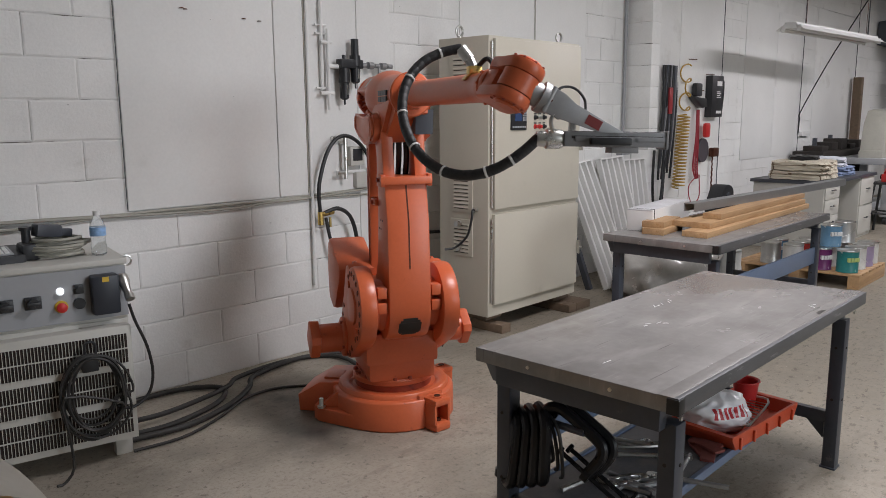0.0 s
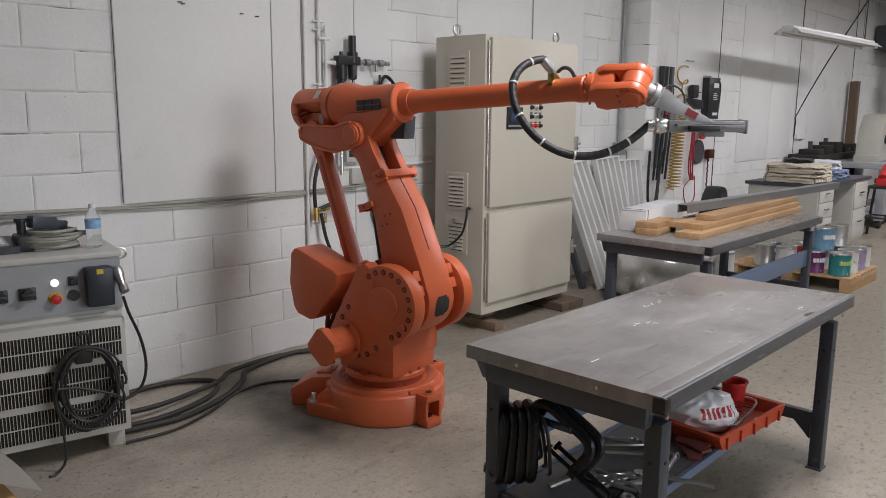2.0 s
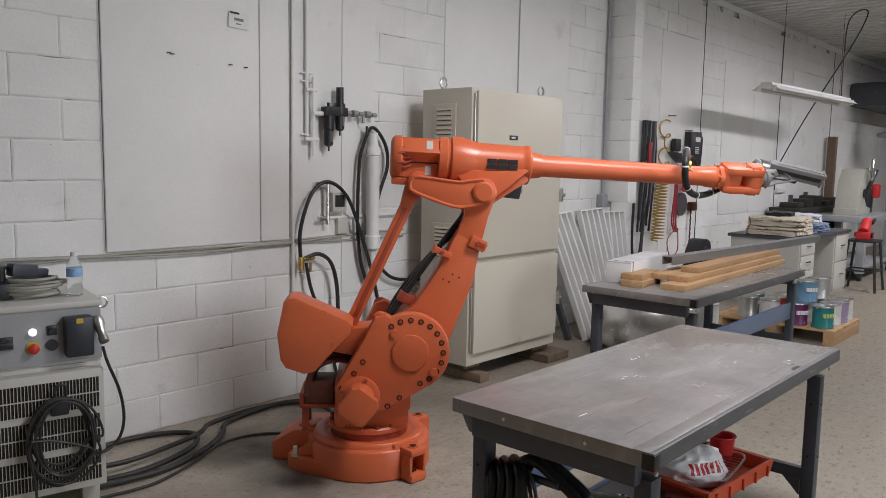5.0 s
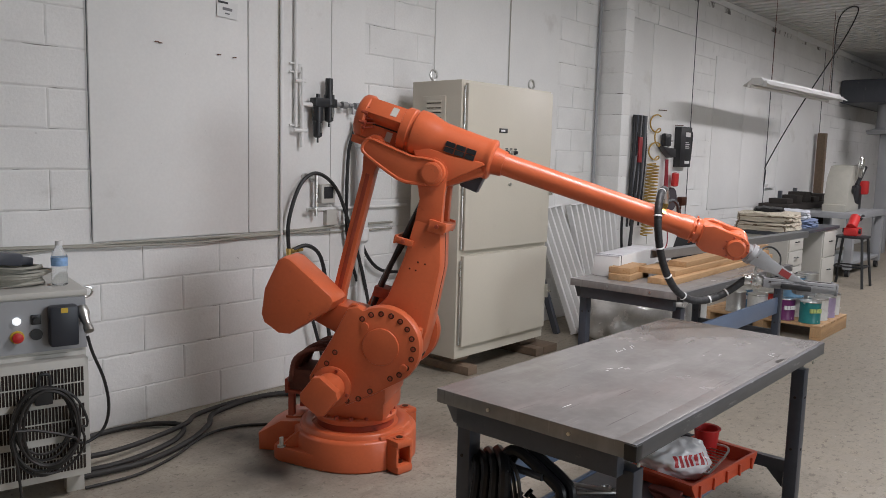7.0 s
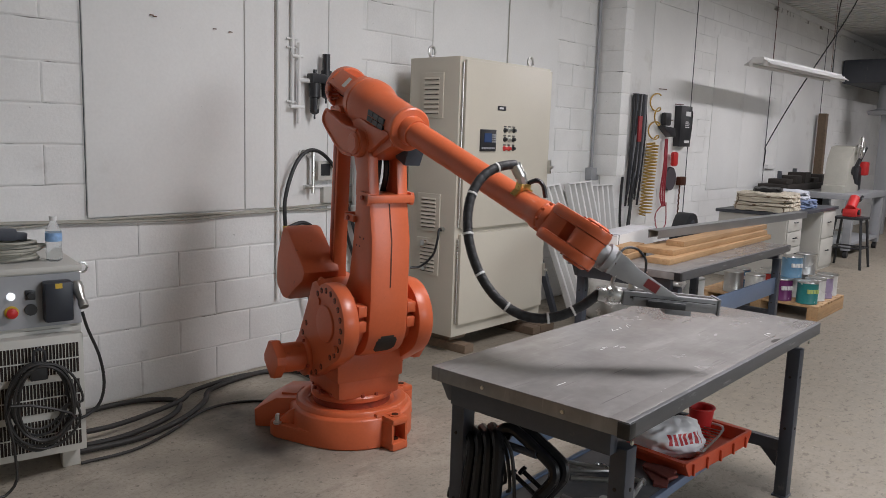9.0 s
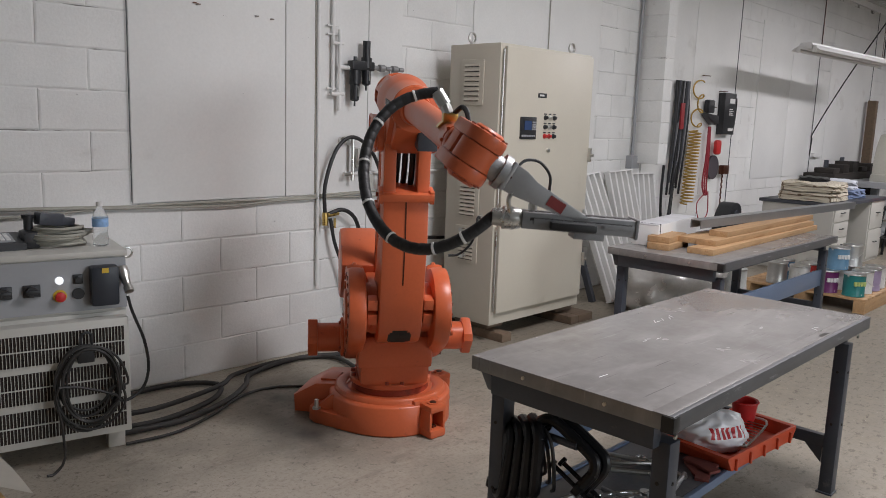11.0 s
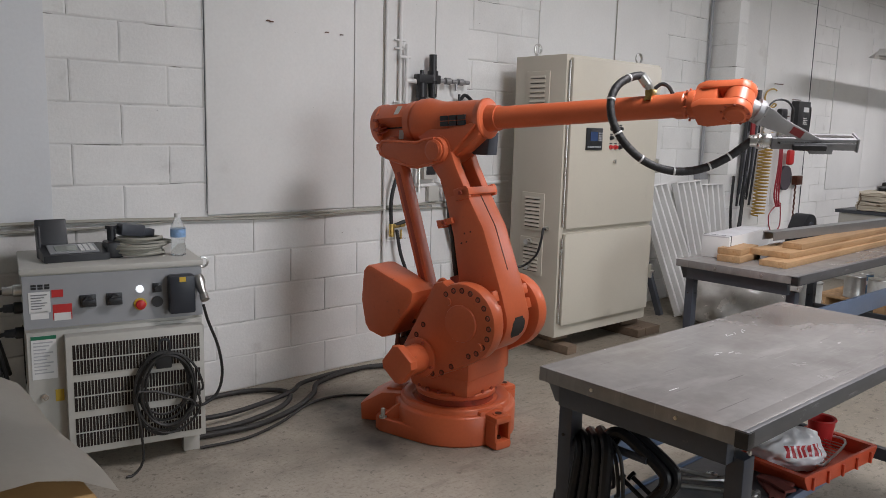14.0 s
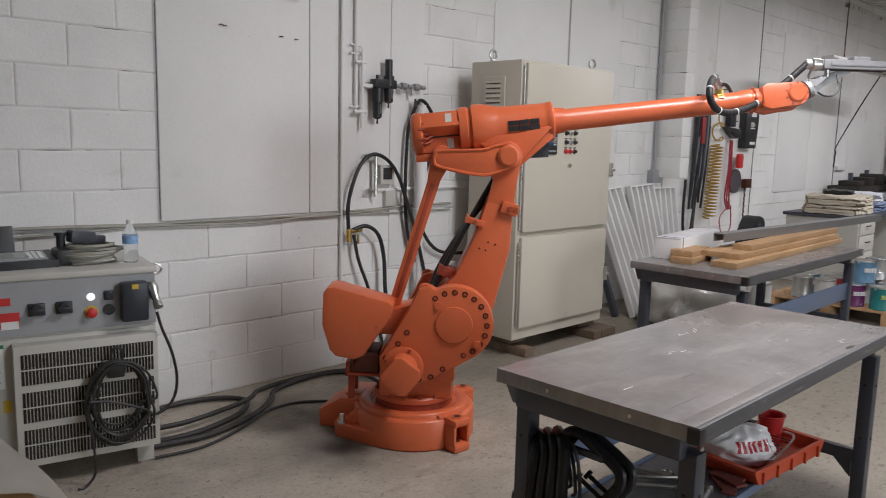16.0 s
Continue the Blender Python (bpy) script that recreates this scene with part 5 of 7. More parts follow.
cyl(bm, (0, 0, 0.172), (0, 0, 0.19), 0.0145, seg=18)
part("cap", bm, M_LABEL, bottle, "white cap")

# ---- cables on the floor ----
for k, (pts, r) in enumerate((
        ([(1.3, 3.7, 0.018), (1.7, 3.79, 0.018), (1.95, 3.76, 0.018), (2.08, 3.62, 0.02), (1.95, 3.45, 0.02), (1.65, 3.36, 0.018), (1.38, 3.4, 0.018)], 0.017),
        ([(1.36, 3.5, 0.05), (1.62, 3.44, 0.05), (1.9, 3.5, 0.045), (2.1, 3.6, 0.03), (2.25, 3.72, 0.02), (2.6, 3.76, 0.018), (2.86, 3.62, 0.018), (2.76, 3.25, 0.03), (2.55, 3.1, 0.06)], 0.016),
        ([(1.4, 3.33, 0.02), (1.7, 3.29, 0.02), (1.98, 3.38, 0.02), (2.18, 3.52, 0.02), (2.32, 3.67, 0.02), (2.68, 3.74, 0.02), (3.0, 3.6, 0.02)], 0.018),
        ([(1.4, 3.22, 0.01), (1.62, 3.2, 0.01), (1.85, 3.28, 0.01), (2.1, 3.42, 0.01), (2.3, 3.42, 0.01), (2.48, 3.28, 0.01), (2.4, 3.12, 0.04)], 0.009))):
    bm = bmn()
    sweep(bm, pts, r * 0.8, 9, 8)
    tagged(part("floor_cable", bm, material("dusty_black_cable", (0.032, 0.03, 0.028), 0.6, vary=0.35, scale=9)), "thick dusty black cable lying on the concrete", "cable", "cables from controller to robot")


# ---- wall services behind the robot ----
def wall_thing(name, bm, mat, label, category, kind="", group=""):
    return tagged(part(name, bm, mat), label, category, group, kind)


Wf = WALL
bm = bmn()
cyl(bm, (2.9, Wf - 0.022, 0.42), (2.9, Wf - 0.022, TOP), 0.011, seg=12)
wall_thing("conduit", bm, M_WHITE, "white painted vertical conduit", "conduit", group="conduits")
bm = bmn()
cyl(bm, (3.0, Wf - 0.03, 1.62), (3.0, Wf - 0.03, TOP), 0.012, seg=12)
for z in (1.95, 2.0, 1.63):
    cyl(bm, (2.955, Wf - 0.03, z), (3.04, Wf - 0.03, z), 0.006, seg=8)
wall_thing("air_pipe", bm, M_WHITE, "thin white painted air pipe on the wall", "pipe", group="air pipes")
bm = bmn()
cyl(bm, (3.035, Wf - 0.05, 1.5), (3.035, Wf - 0.05, 1.98), 0.011, seg=10)
cyl(bm, (2.98, Wf - 0.05, 1.9), (3.06, Wf - 0.05, 1.9), 0.01, seg=10)
cyl(bm, (2.97, Wf - 0.05, 1.6), (3.07, Wf - 0.05, 1.6), 0.012, seg=10)
cyl(bm, (3.03, Wf - 0.05, 1.76), (3.12, Wf - 0.06, 1.76), 0.014, seg=10)
wall_thing("drop_pipe", bm, M_WHITE, "white painted drop pipe with small taps", "pipe", group="air pipes")
frl = thing("air_regulator", pose(3.1, Wf - 0.07, 1.56), "black compressed air filter and regulator on the wall", "regulator")
for x, z0, z1 in ((0.04, 0.0, 0.19), (0.13, 0.1, 0.27)):
    bm = bmn()
    lathe(bm, (x, 0, z0), (0, 0, 1), [(0, 0.014), (0.01, 0.028), (0.1, 0.03), (0.105, 0.036), (z1 - z0, 0.034)], 16)
    cyl(bm, (x, 0, z0 - 0.03), (x, 0, z0), 0.006, seg=8)
    bowl = part("bowl", bm, M_PLASTIC, frl, "black filter bowl")
    bm = bmn()
    box(bm, x - 0.004, x + 0.004, -0.033, -0.029, z0 + 0.03, z0 + 0.09)
    part("sight_glass", bm, M_STEEL, bowl)
bm = bmn()
box(bm, 0.0, 0.175, -0.03, 0.03, 0.19, 0.245, 0.008)
cyl(bm, (0.13, 0, 0.24), (0.13, 0, 0.37), 0.024, seg=14)
cyl(bm, (0.04, 0, 0.24), (0.04, 0, 0.27), 0.012, seg=10)
part("head", bm, M_PLASTIC, frl)
bm = bmn()
for k in range(5):
    cyl(bm, (0.18 + k * 0.055, 0, 0.215), (0.22 + k * 0.055, 0, 0.215), 0.022 if k % 2 else 0.014, seg=12)
cyl(bm, (0.33, 0, 0.215), (0.33, 0, 0.16), 0.009, seg=8)
part("brass_train", bm, M_ALU, frl, "row of silver fittings")
bm = bmn()
cyl(bm, (0.36, -0.0, 0.14), (0.36, 0, 0.09), 0.008, seg=8)
part("ball_valve", bm, M_PLASTIC, frl)
bm = bmn()
lathe(bm, (3.5, Wf - 0.09, 0.88), (0, 0, 1), [(0, 0.03), (0.02, 0.05), (0.1, 0.05), (0.105, 0.043), (0.63, 0.043), (0.635, 0.05), (0.67, 0.05), (0.7, 0.032), (0.78, 0.03)], 22)
cyl(bm, (3.5, Wf - 0.09, 0.35), (3.5, Wf - 0.09, 0.88), 0.022, seg=12)
wall_thing("drain_pipe", bm, M_LABEL, "white plastic pipe standing off the wall", "pipe")
sol = thing("solenoid_valve", pose(3.1, Wf, 1.05), "small grey solenoid valve box with pipe fittings", "valve")
bm = bmn()
cyl(bm, (0.04, -0.06, 0.02), (0.04, -0.06, 0.3), 0.013, seg=10)
cyl(bm, (-0.03, -0.06, 0.06), (0.04, -0.06, 0.06), 0.011, seg=10)
cyl(bm, (0.04, 0, 0.25), (0.04, -0.06, 0.25), 0.016, seg=10)
cyl(bm, (-0.02, 0, 0.27), (-0.02, -0.04, 0.27), 0.02, seg=10)
part("manifold", bm, M_STEEL, sol)
bm = bmn()
box(bm, 0.075, 0.19, -0.07, -0.02, 0.1, 0.22, 0.005)
vb = part("valve_box", bm, M_CREAM, sol, "grey valve box with a dark face")
bm = bmn()
box(bm, 0.095, 0.17, -0.074, -0.069, 0.13, 0.205, 0.002)
part("valve_face", bm, M_PLASTIC, vb)
bm = bmn()
box(bm, 0.14, 0.23, -0.045, 0, -0.045, 0.055, 0.004)
part("junction_cover", bm, M_CREAM, sol)
bm = bmn()
sweep(bm, [(2.93, Wf - 0.06, 0.84), (2.92, Wf - 0.07, 1.05), (3.0, Wf - 0.08, 1.27), (3.13, Wf - 0.08, 1.34), (3.28, Wf - 0.09, 1.24), (3.4, Wf - 0.1, 0.97), (3.5, Wf - 0.12, 0.64), (3.55, Wf - 0.15, 0.3), (3.4, Wf - 0.3, 0.03)], 0.012, 8, 8)
wall_thing("loop_hose", bm, M_BLACK, "black hose looping over the valve", "hose", group="wall hoses")
bm = bmn()
sweep(bm, [(2.96, Wf - 0.06, 0.87), (3.06, Wf - 0.07, 0.89), (3.15, Wf - 0.08, 0.83), (3.2, Wf - 0.08, 0.68), (3.21, Wf - 0.09, 0.45), (3.24, Wf - 0.12, 0.15), (3.3, Wf - 0.2, 0.02)], 0.013, 8, 8)
wall_thing("drop_hose", bm, M_BLACK, "black hose dropping to the floor", "hose", group="wall hoses")
bm = bmn()
sweep(bm, [(2.97, Wf - 0.06, 0.84), (3.0, Wf - 0.07, 0.68), (3.07, Wf - 0.08, 0.5), (3.14, Wf - 0.1, 0.25), (3.18, Wf - 0.14, 0.02)], 0.011, 8, 8)
wall_thing("drop_hose", bm, M_BLACK, "black hose dropping to the floor", "hose", group="wall hoses")
bm = bmn()
cyl(bm, (2.93, Wf - 0.06, 0.8), (2.93, Wf - 0.06, 0.88), 0.018, seg=10)
cyl(bm, (2.93, Wf - 0.06, 0.86), (3.03, Wf - 0.06, 0.87), 0.014, seg=10)
cyl(bm, (3.0, Wf - 0.065, 0.78), (3.0, Wf - 0.065, 0.84), 0.008, seg=8)
wall_thing("hose_tee", bm, M_BRASS, "brass hose tee on the wall", "fitting")
for y, zz, sag in ((0.014, 0.985, 0.012), (0.02, 0.968, -0.01), (0.026, 0.975, 0.02)):
    bm = bmn()
    rr = random.Random(int(zz * 1000))
    sweep(bm, [(x, Wf - y, zz + sag * math.sin(x * 2.1) + rr.uniform(-0.006, 0.006)) for x in (-2, -1, 0, 0.6, 1.2, 1.74, 2.3, 2.6, 2.9, 3.4, 3.85)], 0.0065, 7, 6)
    wall_thing("wall_cable", bm, M_GREYCABLE, "thin painted cable run along the wall", "cable", group="wall cables")
bm = bmn()
cyl(bm, (3.1, Wf - 0.02, 1.11), (4.0, Wf - 0.02, 1.115), 0.012, seg=10)
wall_thing("cross_conduit", bm, M_WHITE, "white painted horizontal conduit on the wall", "conduit", group="conduits")
note = thing("paper_notice", pose(2.53, Wf - 0.021, 2.245, 0, 3, 0), "white paper notice pinned to the wall", "notice")
bm = bmn()
box(bm, -0.065, 0.065, -0.0015, 0.0, -0.045, 0.045)
part("sheet", bm, M_LABEL, note)
bm = bmn()
box(bm, -0.03, 0.03, -0.0035, -0.0015, -0.005, 0.01)
box(bm, -0.015, 0.015, -0.0035, -0.0015, -0.025, -0.018)
part("print_bar", bm, M_INK, note)
bm = bmn()
box(bm, -0.06, 0.0, -0.006, -0.0015, 0.03, 0.04)
part("clip", bm, M_PLASTIC, note)
bm = bmn()
sweep(bm, [(3.5, 3.82, 0.62), (3.43, 3.82, 0.8), (3.4, 3.82, 1.0), (3.398, 3.82, 1.2), (3.405, 3.820, 1.400), (3.427, 3.820, 1.539), (3.519, 3.820, 1.694), (3.639, 3.820, 1.591), (3.663, 3.820, 1.440), (3.588, 3.820, 1.250), (3.530, 3.820, 1.024), (3.559, 3.820, 0.831), (3.721, 3.820, 0.674), (4.034, 3.820, 0.632)], 0.012, 9, 8)
wall_thing("air_hose", bm, M_BLACK, "black air hose hanging from the filter down the wall", "hose", group="air hoses")
for x, z in ((2.1, 2.02), (2.47, 1.995), (2.57, 1.99), (2.12, 2.015)):
    bm = bmn()
    cyl(bm, (x, Wf - 0.012, z), (x, Wf - 0.025, z), 0.003, seg=6)
    box(bm, x, x + 0.016, Wf - 0.026, Wf - 0.021, z - 0.0025, z + 0.0025)
    wall_thing("wall_hook", bm, M_BOLT, "small dark screw hook in the wall", "hook", group="wall hooks")

# ---- leaning louvre panels ----
for k, (x, top, lean, tone) in enumerate(((5.56, 1.03, 0.2, 0), (6.02, 1.06, 0.17, 0), (6.36, 1.04, 0.12, 0))):
    a = math.degrees(math.atan2(3.8 - 3.42 - 0.1 * k, top))
    fix = thing("reflector_panel", pose(x, 3.4 + 0.1 * k, 0, -a, 0, -4), "white ribbed metal panel leaning against the wall", "panel", "leaning panels")
    hgt = math.hypot(top, 3.8 - 3.42 - 0.1 * k)
    bm = bmn()
    w = 0.36
    tilt = pose(0, 0, 0, 0, -6 + 3 * k, 0)
    # sheet duller than the slats: shade between them is put into its colour
    box(bm, 0, w, 0.0, 0.006, 0.012, hgt - 0.012, 0, tilt)
    part("back_sheet", bm, M_CREAM, fix, "pale back sheet")
    for j in range(5):
        bm = bmn()
        x = j * (w - 0.02) / 4
        prism(bm, [(x, -0.05), (x + 0.008, -0.056), (x + 0.02, -0.05), (x + 0.034 if j < 4 else x + 0.02, -0.002), (x, -0.002)], 0.012, hgt - 0.012, 0, tilt @ Matrix(((1, 0, 0, 0), (0, 0, 1, 0), (0, 1, 0, 0), (0, 0, 0, 1))))
        part("slat", bm, M_LABEL, fix)
    for z in (0.0, hgt - 0.012):
        bm = bmn()
        box(bm, 0, w, -0.058, 0.01, z, z + 0.012, 0, tilt)
        part("end_strip", bm, M_LABEL, fix)
bm = bmn()
box(bm, 0, 0.04, -0.02, 0.03, 0, 1.0, 0.002, pose(0, 0, 0, 0, -8, 0))
tagged(part("dark_frame", bm, M_DARKGREY, None, "", pose(5.48, 3.5, 0, -16, 0, 0)), "dark metal frame leaning beside the panels", "frame")

# ---- plastic film bundle under the far bench ----
bm = bmn()
r = bmesh.ops.create_icosphere(bm, subdivisions=4, radius=1.0)
for v in r["verts"]:
    n3 = noise.noise(v.co * 2.3) * 0.2 + noise.noise(v.co * 6) * 0.12 + noise.noise(v.co * 13) * 0.05
    v.co = Vector((v.co.x * 0.62, v.co.y * 0.32, v.co.z * 0.3)) * (1 + n3)
    v.co.z = max(v.co.z, -0.18)
film = material("milky_film", (0.62, 0.6, 0.56), 0.25, vary=0.15, scale=8, bump=0.2)
film.node_tree.nodes["Principled BSDF"].inputs["Transmission Weight"].default_value = 0.3
film_bundle = part("plastic_film", bm, film, None, "", pose(5.95, 3.02, 0.18))
film_bundle.data.set_sharp_from_angle(angle=math.pi)
tagged(film_bundle, "crumpled bundle of clear plastic film on the floor", "bundle")


# ---- on the far bench ----
BT = 0.7305
for x0, x1, y0, w, z, h, turn in ((4.3, 4.62, 2.23, 0.14, 0, 0.038, 6), (4.34, 4.66, 2.25, 0.14, 0.038, 0.038, 9), (4.36, 6.3, 1.98, 0.16, 0, 0.036, 2.0), (4.5, 6.25, 2.03, 0.13, 0.036, 0.036, 1.0), (4.7, 6.35, 2.05, 0.12, 0.072, 0.036, 1.8), (4.5, 4.9, 2.16, 0.12, 0.036, 0.036, 1.0)):
    bm = bmn()
    box(bm, 0, x1 - x0, 0, w, 0, h, 0.003)
    tagged(part("lumber_board", bm, M_WOOD, None, "", pose(x0, y0, BT + z, 0, 0, turn)), "planed pine board lying on the bench", "board", "lumber on the bench")
bm = bmn()
for q in ((0, 2.6, 0, 0.004, 0, 0.055), (0, 2.6, 0.07, 0.074, 0, 0.055), (0, 2.6, 0.004, 0.07, 0.051, 0.055)):
    box(bm, *q)
tagged(part("steel_channel", bm, material("galvanised", (0.35, 0.36, 0.37), 0.4, metal=0.7, vary=0.1, scale=8), None, "", pose(4.68, 2.22, BT + 0.109, 0, 0, -3.2)), "long grey steel channel lying across the lumber", "channel")
wb = thing("white_box", pose(4.4, 2.36, BT, 0, 0, 8), "long white carton on the bench", "box")
bm = bmn()
box(bm, 0, 0.72, 0, 0.17, 0, 0.135, 0.004)
part("carton", bm, M_LABEL, wb)
bm = bmn()
box(bm, -0.002, 0.722, 0.002, 0.168, 0.128, 0.1375, 0.002)
part("lid", bm, material("pale_grey_card", (0.6, 0.6, 0.62), 0.6), wb)
bm = bmn()
box(bm, 0.025, 0.033, -0.002, 0.172, -0.001, 0.139)
part("strap", bm, M_PLASTIC, wb, "thin black strap")
vise = thing("bench_vise", pose(5.55, 2.44, BT, 0, 0, -8), "black cast machine vise on the bench", "vise")
bm = bmn()
prism(bm, [(0, 0), (0.46, 0), (0.46, 0.035), (0.2, 0.06), (0.2, 0.1)] + arc(0.12, 0.13, 0.075, 20, 160, 10) + [(0.02, 0.1)], 0, 0.12, 0.008)
part("casting", bm, M_PLASTIC, vise)
bm = bmn()
cyl(bm, (0.12, -0.006, 0.12), (0.12, 0.126, 0.12), 0.03, seg=16)
part("collar", bm, M_DARKGREY, vise)
bm = bmn()
cyl(bm, (-0.04, 0.06, 0.06), (0.0, 0.06, 0.06), 0.02, seg=10)
part("screw", bm, M_STEEL, vise)

# ---- pallet with paint cans ----
pal = thing("pallet", pose(6.95, 1.82, 0), "rough wooden pallet on the concrete floor", "pallet")
for k in range(8):
    bm = bmn()
    box(bm, 0.0 + k * 0.1, 0.085 + k * 0.1, 0, 1.05, 0.105, 0.125, 0.003)
    part("deck_board", bm, M_WOOD, pal)
for y in (0.0, 0.48, 0.96):
    bm = bmn()
    box(bm, 0, 0.785, y, y + 0.09, 0.02, 0.105, 0.003)
    part("bearer", bm, M_WOOD, pal)
    bm = bmn()
    box(bm, 0, 0.785, y, y + 0.09, 0, 0.019, 0.002)
    part("bottom_board", bm, M_WOOD, pal)
CAN_COLOURS = {"purple": (0.13, 0.02, 0.11), "teal": (0.02, 0.2, 0.2), "blue": (0.12, 0.25, 0.38), "white": (0.72, 0.72, 0.7), "steel": (0.5, 0.5, 0.49), "red": (0.4, 0.04, 0.03), "lilac": (0.35, 0.28, 0.42)}
CAN_MATS = {k: material("can_" + k, v, 0.4, metal=0.8 if k == "steel" else 0.0, vary=0.12, scale=14, dirt=(0.65, 0.64, 0.6), dirt_at=(0.62, 0.66), dirt_scale=9) for k, v in CAN_COLOURS.items()}


def paint_can(x, y, z, colour, r=0.085, h=0.19):
    can = thing("paint_can", pose(x, y, z, 0, 0, (x * 977 + y * 431) % 360), f"{colour} paint can standing on the pallet" if z < 0.2 else f"{colour} paint can stacked on other cans", "paint can", "paint cans")
    bm = bmn()
    lathe(bm, (0, 0, 0), (0, 0, 1), [(0, r), (0.004, r + 0.003), (0.01, r), (h - 0.01, r), (h - 0.004, r + 0.003), (h, r), (h, r - 0.012), (h - 0.008, r - 0.014), (h - 0.008, 0)], 22)
    part("tin", bm, CAN_MATS[colour], can)
    bm = bmn()
    lathe(bm, (0, 0, h - 0.012), (0, 0, 1), [(0, r + 0.001), (0.006, r + 0.004), (0.013, r + 0.002), (0.0135, r - 0.01)], 22)
    part("rim", bm, M_STEEL, can)
    bm = bmn()
    if colour in ("teal", "purple", "blue"):
        for k in range(4):
            box(bm, -0.05 + k * 0.026, -0.03 + k * 0.026, -r - 0.003, -r + 0.02, h * 0.5, h * 0.68)
        part("print_bar", bm, M_LABEL if colour != "teal" else material("pale_green_print", (0.5, 0.6, 0.2), 0.5), can, "pale block lettering")
        can.rotation_euler[2] = radians(-40)
    else:
        sweep(bm, [(-r - 0.004, 0, h * 0.7), (-r * 0.8, -r * 0.7, h * 0.45), (0, -r - 0.012, h * 0.3), (r * 0.8, -r * 0.7, h * 0.45), (r + 0.004, 0, h * 0.7)], 0.002, 5, 4)
        part("bail", bm, M_STEEL, can)


for x, y, z, c in ((7.06, 1.95, 0.126, "teal"), (7.05, 2.16, 0.126, "purple"), (7.06, 2.4, 0.126, "white"), (7.08, 2.6, 0.126, "steel"), (7.27, 1.95, 0.126, "white"), (7.46, 1.94, 0.126, "lilac"), (7.64, 1.95, 0.126, "white"),
                   (7.28, 2.16, 0.126, "white"), (7.48, 2.16, 0.126, "steel"), (7.28, 2.4, 0.126, "red"), (7.5, 2.42, 0.126, "white"), (7.64, 2.2, 0.126, "white"), (7.17, 2.13, 0.317, "blue"), (7.45, 2.1, 0.317, "steel"), (7.3, 2.62, 0.126, "blue")):
    paint_can(x, y, z, c)
for x, y, c in ((6.5, 2.75, "white"), (6.72, 2.9, "white"), (6.3, 2.95, "red"), (6.62, 3.1, "blue")):
    paint_can(x, y, 0.0, c, 0.11, 0.3)

# ---- desk with folded cloth ----
desk = thing("old_desk", pose(8.62, 2.66, 0), "old cream steel desk with drawers", "desk")
bm = bmn()
box(bm, -0.03, 1.83, -0.03, 0.77, 0.715, 0.75, 0.004)
part("desk_top", bm, M_DARKGREY, desk, "dark worn desk top")
for x0, x1, nm in ((0, 0.5, "left_pedestal"), (1.25, 1.8, "right_pedestal")):
    bm = bmn()
    box(bm, x0, x1, 0, 0.74, 0.0, 0.715, 0.004)
    ped = part(nm, bm, M_CREAM, desk)
    for j in range(4 if x0 == 0 else 2):
        hh = 0.165 if x0 == 0 else 0.34
        z = 0.04 + j * (hh + 0.006)
        bm = bmn()
        box(bm, x0 + 0.02, x1 - 0.02, -0.014, 0.0, z, z + hh - 0.006, 0.003)
        d = part("drawer", bm, M_CREAM, ped)
        bm = bmn()
        xc = (x0 + x1) / 2
        sweep(bm, [(xc - 0.05, -0.014, z + hh * 0.55), (xc - 0.04, -0.035, z + hh * 0.55), (xc + 0.04, -0.035, z + hh * 0.55), (xc + 0.05, -0.014, z + hh * 0.55)], 0.006, 6, 4)
        part("drawer_pull", bm, M_PLASTIC, d)
bm = bmn()
box(bm, 0.5, 1.25, 0.6, 0.62, 0.1, 0.715, 0.002)
part("back_panel", bm, M_CREAM, desk)


def checked_cloth():
    mat = material("checked_cloth", (0.55, 0.5, 0.4), 0.85, vary=0.08, scale=10)
    nt = mat.node_tree
    N, L = nt.nodes, nt.links
    b = N["Principled BSDF"]
    old = b.inputs["Base Color"].links[0].from_socket
    co = N.new("ShaderNodeTexCoord")
    sep = N.new("ShaderNodeSeparateXYZ")
    L.new(co.outputs["Object"], sep.inputs[0])
    sums = []
    for ax in (0, 1, 2):
        w = N.new("ShaderNodeMath")
        w.operation = "PINGPONG"
        w.inputs[1].default_value = 0.03
        L.new(sep.outputs[ax], w.inputs[0])
        c = N.new("ShaderNodeMath")
        c.operation = "LESS_THAN"
        c.inputs[1].default_value = 0.0035
        L.new(w.outputs[0], c.inputs[0])
        sums.append(c)
    mx1 = N.new("ShaderNodeMath")
    mx1.operation = "MAXIMUM"
    L.new(sums[0].outputs[0], mx1.inputs[0])
    L.new(sums[2].outputs[0], mx1.inputs[1])
    mx = N.new("ShaderNodeMix")
    mx.data_type = "RGBA"
    L.new(mx1.outputs[0], mx.inputs["Factor"])
    L.new(old, mx.inputs["A"])
    mx.inputs["B"].default_value = (0.16, 0.11, 0.07, 1)
    L.new(mx.outputs["Result"], b.inputs["Base Color"])
    return mat


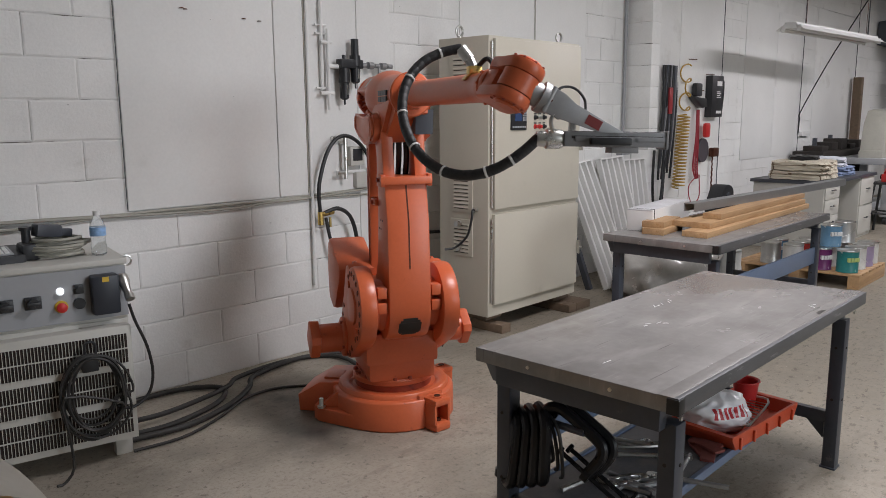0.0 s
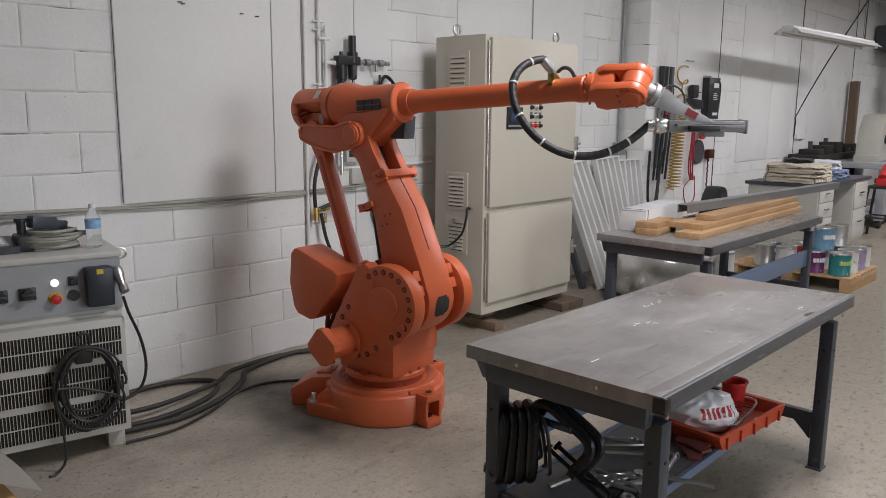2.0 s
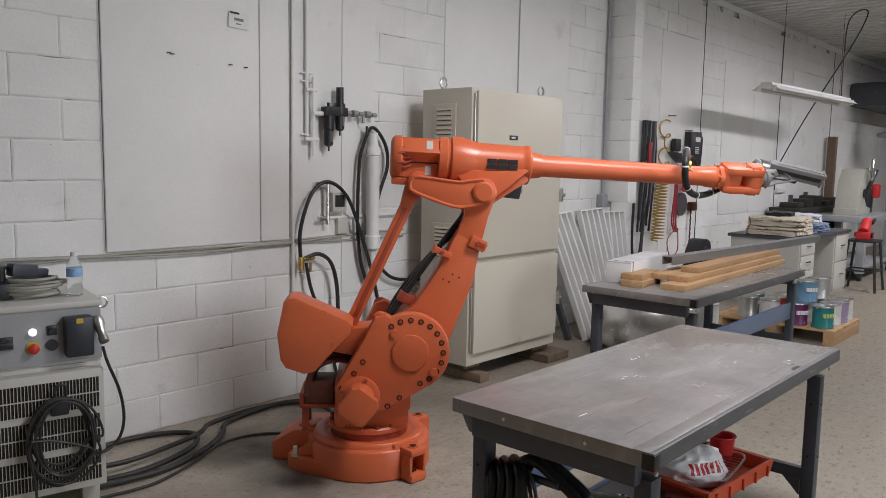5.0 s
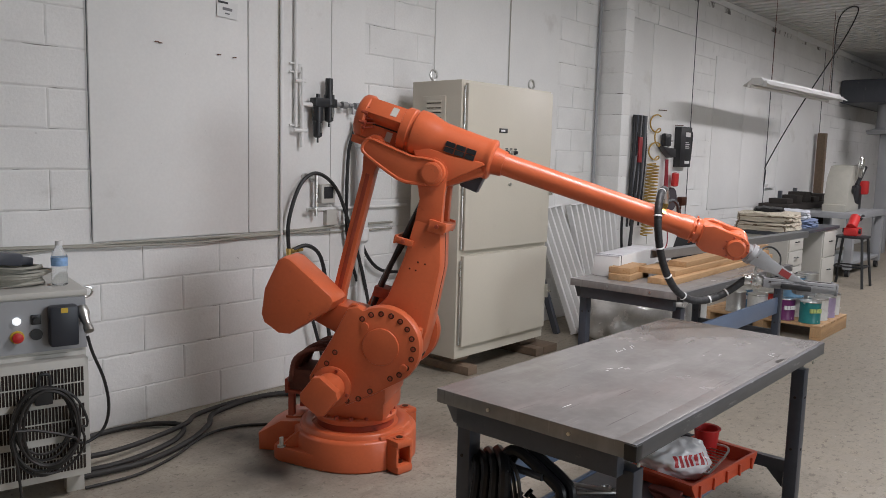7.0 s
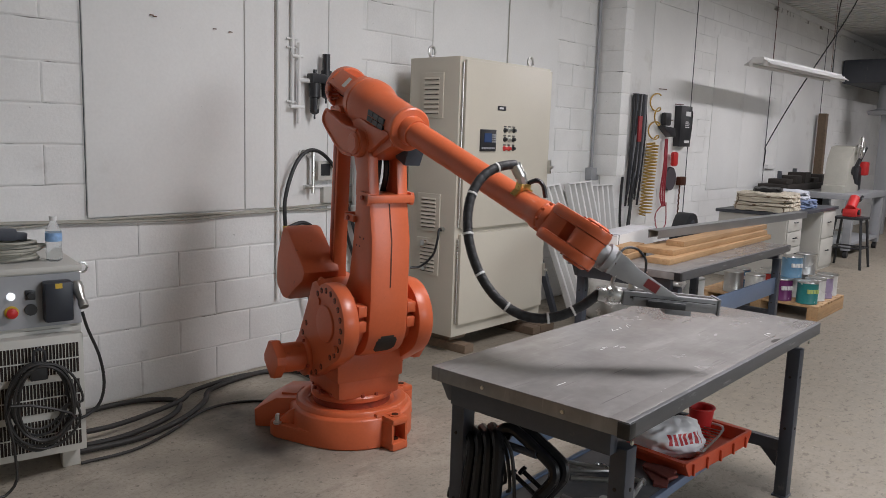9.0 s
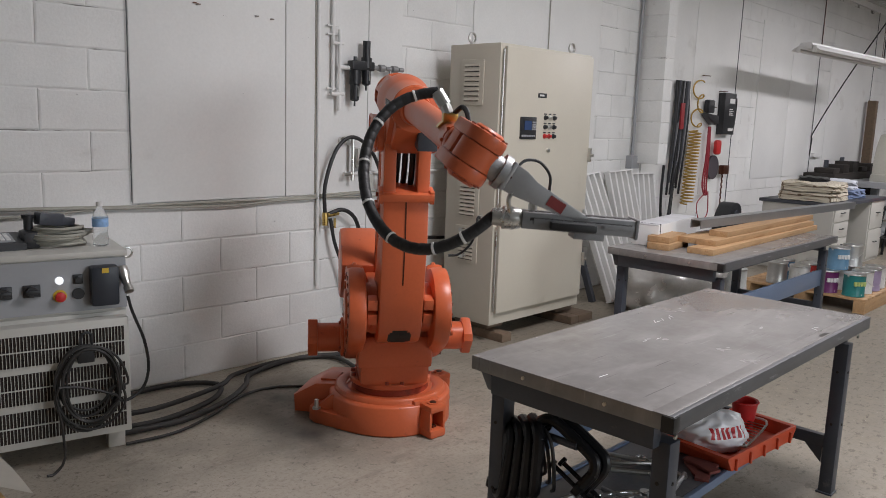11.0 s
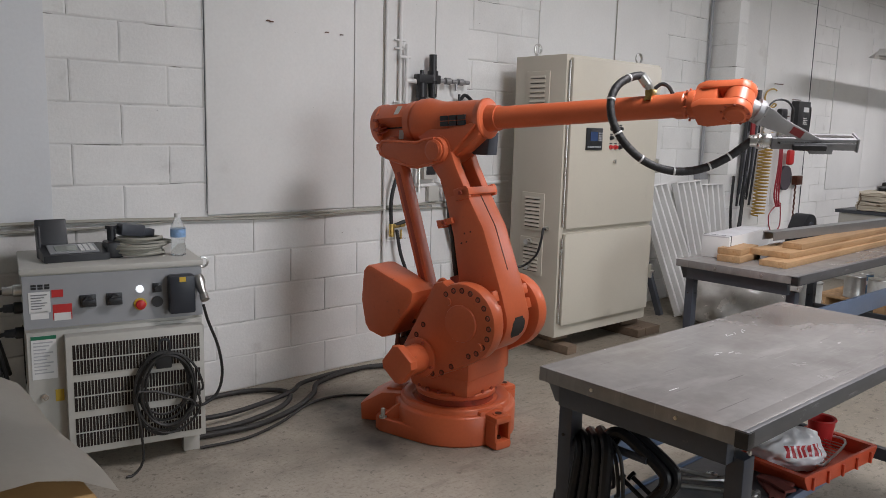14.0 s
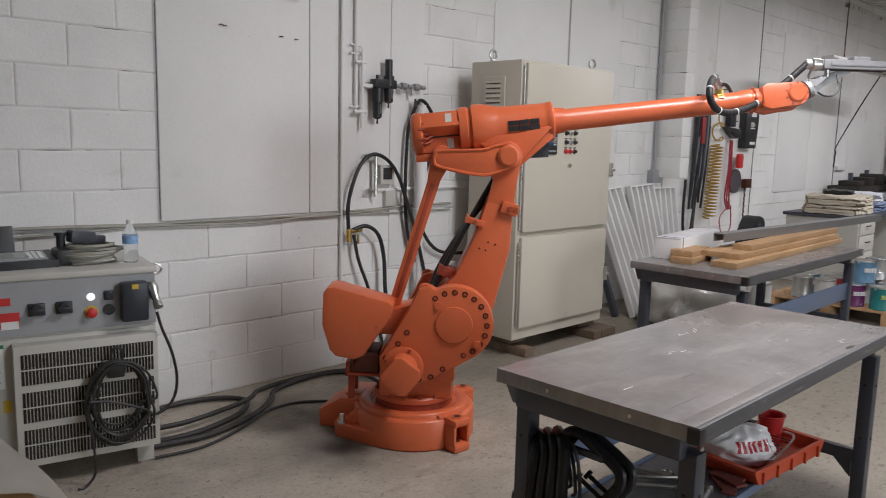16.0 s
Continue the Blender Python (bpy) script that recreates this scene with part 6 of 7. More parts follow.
def cloth_fold(m, lx, ly, h, mat, label, seed, layers=2):
    t = thing("folded_cloth", m, label, "cloth", "folded cloths")
    for k in range(layers):
        bm = bmn()
        r = bmesh.ops.create_cube(bm, size=1.0)
        bmesh.ops.subdivide_edges(bm, edges=bm.edges[:], cuts=9, use_grid_fill=True)
        for v in bm.verts:
            p = v.co.copy()
            e = 1 - 0.12 * (2 * abs(p.x)) ** 4
            g = 1 - 0.12 * (2 * abs(p.y)) ** 4
            v.co = Vector((p.x * lx * g, p.y * ly * e, (p.z * (e * g) + 0.5) * h / layers))
            if p.z > 0 or abs(p.x) > 0.45 or abs(p.y) > 0.45:
                v.co += Vector((1, 1, 0.6)) * 0.03 * noise.noise(p * 4 + Vector((seed, k, 0)))
            v.co.z = max(v.co.z, 0.001)
        part("fold", bm, mat, t, "", pose(0, 0, k * h / layers * 0.98, 0, 0, 3 * k))


cloth_fold(pose(9.0, 3.0, 0.75, 0, 0, 5), 0.8, 0.6, 0.2, checked_cloth(), "folded cream checked blanket on the desk", 1.0, 2)
cloth_fold(pose(9.12, 3.05, 0.94, 0, 0, 15), 0.4, 0.3, 0.05, M_BLACK, "black garment on the folded blanket", 3.0, 1)
cloth_fold(pose(9.72, 2.98, 0.75, 0, 0, -6), 0.5, 0.5, 0.1, material("denim", (0.16, 0.21, 0.33), 0.85, vary=0.2, scale=12), "folded blue denim clothes on the desk", 5.0, 2)
cloth_fold(pose(9.7, 3.0, 0.848, 0, 0, 8), 0.45, 0.42, 0.1, material("pale_cloth", (0.55, 0.57, 0.62), 0.85, vary=0.1, scale=12), "pale folded towels on the denim", 7.0, 2)

# ---- stool and machine bench beyond ----
st = thing("bar_stool", pose(10.55, 2.5, 0), "dark metal stool with a red tool on it", "stool")
bm = bmn()
box(bm, -0.17, 0.17, -0.17, 0.17, 0.6, 0.63, 0.01)
part("seat", bm, M_PLASTIC, st)
for sx in (-1, 1):
    for sy in (-1, 1):
        bm = bmn()
        cyl(bm, (sx * 0.14, sy * 0.14, 0.6), (sx * 0.2, sy * 0.2, 0), 0.016, seg=8)
        part("leg", bm, M_PLASTIC, st)
bm = bmn()
for s in (-1, 1):
    cyl(bm, (-0.17, s * 0.17, 0.25), (0.17, s * 0.17, 0.25), 0.01, seg=8)
    cyl(bm, (s * 0.17, -0.17, 0.25), (s * 0.17, 0.17, 0.25), 0.01, seg=8)
part("foot_ring", bm, M_PLASTIC, st)
saw = thing("red_power_tool", pose(10.55, 2.5, 0.63), "red power tool lying on the stool", "power tool")
bm = bmn()
box(bm, -0.13, 0.1, -0.08, 0.08, 0, 0.1, 0.02)
cyl(bm, (-0.1, 0, 0.1), (0.06, 0, 0.22), 0.06, seg=16)
part("housing", bm, M_RED, saw)
bm = bmn()
cyl(bm, (0.04, -0.06, 0.2), (0.16, -0.06, 0.24), 0.02, seg=10)
cyl(bm, (-0.06, -0.1, 0.06), (-0.06, 0.1, 0.06), 0.03, seg=12)
part("grip", bm, M_PLASTIC, saw)
mb = thing("machine_bench", pose(11.3, 2.66, 0), "grey wheeled machine bench with a lower shelf", "bench")
bm = bmn()
box(bm, 0, 1.7, 0, 0.85, 0.78, 0.86, 0.006)
part("bench_top", bm, M_LIGHTGREY, mb)
bm = bmn()
box(bm, 0.03, 1.67, 0.03, 0.82, 0.16, 0.2, 0.004)
part("shelf", bm, M_LIGHTGREY, mb)
for x in (0.02, 1.58):
    for y in (0.02, 0.73):
        bm = bmn()
        box(bm, x, x + 0.1, y, y + 0.1, 0.1, 0.78, 0.004)
        part("leg", bm, M_LIGHTGREY, mb)
        bm = bmn()
        cyl(bm, (x + 0.05, y + 0.02, 0.05), (x + 0.05, y + 0.07, 0.05), 0.05, seg=14)
        part("castor", bm, M_PLASTIC, mb)
lathe_t = thing("metal_saw", pose(11.5, 2.85, 0.86), "pale grey metalworking machine with a handwheel", "machine")
mgrey = material("machine_cream", (0.42, 0.41, 0.36), 0.45, vary=0.1, scale=6)
bm = bmn()
prism(bm, [(0, 0), (0.7, 0), (0.7, 0.09), (0.5, 0.12)] + arc(0.5, 0.3, 0.14, -110, -250, 8) + [(0.56, 0.45), (0.56, 0.56), (0.46, 0.64), (0.28, 0.62), (0.14, 0.46), (0.07, 0.2), (0.06, 0.1), (0, 0.09)], 0, 0.3, 0.02)
part("column", bm, mgrey, lathe_t)
bm = bmn()
ring = [(0.45 + 0.14 * math.cos(a * math.pi / 10), -0.05, 0.62 + 0.14 * math.sin(a * math.pi / 10)) for a in range(21)]
sweep(bm, ring, 0.014, 8, 2)
for a in range(5):
    cyl(bm, (0.45, -0.05, 0.62), (0.45 + 0.13 * math.cos(a * 1.257), -0.05, 0.62 + 0.13 * math.sin(a * 1.257)), 0.012, seg=8)
cyl(bm, (0.45, 0.02, 0.62), (0.45, -0.07, 0.62), 0.03, seg=12)
part("handwheel", bm, M_STEEL, lathe_t)
bm = bmn()
cyl(bm, (0.3, -0.02, 0.3), (0.3, 0.02, 0.3), 0.06, seg=16)
part("pulley", bm, M_PLASTIC, lathe_t)
bm = bmn()
box(bm, 0.85, 1.05, 0.05, 0.25, 0, 0.35, 0.03)
cyl(bm, (0.9, 0.1, 0.34), (1.1, 0.05, 0.62), 0.03, seg=10)
part("motor_head", bm, M_PLASTIC, lathe_t)
bm = bmn()
box(bm, 0.98, 1.14, -0.02, 0.08, 0.22, 0.42, 0.03)
part("red_guard", bm, M_RED, lathe_t)
for x, y, z0, z1, w in ((11.2, 3.6, 0.0, 1.12, 0.05), (11.9, 3.62, 0.0, 1.15, 0.05), (13.4, 3.7, 0, 2.0, 0.12)):
    bm = bmn()
    box(bm, x, x + w, y, y + w, z0, z1, 0.004)
    tagged(part("steel_post", bm, M_DARKGREY if w < 0.1 else M_OLDWOOD), "dark upright post standing by the wall", "post", "posts by the wall")
bm = bmn()
box(bm, 10.9, 13.2, 3.4, 3.8, 0.85, 0.95, 0.01)
for k in range(5):
    box(bm, 11.0 + k * 0.4, 11.25 + k * 0.4, 3.45, 3.7, 0.95, 1.02 + 0.04 * (k % 3), 0.01)
box(bm, 11.0, 11.06, 3.45, 3.75, 0, 0.85)
box(bm, 13.0, 13.06, 3.45, 3.75, 0, 0.85)
tagged(part("steel_rack", bm, M_VOID), "dark rack of steel stock along the wall", "rack")
bm = bmn()
lathe(bm, (15.2, 3.2, 2.05), (0, 0, 1), [(0, 0.32), (0.06, 0.34), (0.1, 0.2), (0.9, 0.16)], 20)
tagged(part("extract_hood", bm, M_LIGHTGREY), "grey extraction hood under the roof", "hood")
bm = bmn()
box(bm, 14.6, 20, 3.0, 3.86, 2.55, 2.95, 0.05)
tagged(part("air_duct", bm, M_DARKGREY), "dark square air duct along the wall", "duct")
bm = bmn()
box(bm, 15.1, 15.3, 3.1, 3.3, 0, 2.05, 0.01)
tagged(part("grey_column", bm, M_LIGHTGREY), "grey column of the extraction stand", "column")

# ---- hanging strip light ----
SLX, SLY, SLZ = 8.63, 3.12, 2.33
sl = thing("strip_light", pose(SLX, SLY, SLZ, 0, 0, -3.5), "unlit white strip light hanging from the roof", "lamp")
bm = bmn()
for s in (-1, 1):
    prism(bm, [(s * 0.15, -0.012), (s * 0.153, -0.01), (s * 0.062, 0.052), (s * 0.06, 0.048)], 0, 2.44, 0, Matrix(((0, 1, 0, 0), (1, 0, 0, 0), (0, 0, 1, 0), (0, 0, 0, 1))))
part("reflector", bm, M_LABEL, sl, "white sheet metal reflector wings")
bm = bmn()
box(bm, 0, 2.44, -0.062, 0.062, 0.005, 0.07, 0.004)
part("gear_tray", bm, M_LABEL, sl, "white gear tray")
for y in (-0.085, 0.085):
    bm = bmn()
    cyl(bm, (0.05, y, -0.004), (2.39, y, -0.004), 0.017, seg=12)
    part("fluorescent_tube", bm, M_LABEL, sl)
    for x in (0.02, 2.39):
        bm = bmn()
        box(bm, x, x + 0.03, y - 0.02, y + 0.02, -0.026, 0.04, 0.003)
        part("lamp_holder", bm, M_LABEL, sl)
for x in (0.4, 2.2):
    bm = bmn()
    cyl(bm, (x, 0, 0.07), (x, 0, TOP - SLZ), 0.003, seg=6)
    part("chain", bm, M_BOLT, sl)
bm = bmn()
sweep(bm, [sl.matrix_basis.inverted() @ Vector(v) for v in ((10.88, 2.98, 2.4), (10.88, 2.98, 2.8), (10.88, 2.97, 3.25), (10.78, 2.88, 3.4), (10.55, 2.7, 3.41), (10.42, 2.63, 3.3), (10.55, 2.83, 2.95), (10.9, 3.4, 2.15), (11.2, 3.82, 1.5), (11.24, 3.85, 1.38), (11.24, 3.86, 1.18))], 0.008, 7, 7)
part("power_cord", bm, M_BLACK, sl, "drooping black power cord")

# ---- tools on the wall beyond the pilaster ----
M_LEAD = material("red_lead", (0.3, 0.025, 0.04), 0.5, vary=0.2)
rr = random.Random(11)
for k in range(13):
    bm = bmn()
    x = 7.26 + k * 0.021
    sweep(bm, [(x, Wf - 0.05 - 0.01 * (k % 3), 1.94), (x + rr.uniform(-0.02, 0.02), Wf - 0.06, 1.6), (x - 0.03 + rr.uniform(-0.02, 0.02), Wf - 0.06, 1.2), (x - 0.06 + rr.uniform(-0.03, 0.03), Wf - 0.05, 0.8 + 0.06 * (k % 4))], 0.012, 7, 5)
    wall_thing("hanging_strap", bm, (M_PLASTIC, M_BLACK, M_DARKGREY, M_INK)[k % 4], "dark strap hanging from a wall hook", "strap", group="straps on the wall")
bm = bmn()
box(bm, 7.33, 7.4, Wf - 0.09, Wf - 0.072, 1.46, 1.72, 0.004)
wall_thing("red_strap", bm, material("dark_red_band", (0.3, 0.025, 0.03), 0.5, vary=0.2), "red band round the hanging straps", "strap")
bm = bmn()
sweep(bm, [(7.15, Wf - 0.04, 1.1), (7.12, Wf - 0.05, 0.8), (7.16, Wf - 0.05, 0.55), (7.28, Wf - 0.05, 0.55), (7.34, Wf - 0.05, 0.9), (7.36, Wf - 0.05, 1.2)], 0.014, 7, 6)
sweep(bm, [(7.36, Wf - 0.05, 1.0), (7.33, Wf - 0.05, 0.7), (7.32, Wf - 0.05, 0.4)], 0.016, 7, 6)
wall_thing("power_cable", bm, M_BLACK, "dark cord looped down the wall", "cord")
bm = bmn()
coil = []
for k in range(230):
    a = k * 0.62
    coil.append((7.66 + 0.062 * math.cos(a) - 0.0003 * k, Wf - 0.09 + 0.06 * math.sin(a), 1.45 - 0.0033 * k))
sweep(bm, coil, 0.008, 6, 1)
coil = []
for k in range(36):
    a = k * 0.6
    coil.append((7.75 + 0.09 * math.cos(a), Wf - 0.06 + 0.03 * math.sin(a * 0.5), 1.95 - 0.014 * k + 0.05 * math.sin(a)))
sweep(bm, coil, 0.008, 6, 3)
wall_thing("coiled_air_hose", bm, material("ochre_hose", (0.43, 0.27, 0.05), 0.45, vary=0.2), "yellow coiled air hose hanging on the wall", "hose")
ch_t = thing("battery_charger", pose(8.3, Wf, 1.42), "black boxed charger hanging on the wall", "charger")
bm = bmn()
box(bm, 0, 0.28, -0.09, -0.01, 0, 0.45, 0.005)
part("case", bm, M_PLASTIC, ch_t)
bm = bmn()
box(bm, 0.12, 0.24, -0.0935, -0.0895, 0.34, 0.39)
for k in range(4):
    part("print_bar", bm, M_LABEL, ch_t)
    bm = bmn()
    box(bm, 0.12, 0.2 + 0.02 * (k % 2), -0.0935, -0.0895, 0.27 - k * 0.02, 0.28 - k * 0.02)
part("print_bar", bm, M_LABEL, ch_t)
bm = bmn()
box(bm, 0.12, 0.24, -0.0935, -0.0895, 0.04, 0.07)
part("print_bar", bm, M_LABEL, ch_t)
bm = bmn()
sweep(bm, [(0.3, -0.05, 0.4), (0.38, -0.05, 0.38), (0.36, -0.05, 0.1), (0.3, -0.05, 0.02)], 0.007, 6, 5)
part("lead", bm, M_BLACK, ch_t)
bm = bmn()
prism(bm, [(7.86, 1.64), (8.16, 1.62), (8.18, 1.53), (8.08, 1.52), (7.96, 1.58)], Wf - 0.1, Wf - 0.02, 0.01)
box(bm, 7.93, 8.07, Wf - 0.09, Wf - 0.03, 1.64, 1.78, 0.02)
wall_thing("black_holster", bm, M_PLASTIC, "black tool holster on the wall", "holster")
for k in range(3):
    bm = bmn()
    sweep(bm, [(8.02 + 0.02 * k, Wf - 0.06, 1.5), (8.0 + 0.03 * k, Wf - 0.07, 1.2), (7.98 + 0.05 * k, Wf - 0.06, 0.9), (8.05 + 0.03 * k, Wf - 0.06, 0.76)], 0.009, 6, 5)
    wall_thing("hanging_lead", bm, M_LEAD, "dark red lead hanging on the wall", "lead", group="leads on the wall")
bm = bmn()
sweep(bm, [(8.1, Wf - 0.06, 0.8), (7.9, Wf - 0.06, 0.68), (7.98, Wf - 0.06, 0.5), (8.16, Wf - 0.06, 0.55), (8.14, Wf - 0.06, 0.8)], 0.006, 6, 6)
wall_thing("looped_lead", bm, M_LEAD, "dark red lead hanging in a loop", "lead", group="leads on the wall")
bm = bmn()
cyl(bm, (8.24, Wf - 0.02, 1.06), (8.24, Wf - 0.05, 1.06), 0.13, seg=24)
wall_thing("grinding_disc", bm, material("dark_disc", (0.06, 0.05, 0.06), 0.7), "dark round disc hanging on the wall", "disc")
bm = bmn()
box(bm, 8.18, 8.3, Wf - 0.1, Wf - 0.05, 1.2, 1.36, 0.03)
wall_thing("red_scraper", bm, M_RED, "red plastic scraper above the disc", "scraper")
bm = bmn()
for k in range(18):
    z = 1.0 - k * 0.03
    cyl(bm, (8.5 + (0.006 if k % 2 else -0.006), Wf - 0.04, z), (8.5 + (0.006 if k % 2 else -0.006), Wf - 0.04, z - 0.032), 0.009, seg=6)
box(bm, 8.44, 8.58, Wf - 0.08, Wf - 0.02, 0.98, 1.08, 0.01)
wall_thing("chain_hook", bm, M_BOLT, "dark chain hanging from a bracket", "chain")
for x, z, w in ((7.8, 2.02, 0.18), (8.02, 1.7, 0.16), (8.1, 1.58, 0.12), (8.22, 1.88, 0.2)):
    bm = bmn()
    cyl(bm, (x, Wf - 0.05, z), (x + w, Wf - 0.05, z + 0.005), 0.005, seg=6)
    wall_thing("peg_hook", bm, M_BOLT, "thin steel peg hook", "hook", group="peg hooks")

# ---- under the near bench: clamps, tray, hand tools ----
M_CLAMP = material("black_iron", (0.009, 0.009, 0.0105), 0.3, vary=0.25, scale=18, bump=0.15)


M_CLAMP.node_tree.nodes["Principled BSDF"].inputs["Specular IOR Level"].default_value = 0.3


def c_clamp(m, size, thick, reach, label):
    """A C-frame with its spine along x, jaws down, and a screw through the far jaw."""
    t = thing("c_clamp", m, label, "clamp", "clamps on the bench rail")
    bm = bmn()
    path = [(0.02, -0.5), (0.0, -0.3), (0.0, -0.16), (0.06, -0.05), (0.18, 0.0), (0.5, 0.01), (0.82, 0.0), (0.94, -0.05), (1.0, -0.16), (1.0, -0.3), (0.98, -0.5)]
    sweep(bm, [(x * size, 0, z * size) for x, z in path], thick, 10, 4)
    cyl(bm, (0.93 * size, 0, -0.5 * size), (1.04 * size, 0, -0.5 * size), thick * 1.25, seg=12)
    part("frame", bm, M_CLAMP, t)
    if not reach:
        return
    bm = bmn()
    cyl(bm, (0.5 * size, 0, -0.5 * size), (reach * size, 0, -0.5 * size), 0.0075, seg=8)
    cyl(bm, (0.47 * size, 0, -0.5 * size), (0.52 * size, 0, -0.5 * size), 0.016, seg=12)
    part("screw", bm, M_CLAMP, t, "threaded screw")
    bm = bmn()
    cyl(bm, ((reach - 0.03) * size, 0.01, -0.5 * size - 0.035), ((reach - 0.03) * size, 0.01, -0.5 * size + 0.035), 0.005, seg=6)
    part("tommy_bar", bm, M_CLAMP, t)


def frame_of(x, z, at):
    x, z = Vector(x).normalized(), Vector(z)
    z = (z - z.dot(x) * x).normalized()
    m = Matrix((x, z.cross(x), z)).transposed().to_4x4()
    m.translation = at
    return m


for k in range(4):
    c_clamp(frame_of((0.05 * k - 0.12, 0.06, -1), (-0.55, -0.8 + 0.05 * k, 0), (1.85 - 0.004 * k, 1.43 - 0.036 * k, 0.505 + 0.012 * k)), 0.22, 0.019, 0.0, "black iron clamp hanging on the bench's end bar")
for k in range(2):
    c_clamp(frame_of((0.1, -0.85, -0.5), (0.25, -0.42, 0.86), (1.89 + 0.035 * k, 1.335 - 0.012 * k, 0.585)), 0.215, 0.018, 1.6, "large black iron clamp tilted on the end bar")
for k in range(3):
    bm = bmn()
    sweep(bm, [(1.885, 1.4 - 0.02 * k, 0.53), (1.87, 1.37 - 0.018 * k, 0.545), (1.86, 1.33 - 0.02 * k, 0.5), (1.86, 1.31 - 0.018 * k, 0.42 - 0.02 * k), (1.88, 1.335 - 0.02 * k, 0.39 - 0.02 * k)], 0.006, 7, 6)
    tagged(part("bungee_strap", bm, M_BLACK), "black rubber strap looped over the end bar", "strap", "straps on the end bar")
bm = bmn()
cyl(bm, (1.89, 1.22, 0.515), (1.89, 1.5, 0.515), 0.012, seg=10)
part("hang_bar", bm, M_DARKGREY, bench_near, "", Matrix.Translation((-1.78, -0.872, 0)))

tray = thing("plastic_tray", pose(2.7, 1.085, 0.223, 0, 0, -5), "orange-red plastic tray with a bag and scrap", "tray")
bm = bmn()
lx, ly, hh = 0.5, 0.27, 0.058
prism(bm, [(-0.02, hh), (-0.02, hh - 0.012), (-0.004, hh - 0.012), (0.012, 0), (lx - 0.012, 0), (lx + 0.004, hh - 0.012), (lx + 0.02, hh - 0.012), (lx + 0.02, hh), (lx - 0.006, hh), (lx - 0.02, 0.008), (0.02, 0.008), (0.006, hh)], 0.01, ly - 0.01)
part("tray_shell", bm, M_TRAY, tray)
for y in (0.0, ly - 0.012):
    bm = bmn()
    prism(bm, [(-0.018, hh), (-0.018, hh - 0.012), (0.012, 0.001), (lx - 0.012, 0.001), (lx + 0.018, hh - 0.012), (lx + 0.018, hh)], y, y + 0.012, 0.003)
    part("tray_side", bm, M_TRAY, tray)
for k in range(5):
    bm = bmn()
    box(bm, 0.03 + k * 0.106, 0.04 + k * 0.106, -0.01, 0.0, 0.0, hh - 0.012, 0.003)
    part("tray_foot", bm, M_TRAY, tray)
bag = thing("shopping_bag", pose(2.85, 1.225, 0.236, 0, 0, -32), "crumpled white plastic shopping bag with red print", "bag")
bm = bmn()
r = bmesh.ops.create_icosphere(bm, subdivisions=5, radius=1.0)
for v in r["verts"]:
    fold = 1 - abs(noise.noise(v.co * 2.6 + Vector((4, 1, 0)))) * 2
    crease = 1 - abs(noise.noise(Vector((v.co.x * 5, v.co.y * 3, v.co.z * 4)))) * 2
    n3 = noise.noise(v.co * 1.5) * 0.25 + fold * 0.1 + crease * 0.05
    v.co = Vector((v.co.x * 0.135, v.co.y * 0.088, v.co.z * 0.075)) * (1 + n3)
    v.co.z = max(v.co.z, -0.066)
    v.co.z += 0.068
film = material("white_bag_film", (0.85, 0.84, 0.86), 0.3, vary=0.06, scale=9, bump=0.15)
fn, fl = film.node_tree.nodes, film.node_tree.links
white = fn["Principled BSDF"].inputs["Base Color"].links[0].from_socket
xyz = fn.new("ShaderNodeSeparateXYZ")
fl.new(fn.new("ShaderNodeTexCoord").outputs["Object"], xyz.inputs[0])


def calc(op, a, b):
    n = fn.new("ShaderNodeMath")
    n.operation = op
    for k, v in enumerate((a, b)):
        if isinstance(v, float):
            n.inputs[k].default_value = v
        else:
            fl.new(v, n.inputs[k])
    return n.outputs[0]


bars = calc("LESS_THAN", calc("FRACT", calc("MULTIPLY", xyz.outputs[0], 42.0), 0.0), 0.62)
band = calc("MULTIPLY", calc("GREATER_THAN", xyz.outputs[2], 0.07), calc("LESS_THAN", xyz.outputs[2], 0.108))
side = calc("MULTIPLY", calc("LESS_THAN", xyz.outputs[1], -0.02), calc("LESS_THAN", calc("ABSOLUTE", xyz.outputs[0], 0.0), 0.075))
mx = fn.new("ShaderNodeMix")
mx.data_type = "RGBA"
fl.new(calc("MULTIPLY", calc("MULTIPLY", bars, band), side), mx.inputs["Factor"])
fl.new(white, mx.inputs["A"])
mx.inputs["B"].default_value = (0.55, 0.04, 0.05, 1)
fl.new(mx.outputs["Result"], fn["Principled BSDF"].inputs["Base Color"])
part("bag_film", bm, film, bag).data.set_sharp_from_angle(angle=math.pi)
cup = thing("red_cup", pose(3.13, 1.225, 0.232), "red plastic tub standing in the tray", "tub")
bm = bmn()
lathe(bm, (0, 0, 0), (0, 0, 1), [(0, 0.038), (0.12, 0.052), (0.124, 0.058), (0.128, 0.056), (0.124, 0.047), (0.01, 0.034)], 20)
part("tub_wall", bm, M_RED, cup)
gr = thing("wire_grid", pose(2.86, 1.1, 0.272, 0, -3, 5), "chrome wire grid lying in the tray", "grid")
bm = bmn()
sweep(bm, [(0, 0, 0), (0.26, 0, 0), (0.3, 0.05, 0), (0.26, 0.11, 0), (0, 0.11, 0), (-0.02, 0.055, 0), (0, 0, 0)], 0.005, 6, 3)
part("rim", bm, M_STEEL, gr)
for k in range(9):
    bm = bmn()
    cyl(bm, (0.02 + k * 0.028, 0.004, 0), (0.04 + k * 0.026, 0.106, 0), 0.0022, seg=5)
    part("wire", bm, M_STEEL, gr)
rr = random.Random(21)
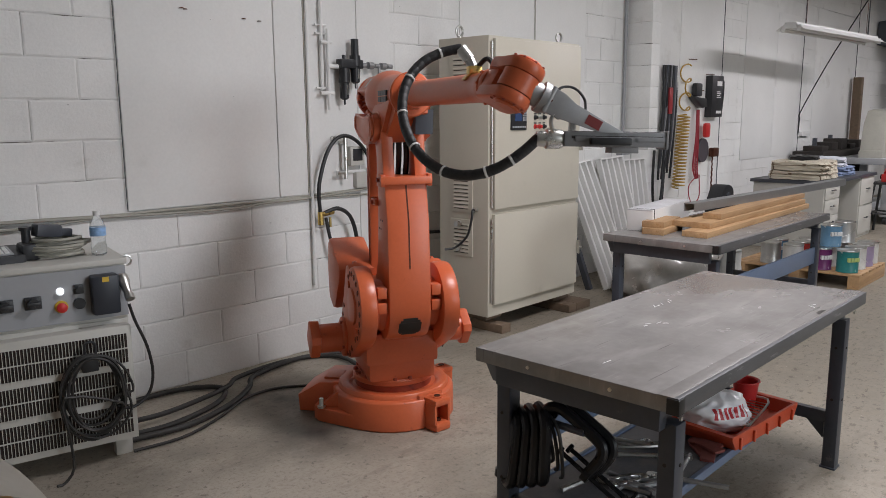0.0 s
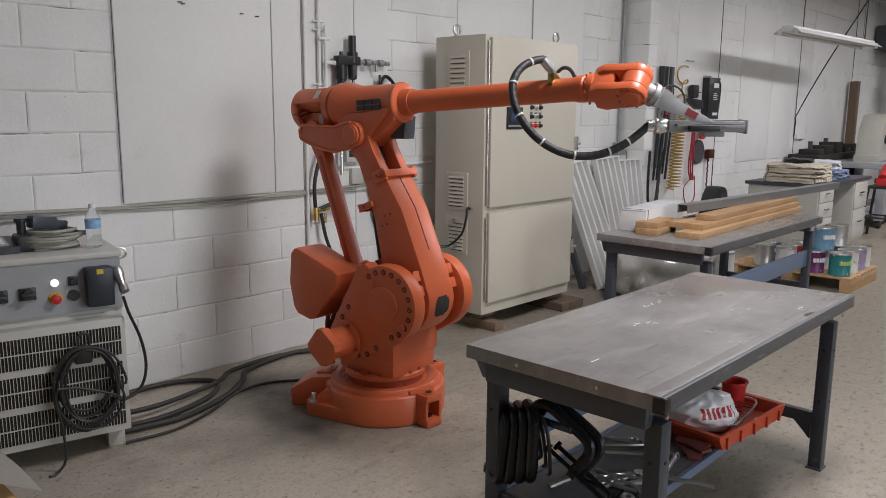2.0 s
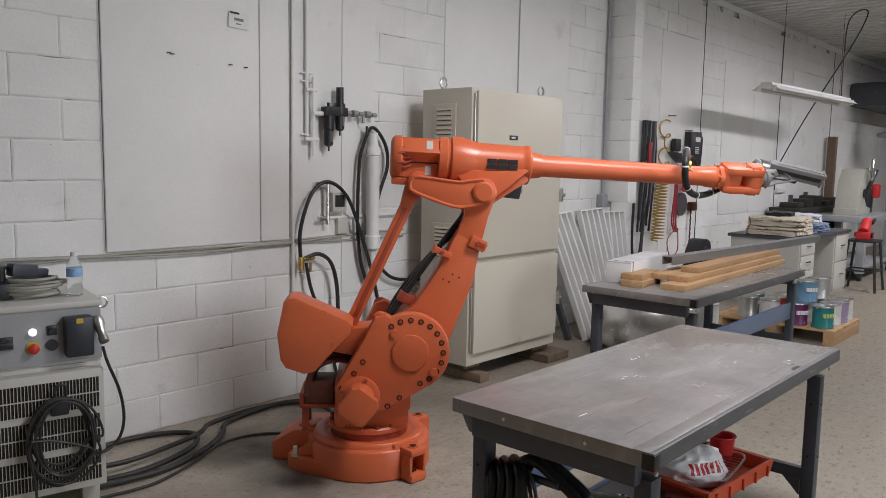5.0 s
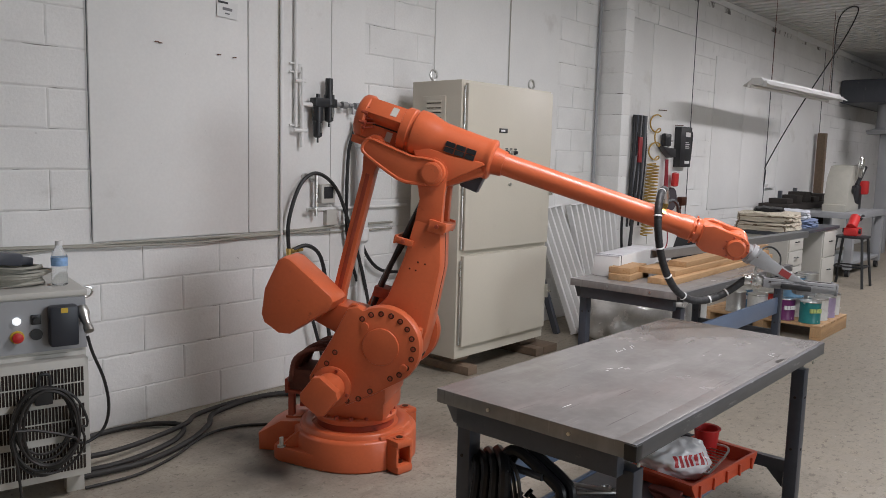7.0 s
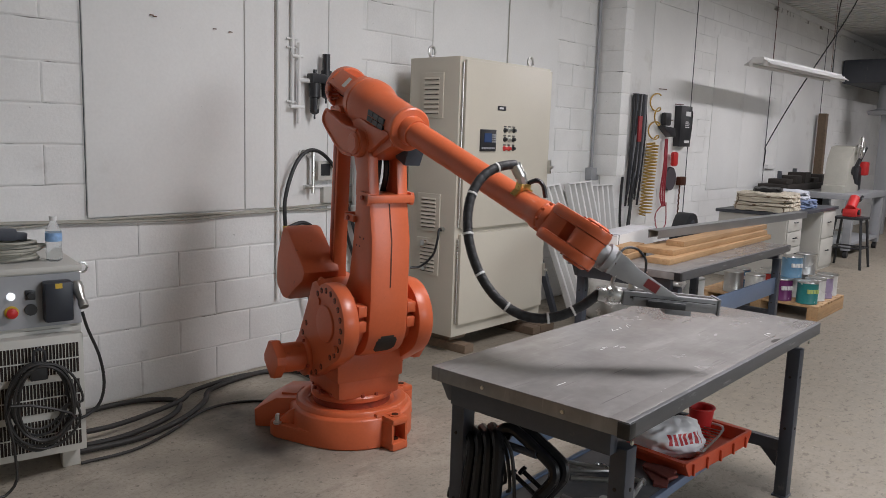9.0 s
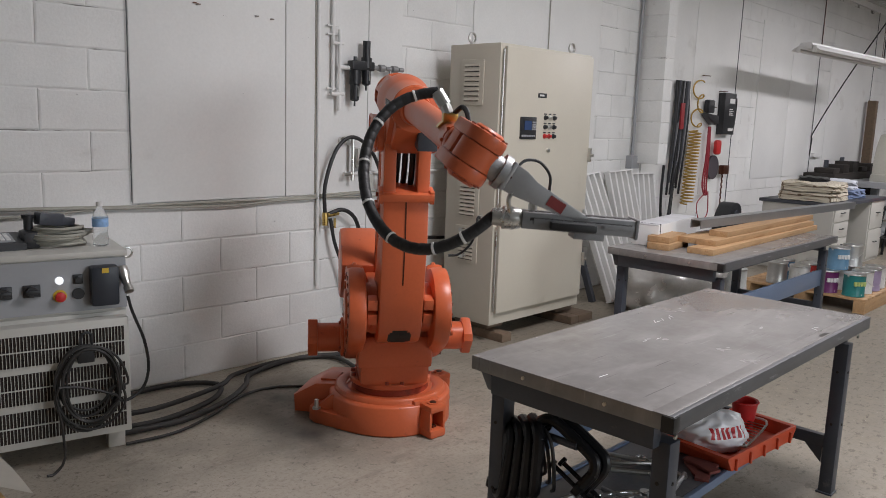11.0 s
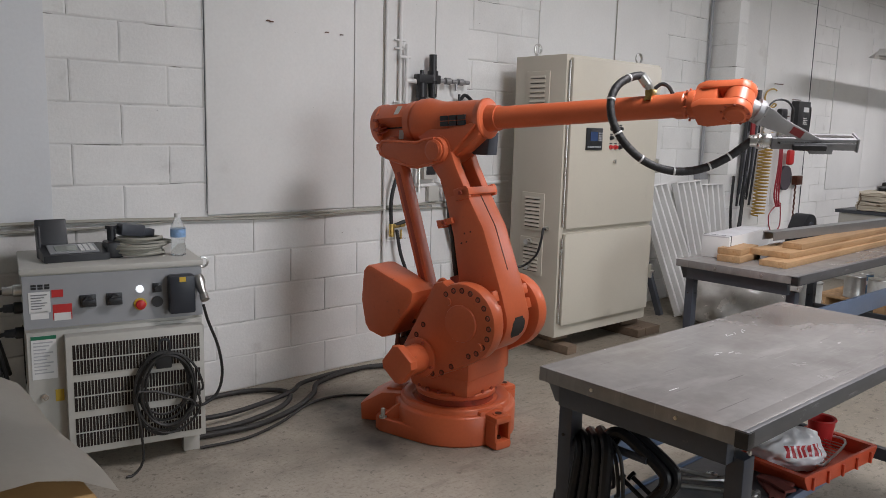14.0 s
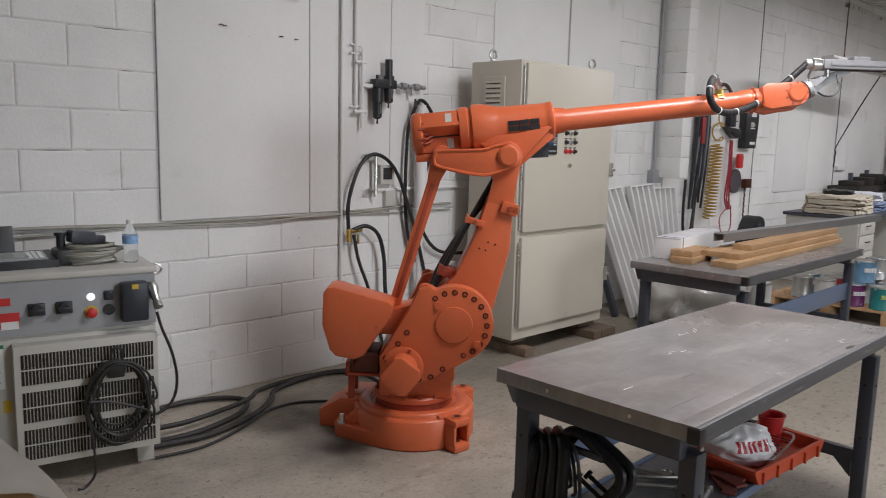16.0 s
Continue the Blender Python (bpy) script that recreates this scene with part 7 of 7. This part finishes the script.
for k in range(11):
    x, y = 2.1 + rr.uniform(0, 0.45), 1.13 + rr.uniform(0, 0.24)
    bm = bmn()
    n = rr.uniform(0.12, 0.2)
    sweep(bm, [(0, 0, 0.012), (n * 0.3, 0.012 * rr.uniform(-1, 1), 0.013), (n, 0.02 * rr.uniform(-1, 1), 0.012)], 0.009, 7, 4)
    if k % 3 == 0:
        sweep(bm, [(0, 0.01, 0.012), (n * 0.4, 0.04, 0.014), (n * 0.9, 0.06, 0.012)], 0.008, 7, 4)
        cyl(bm, (-0.02, 0, 0.004), (-0.02, 0, 0.02), 0.02, seg=10)
        lab, nm = "worn locking pliers lying on the lower shelf", "pliers"
    else:
        ring = [(-0.015 + 0.018 * math.cos(a * math.pi / 6), 0.018 * math.sin(a * math.pi / 6), 0.012) for a in range(13)]
        sweep(bm, ring, 0.006, 6, 1)
        lab, nm = "steel wrench lying on the lower shelf", "wrench"
    tagged(part(nm, bm, M_STEEL if k % 2 else M_ALU, None, "", pose(x, y, 0.2225, 0, 0, rr.uniform(0, 360))), lab, nm, "hand tools on the shelf")
for k in range(4):
    bm = bmn()
    prism(bm, [(0, 0), (0.11, 0), (0.12, 0.008), (0.06, 0.012), (0.0, 0.01)], 0, 0.05, 0.002)
    tagged(part("sanding_pad", bm, material("dull_red_pad", (0.2, 0.05, 0.04), 0.8, vary=0.2), None, "", pose(2.56 + 0.045 * k, 1.1 + 0.025 * (k % 2), 0.2225 + 0.0125 * (k // 2), 0, 0, 20 + 25 * k)), "dull red abrasive pad on the lower shelf", "pad", "abrasive pads")

# ---- carton and mat close to the camera ----
cbx = thing("cardboard_box", pose(-0.75, 1.2, 0), "tan cardboard box beside the controller", "box")
bm = bmn()
box(bm, 0, 1.22, 0, 1.28, 0, 0.69, 0.006)
part("carton", bm, material("cardboard", (0.5, 0.31, 0.13), 0.7, vary=0.08, scale=5, fine=40, bump=0.1), cbx)
bm = bmn()
nx, ny = 16, 24
grid = [[bm.verts.new((-0.75 + 1.27 * i / nx, 1.62 + 0.86 * j / ny, 0.7 + 0.016 * math.sin(i * 0.5 + 0.7) * math.sin(j * 0.35) + 0.03 * math.exp(-((i - nx * 0.86) / 2.2) ** 2) - (0.05 * ((i - nx * 0.86) / (nx * 0.14)) ** 2 if i > nx * 0.86 else 0) + 0.02)) for j in range(ny + 1)] for i in range(nx + 1)]
for i in range(nx):
    for j in range(ny):
        bm.faces.new((grid[i][j], grid[i + 1][j], grid[i + 1][j + 1], grid[i][j + 1]))
bmesh.ops.solidify(bm, geom=bm.faces[:], thickness=0.006)
tagged(part("rubber_mat", bm, material("grey_beige_mat", (0.52, 0.5, 0.45), 0.6, vary=0.06, scale=3, bump=0.08)), "grey-beige sheet curling over the cardboard box", "mat")
rk = thing("white_hook_rack", pose(0.1, 1.66, 0.735, 0, 0, 25), "white plastic coated rack of bent hooks", "rack")
for k in range(3):
    bm = bmn()
    sweep(bm, [(0.0, k * 0.07, 0.0), (0.14, k * 0.07, 0.06), (0.2, k * 0.07, 0.075), (0.22, k * 0.07 + 0.03, 0.07), (0.14, k * 0.07 + 0.035, 0.055)], 0.012, 8, 5)
    part("hook", bm, M_LABEL, rk)
bm = bmn()
box(bm, -0.05, 0.02, -0.06, 0.24, 0.0, 0.03, 0.008)
box(bm, 0.02, 0.2, 0.02, 0.045, 0.0, 0.035, 0.006, pose(0, 0, 0, 0, 0, -30))
part("rack_bar", bm, M_LABEL, rk)


# ---- the long wall's surface: pilaster, boards, blocks ----
bm = bmn()
box(bm, 6.585, 6.73, 3.602, WALL + 0.006, 1.13, TOP, 0.006)
pil = tagged(part("pilaster", bm, M_MORTAR), "white painted block pilaster ending above the floor", "structure", kind="structure")
for k in range(12):
    z = 1.135 + k * 0.192
    bm = bmn()
    box(bm, 6.578, 6.736, 3.595, WALL, z, z + 0.186, 0.004)
    part("block", bm, M_BLOCK, pil)
bm = bmn()
cyl(bm, (6.545, WALL - 0.03, 1.2), (6.545, WALL - 0.03, TOP), 0.014, seg=10)
box(bm, 6.48, 6.62, WALL - 0.07, WALL - 0.003, 1.08, 1.2, 0.004)
tagged(part("conduit", bm, M_LIGHTGREY), "grey conduit with a junction box beside the pilaster", "conduit", "conduits")
# the first strand is added as a dark line for the board's edge gap
for x in (1.746, 2.885, 5.17, 8.7, 11.25, 13.63):
    bm = bmn()
    cyl(bm, (x, WALL - 0.012, 1.0 if x < 5 else 0.4), (x, WALL - 0.012, TOP), 0.0022 if x < 2 else 0.0045, seg=8)
    tagged(part("wall_wire", bm, M_DARKGREY if x > 8 or x < 2 else M_GREYCABLE), "thin strand down the wall: cables, and one added dark board gap", "cable", "wall cables")
bm = bmn()
box(bm, 11.3, 11.62, WALL - 0.05, WALL - 0.003, 1.14, 1.2, 0.004)
tagged(part("outlet_strip", bm, M_LABEL), "white outlet strip on the wall", "outlet")
BOARDS = ((-3.0, 1.0, 1.0, TOP, 0.008), (1.752, 2.668, 0.99, TOP, 0.013), (2.676, 2.88, 0.99, TOP, 0.013), (2.888, 3.292, 0.99, TOP, 0.01), (3.3, 3.585, 0.6, TOP, 0.01), (4.275, 5.155, 0.5, TOP, 0.011),
          (5.165, 5.9, 0.9, TOP, 0.009), (6.75, 7.66, 0.95, 2.9, 0.012), (7.668, 8.69, 0.95, 2.9, 0.012), (9.32, 10.3, 0.9, 2.76, 0.013), (10.306, 11.1, 0.9, 2.72, 0.013), (11.75, 13.55, 0.7, 2.9, 0.01))
for x0, x1, z0, z1, d in BOARDS:
    bm = bmn()
    box(bm, x0, x1, WALL - d, WALL + 0.004, z0, z1 - 0.002, 0.003)
    # the leftmost board's cooler, dimmer light is put into its blue-grey colour
    tagged(part("wall_board", bm, M_WHITE if x0 > 0 else material("pale_blue_grey_board", (0.71, 0.73, 0.75), 0.6, vary=0.06, scale=1.4, fine=60, bump=0.3, world_space=True)), "smooth white painted board on the block wall", "structure", kind="structure")
bm = bmn()
box(bm, 8.4, 12.2, WALL - 0.012, WALL + 0.004, 3.36, TOP - 0.002, 0.002)
box(bm, 12.2, 20, WALL - 0.03, WALL + 0.004, 3.34, TOP - 0.002, 0.002)
tagged(part("top_trim", bm, M_WHITE), "white trim under the roof", "structure", kind="structure")

# concrete blocks: those near the camera as pieces, the far rest joined
CH, CL, GAP = 0.194, 0.461, 0.003


def covered(x0, x1, z0, z1):
    return any(b[0] <= x0 + 0.02 and x1 - 0.02 <= b[1] and b[2] <= z0 + 0.02 and z1 - 0.02 <= b[3] for b in BOARDS)


def block_mesh(w, seed):
    rnd = random.Random(seed)
    bm = bmn()
    h = CH - GAP
    edge = [(w * k / 5, 0) for k in range(5)] + [(w, h * k / 2) for k in range(2)] + [(w - w * k / 5, h) for k in range(5)] + [(0, h - h * k / 2) for k in range(2)]
    pts = [(x + rnd.uniform(-0.0016, 0.0016), z + rnd.uniform(-0.0024, 0.0024)) for x, z in edge]
    n = len(pts)
    front = [bm.verts.new((x + (0.009 if x < w / 2 else -0.009), -0.005 - rnd.uniform(0, 0.001), z + (0.008 if z < h / 2 else -0.008))) for x, z in pts]
    ring = [bm.verts.new((x, -0.0015 - rnd.uniform(0, 0.002), z)) for x, z in pts]
    back = [bm.verts.new((x, 0.02, z)) for x, z in pts]
    bm.faces.new(front)
    for k in range(n):
        bm.faces.new((front[k], ring[k], ring[(k + 1) % n], front[(k + 1) % n]))
        bm.faces.new((ring[k], back[k], back[(k + 1) % n], ring[(k + 1) % n]))
    bmesh.ops.recalc_face_normals(bm, faces=bm.faces)
    me = mesh_of("block", bm, M_BLOCK)
    for p in me.polygons:
        p.use_smooth = False
    return me


FULL = [block_mesh(CL - GAP, k) for k in range(4)]
HALF = block_mesh(CL / 2 - GAP, 9)
pick = random.Random(3)
far_bm = bmn()
count = 0
X_START = 1.558 - 7 * CL          # a joint of the second course lies here
for row in range(18):
    z = 0.0 + row * CH - 0.004
    if z + CH > TOP:
        break
    shift = (CL / 2) * (row % 2)
    x = X_START + shift
    while x < 18.5:
        x1 = x + CL - GAP
        if not covered(x, x1, z, z + CH):
            near = -0.7 < x < 7.6
            if near and count < 298:
                ob = new("block", FULL[pick.randrange(4)])
                ob.parent = wall_north
                ob.location = (x, WALL + 0.003 + pick.uniform(0, 0.0022), max(z, 0.001))
                count += 1
            else:
                box(far_bm, x, x1, WALL - 0.005, WALL + 0.02, max(z, 0.001), z + CH - GAP)
        x += CL
ob = part("block_courses", far_bm, M_BLOCK, wall_north, "far run of painted block courses")
tagged(ob, kind="stuff")


motions()
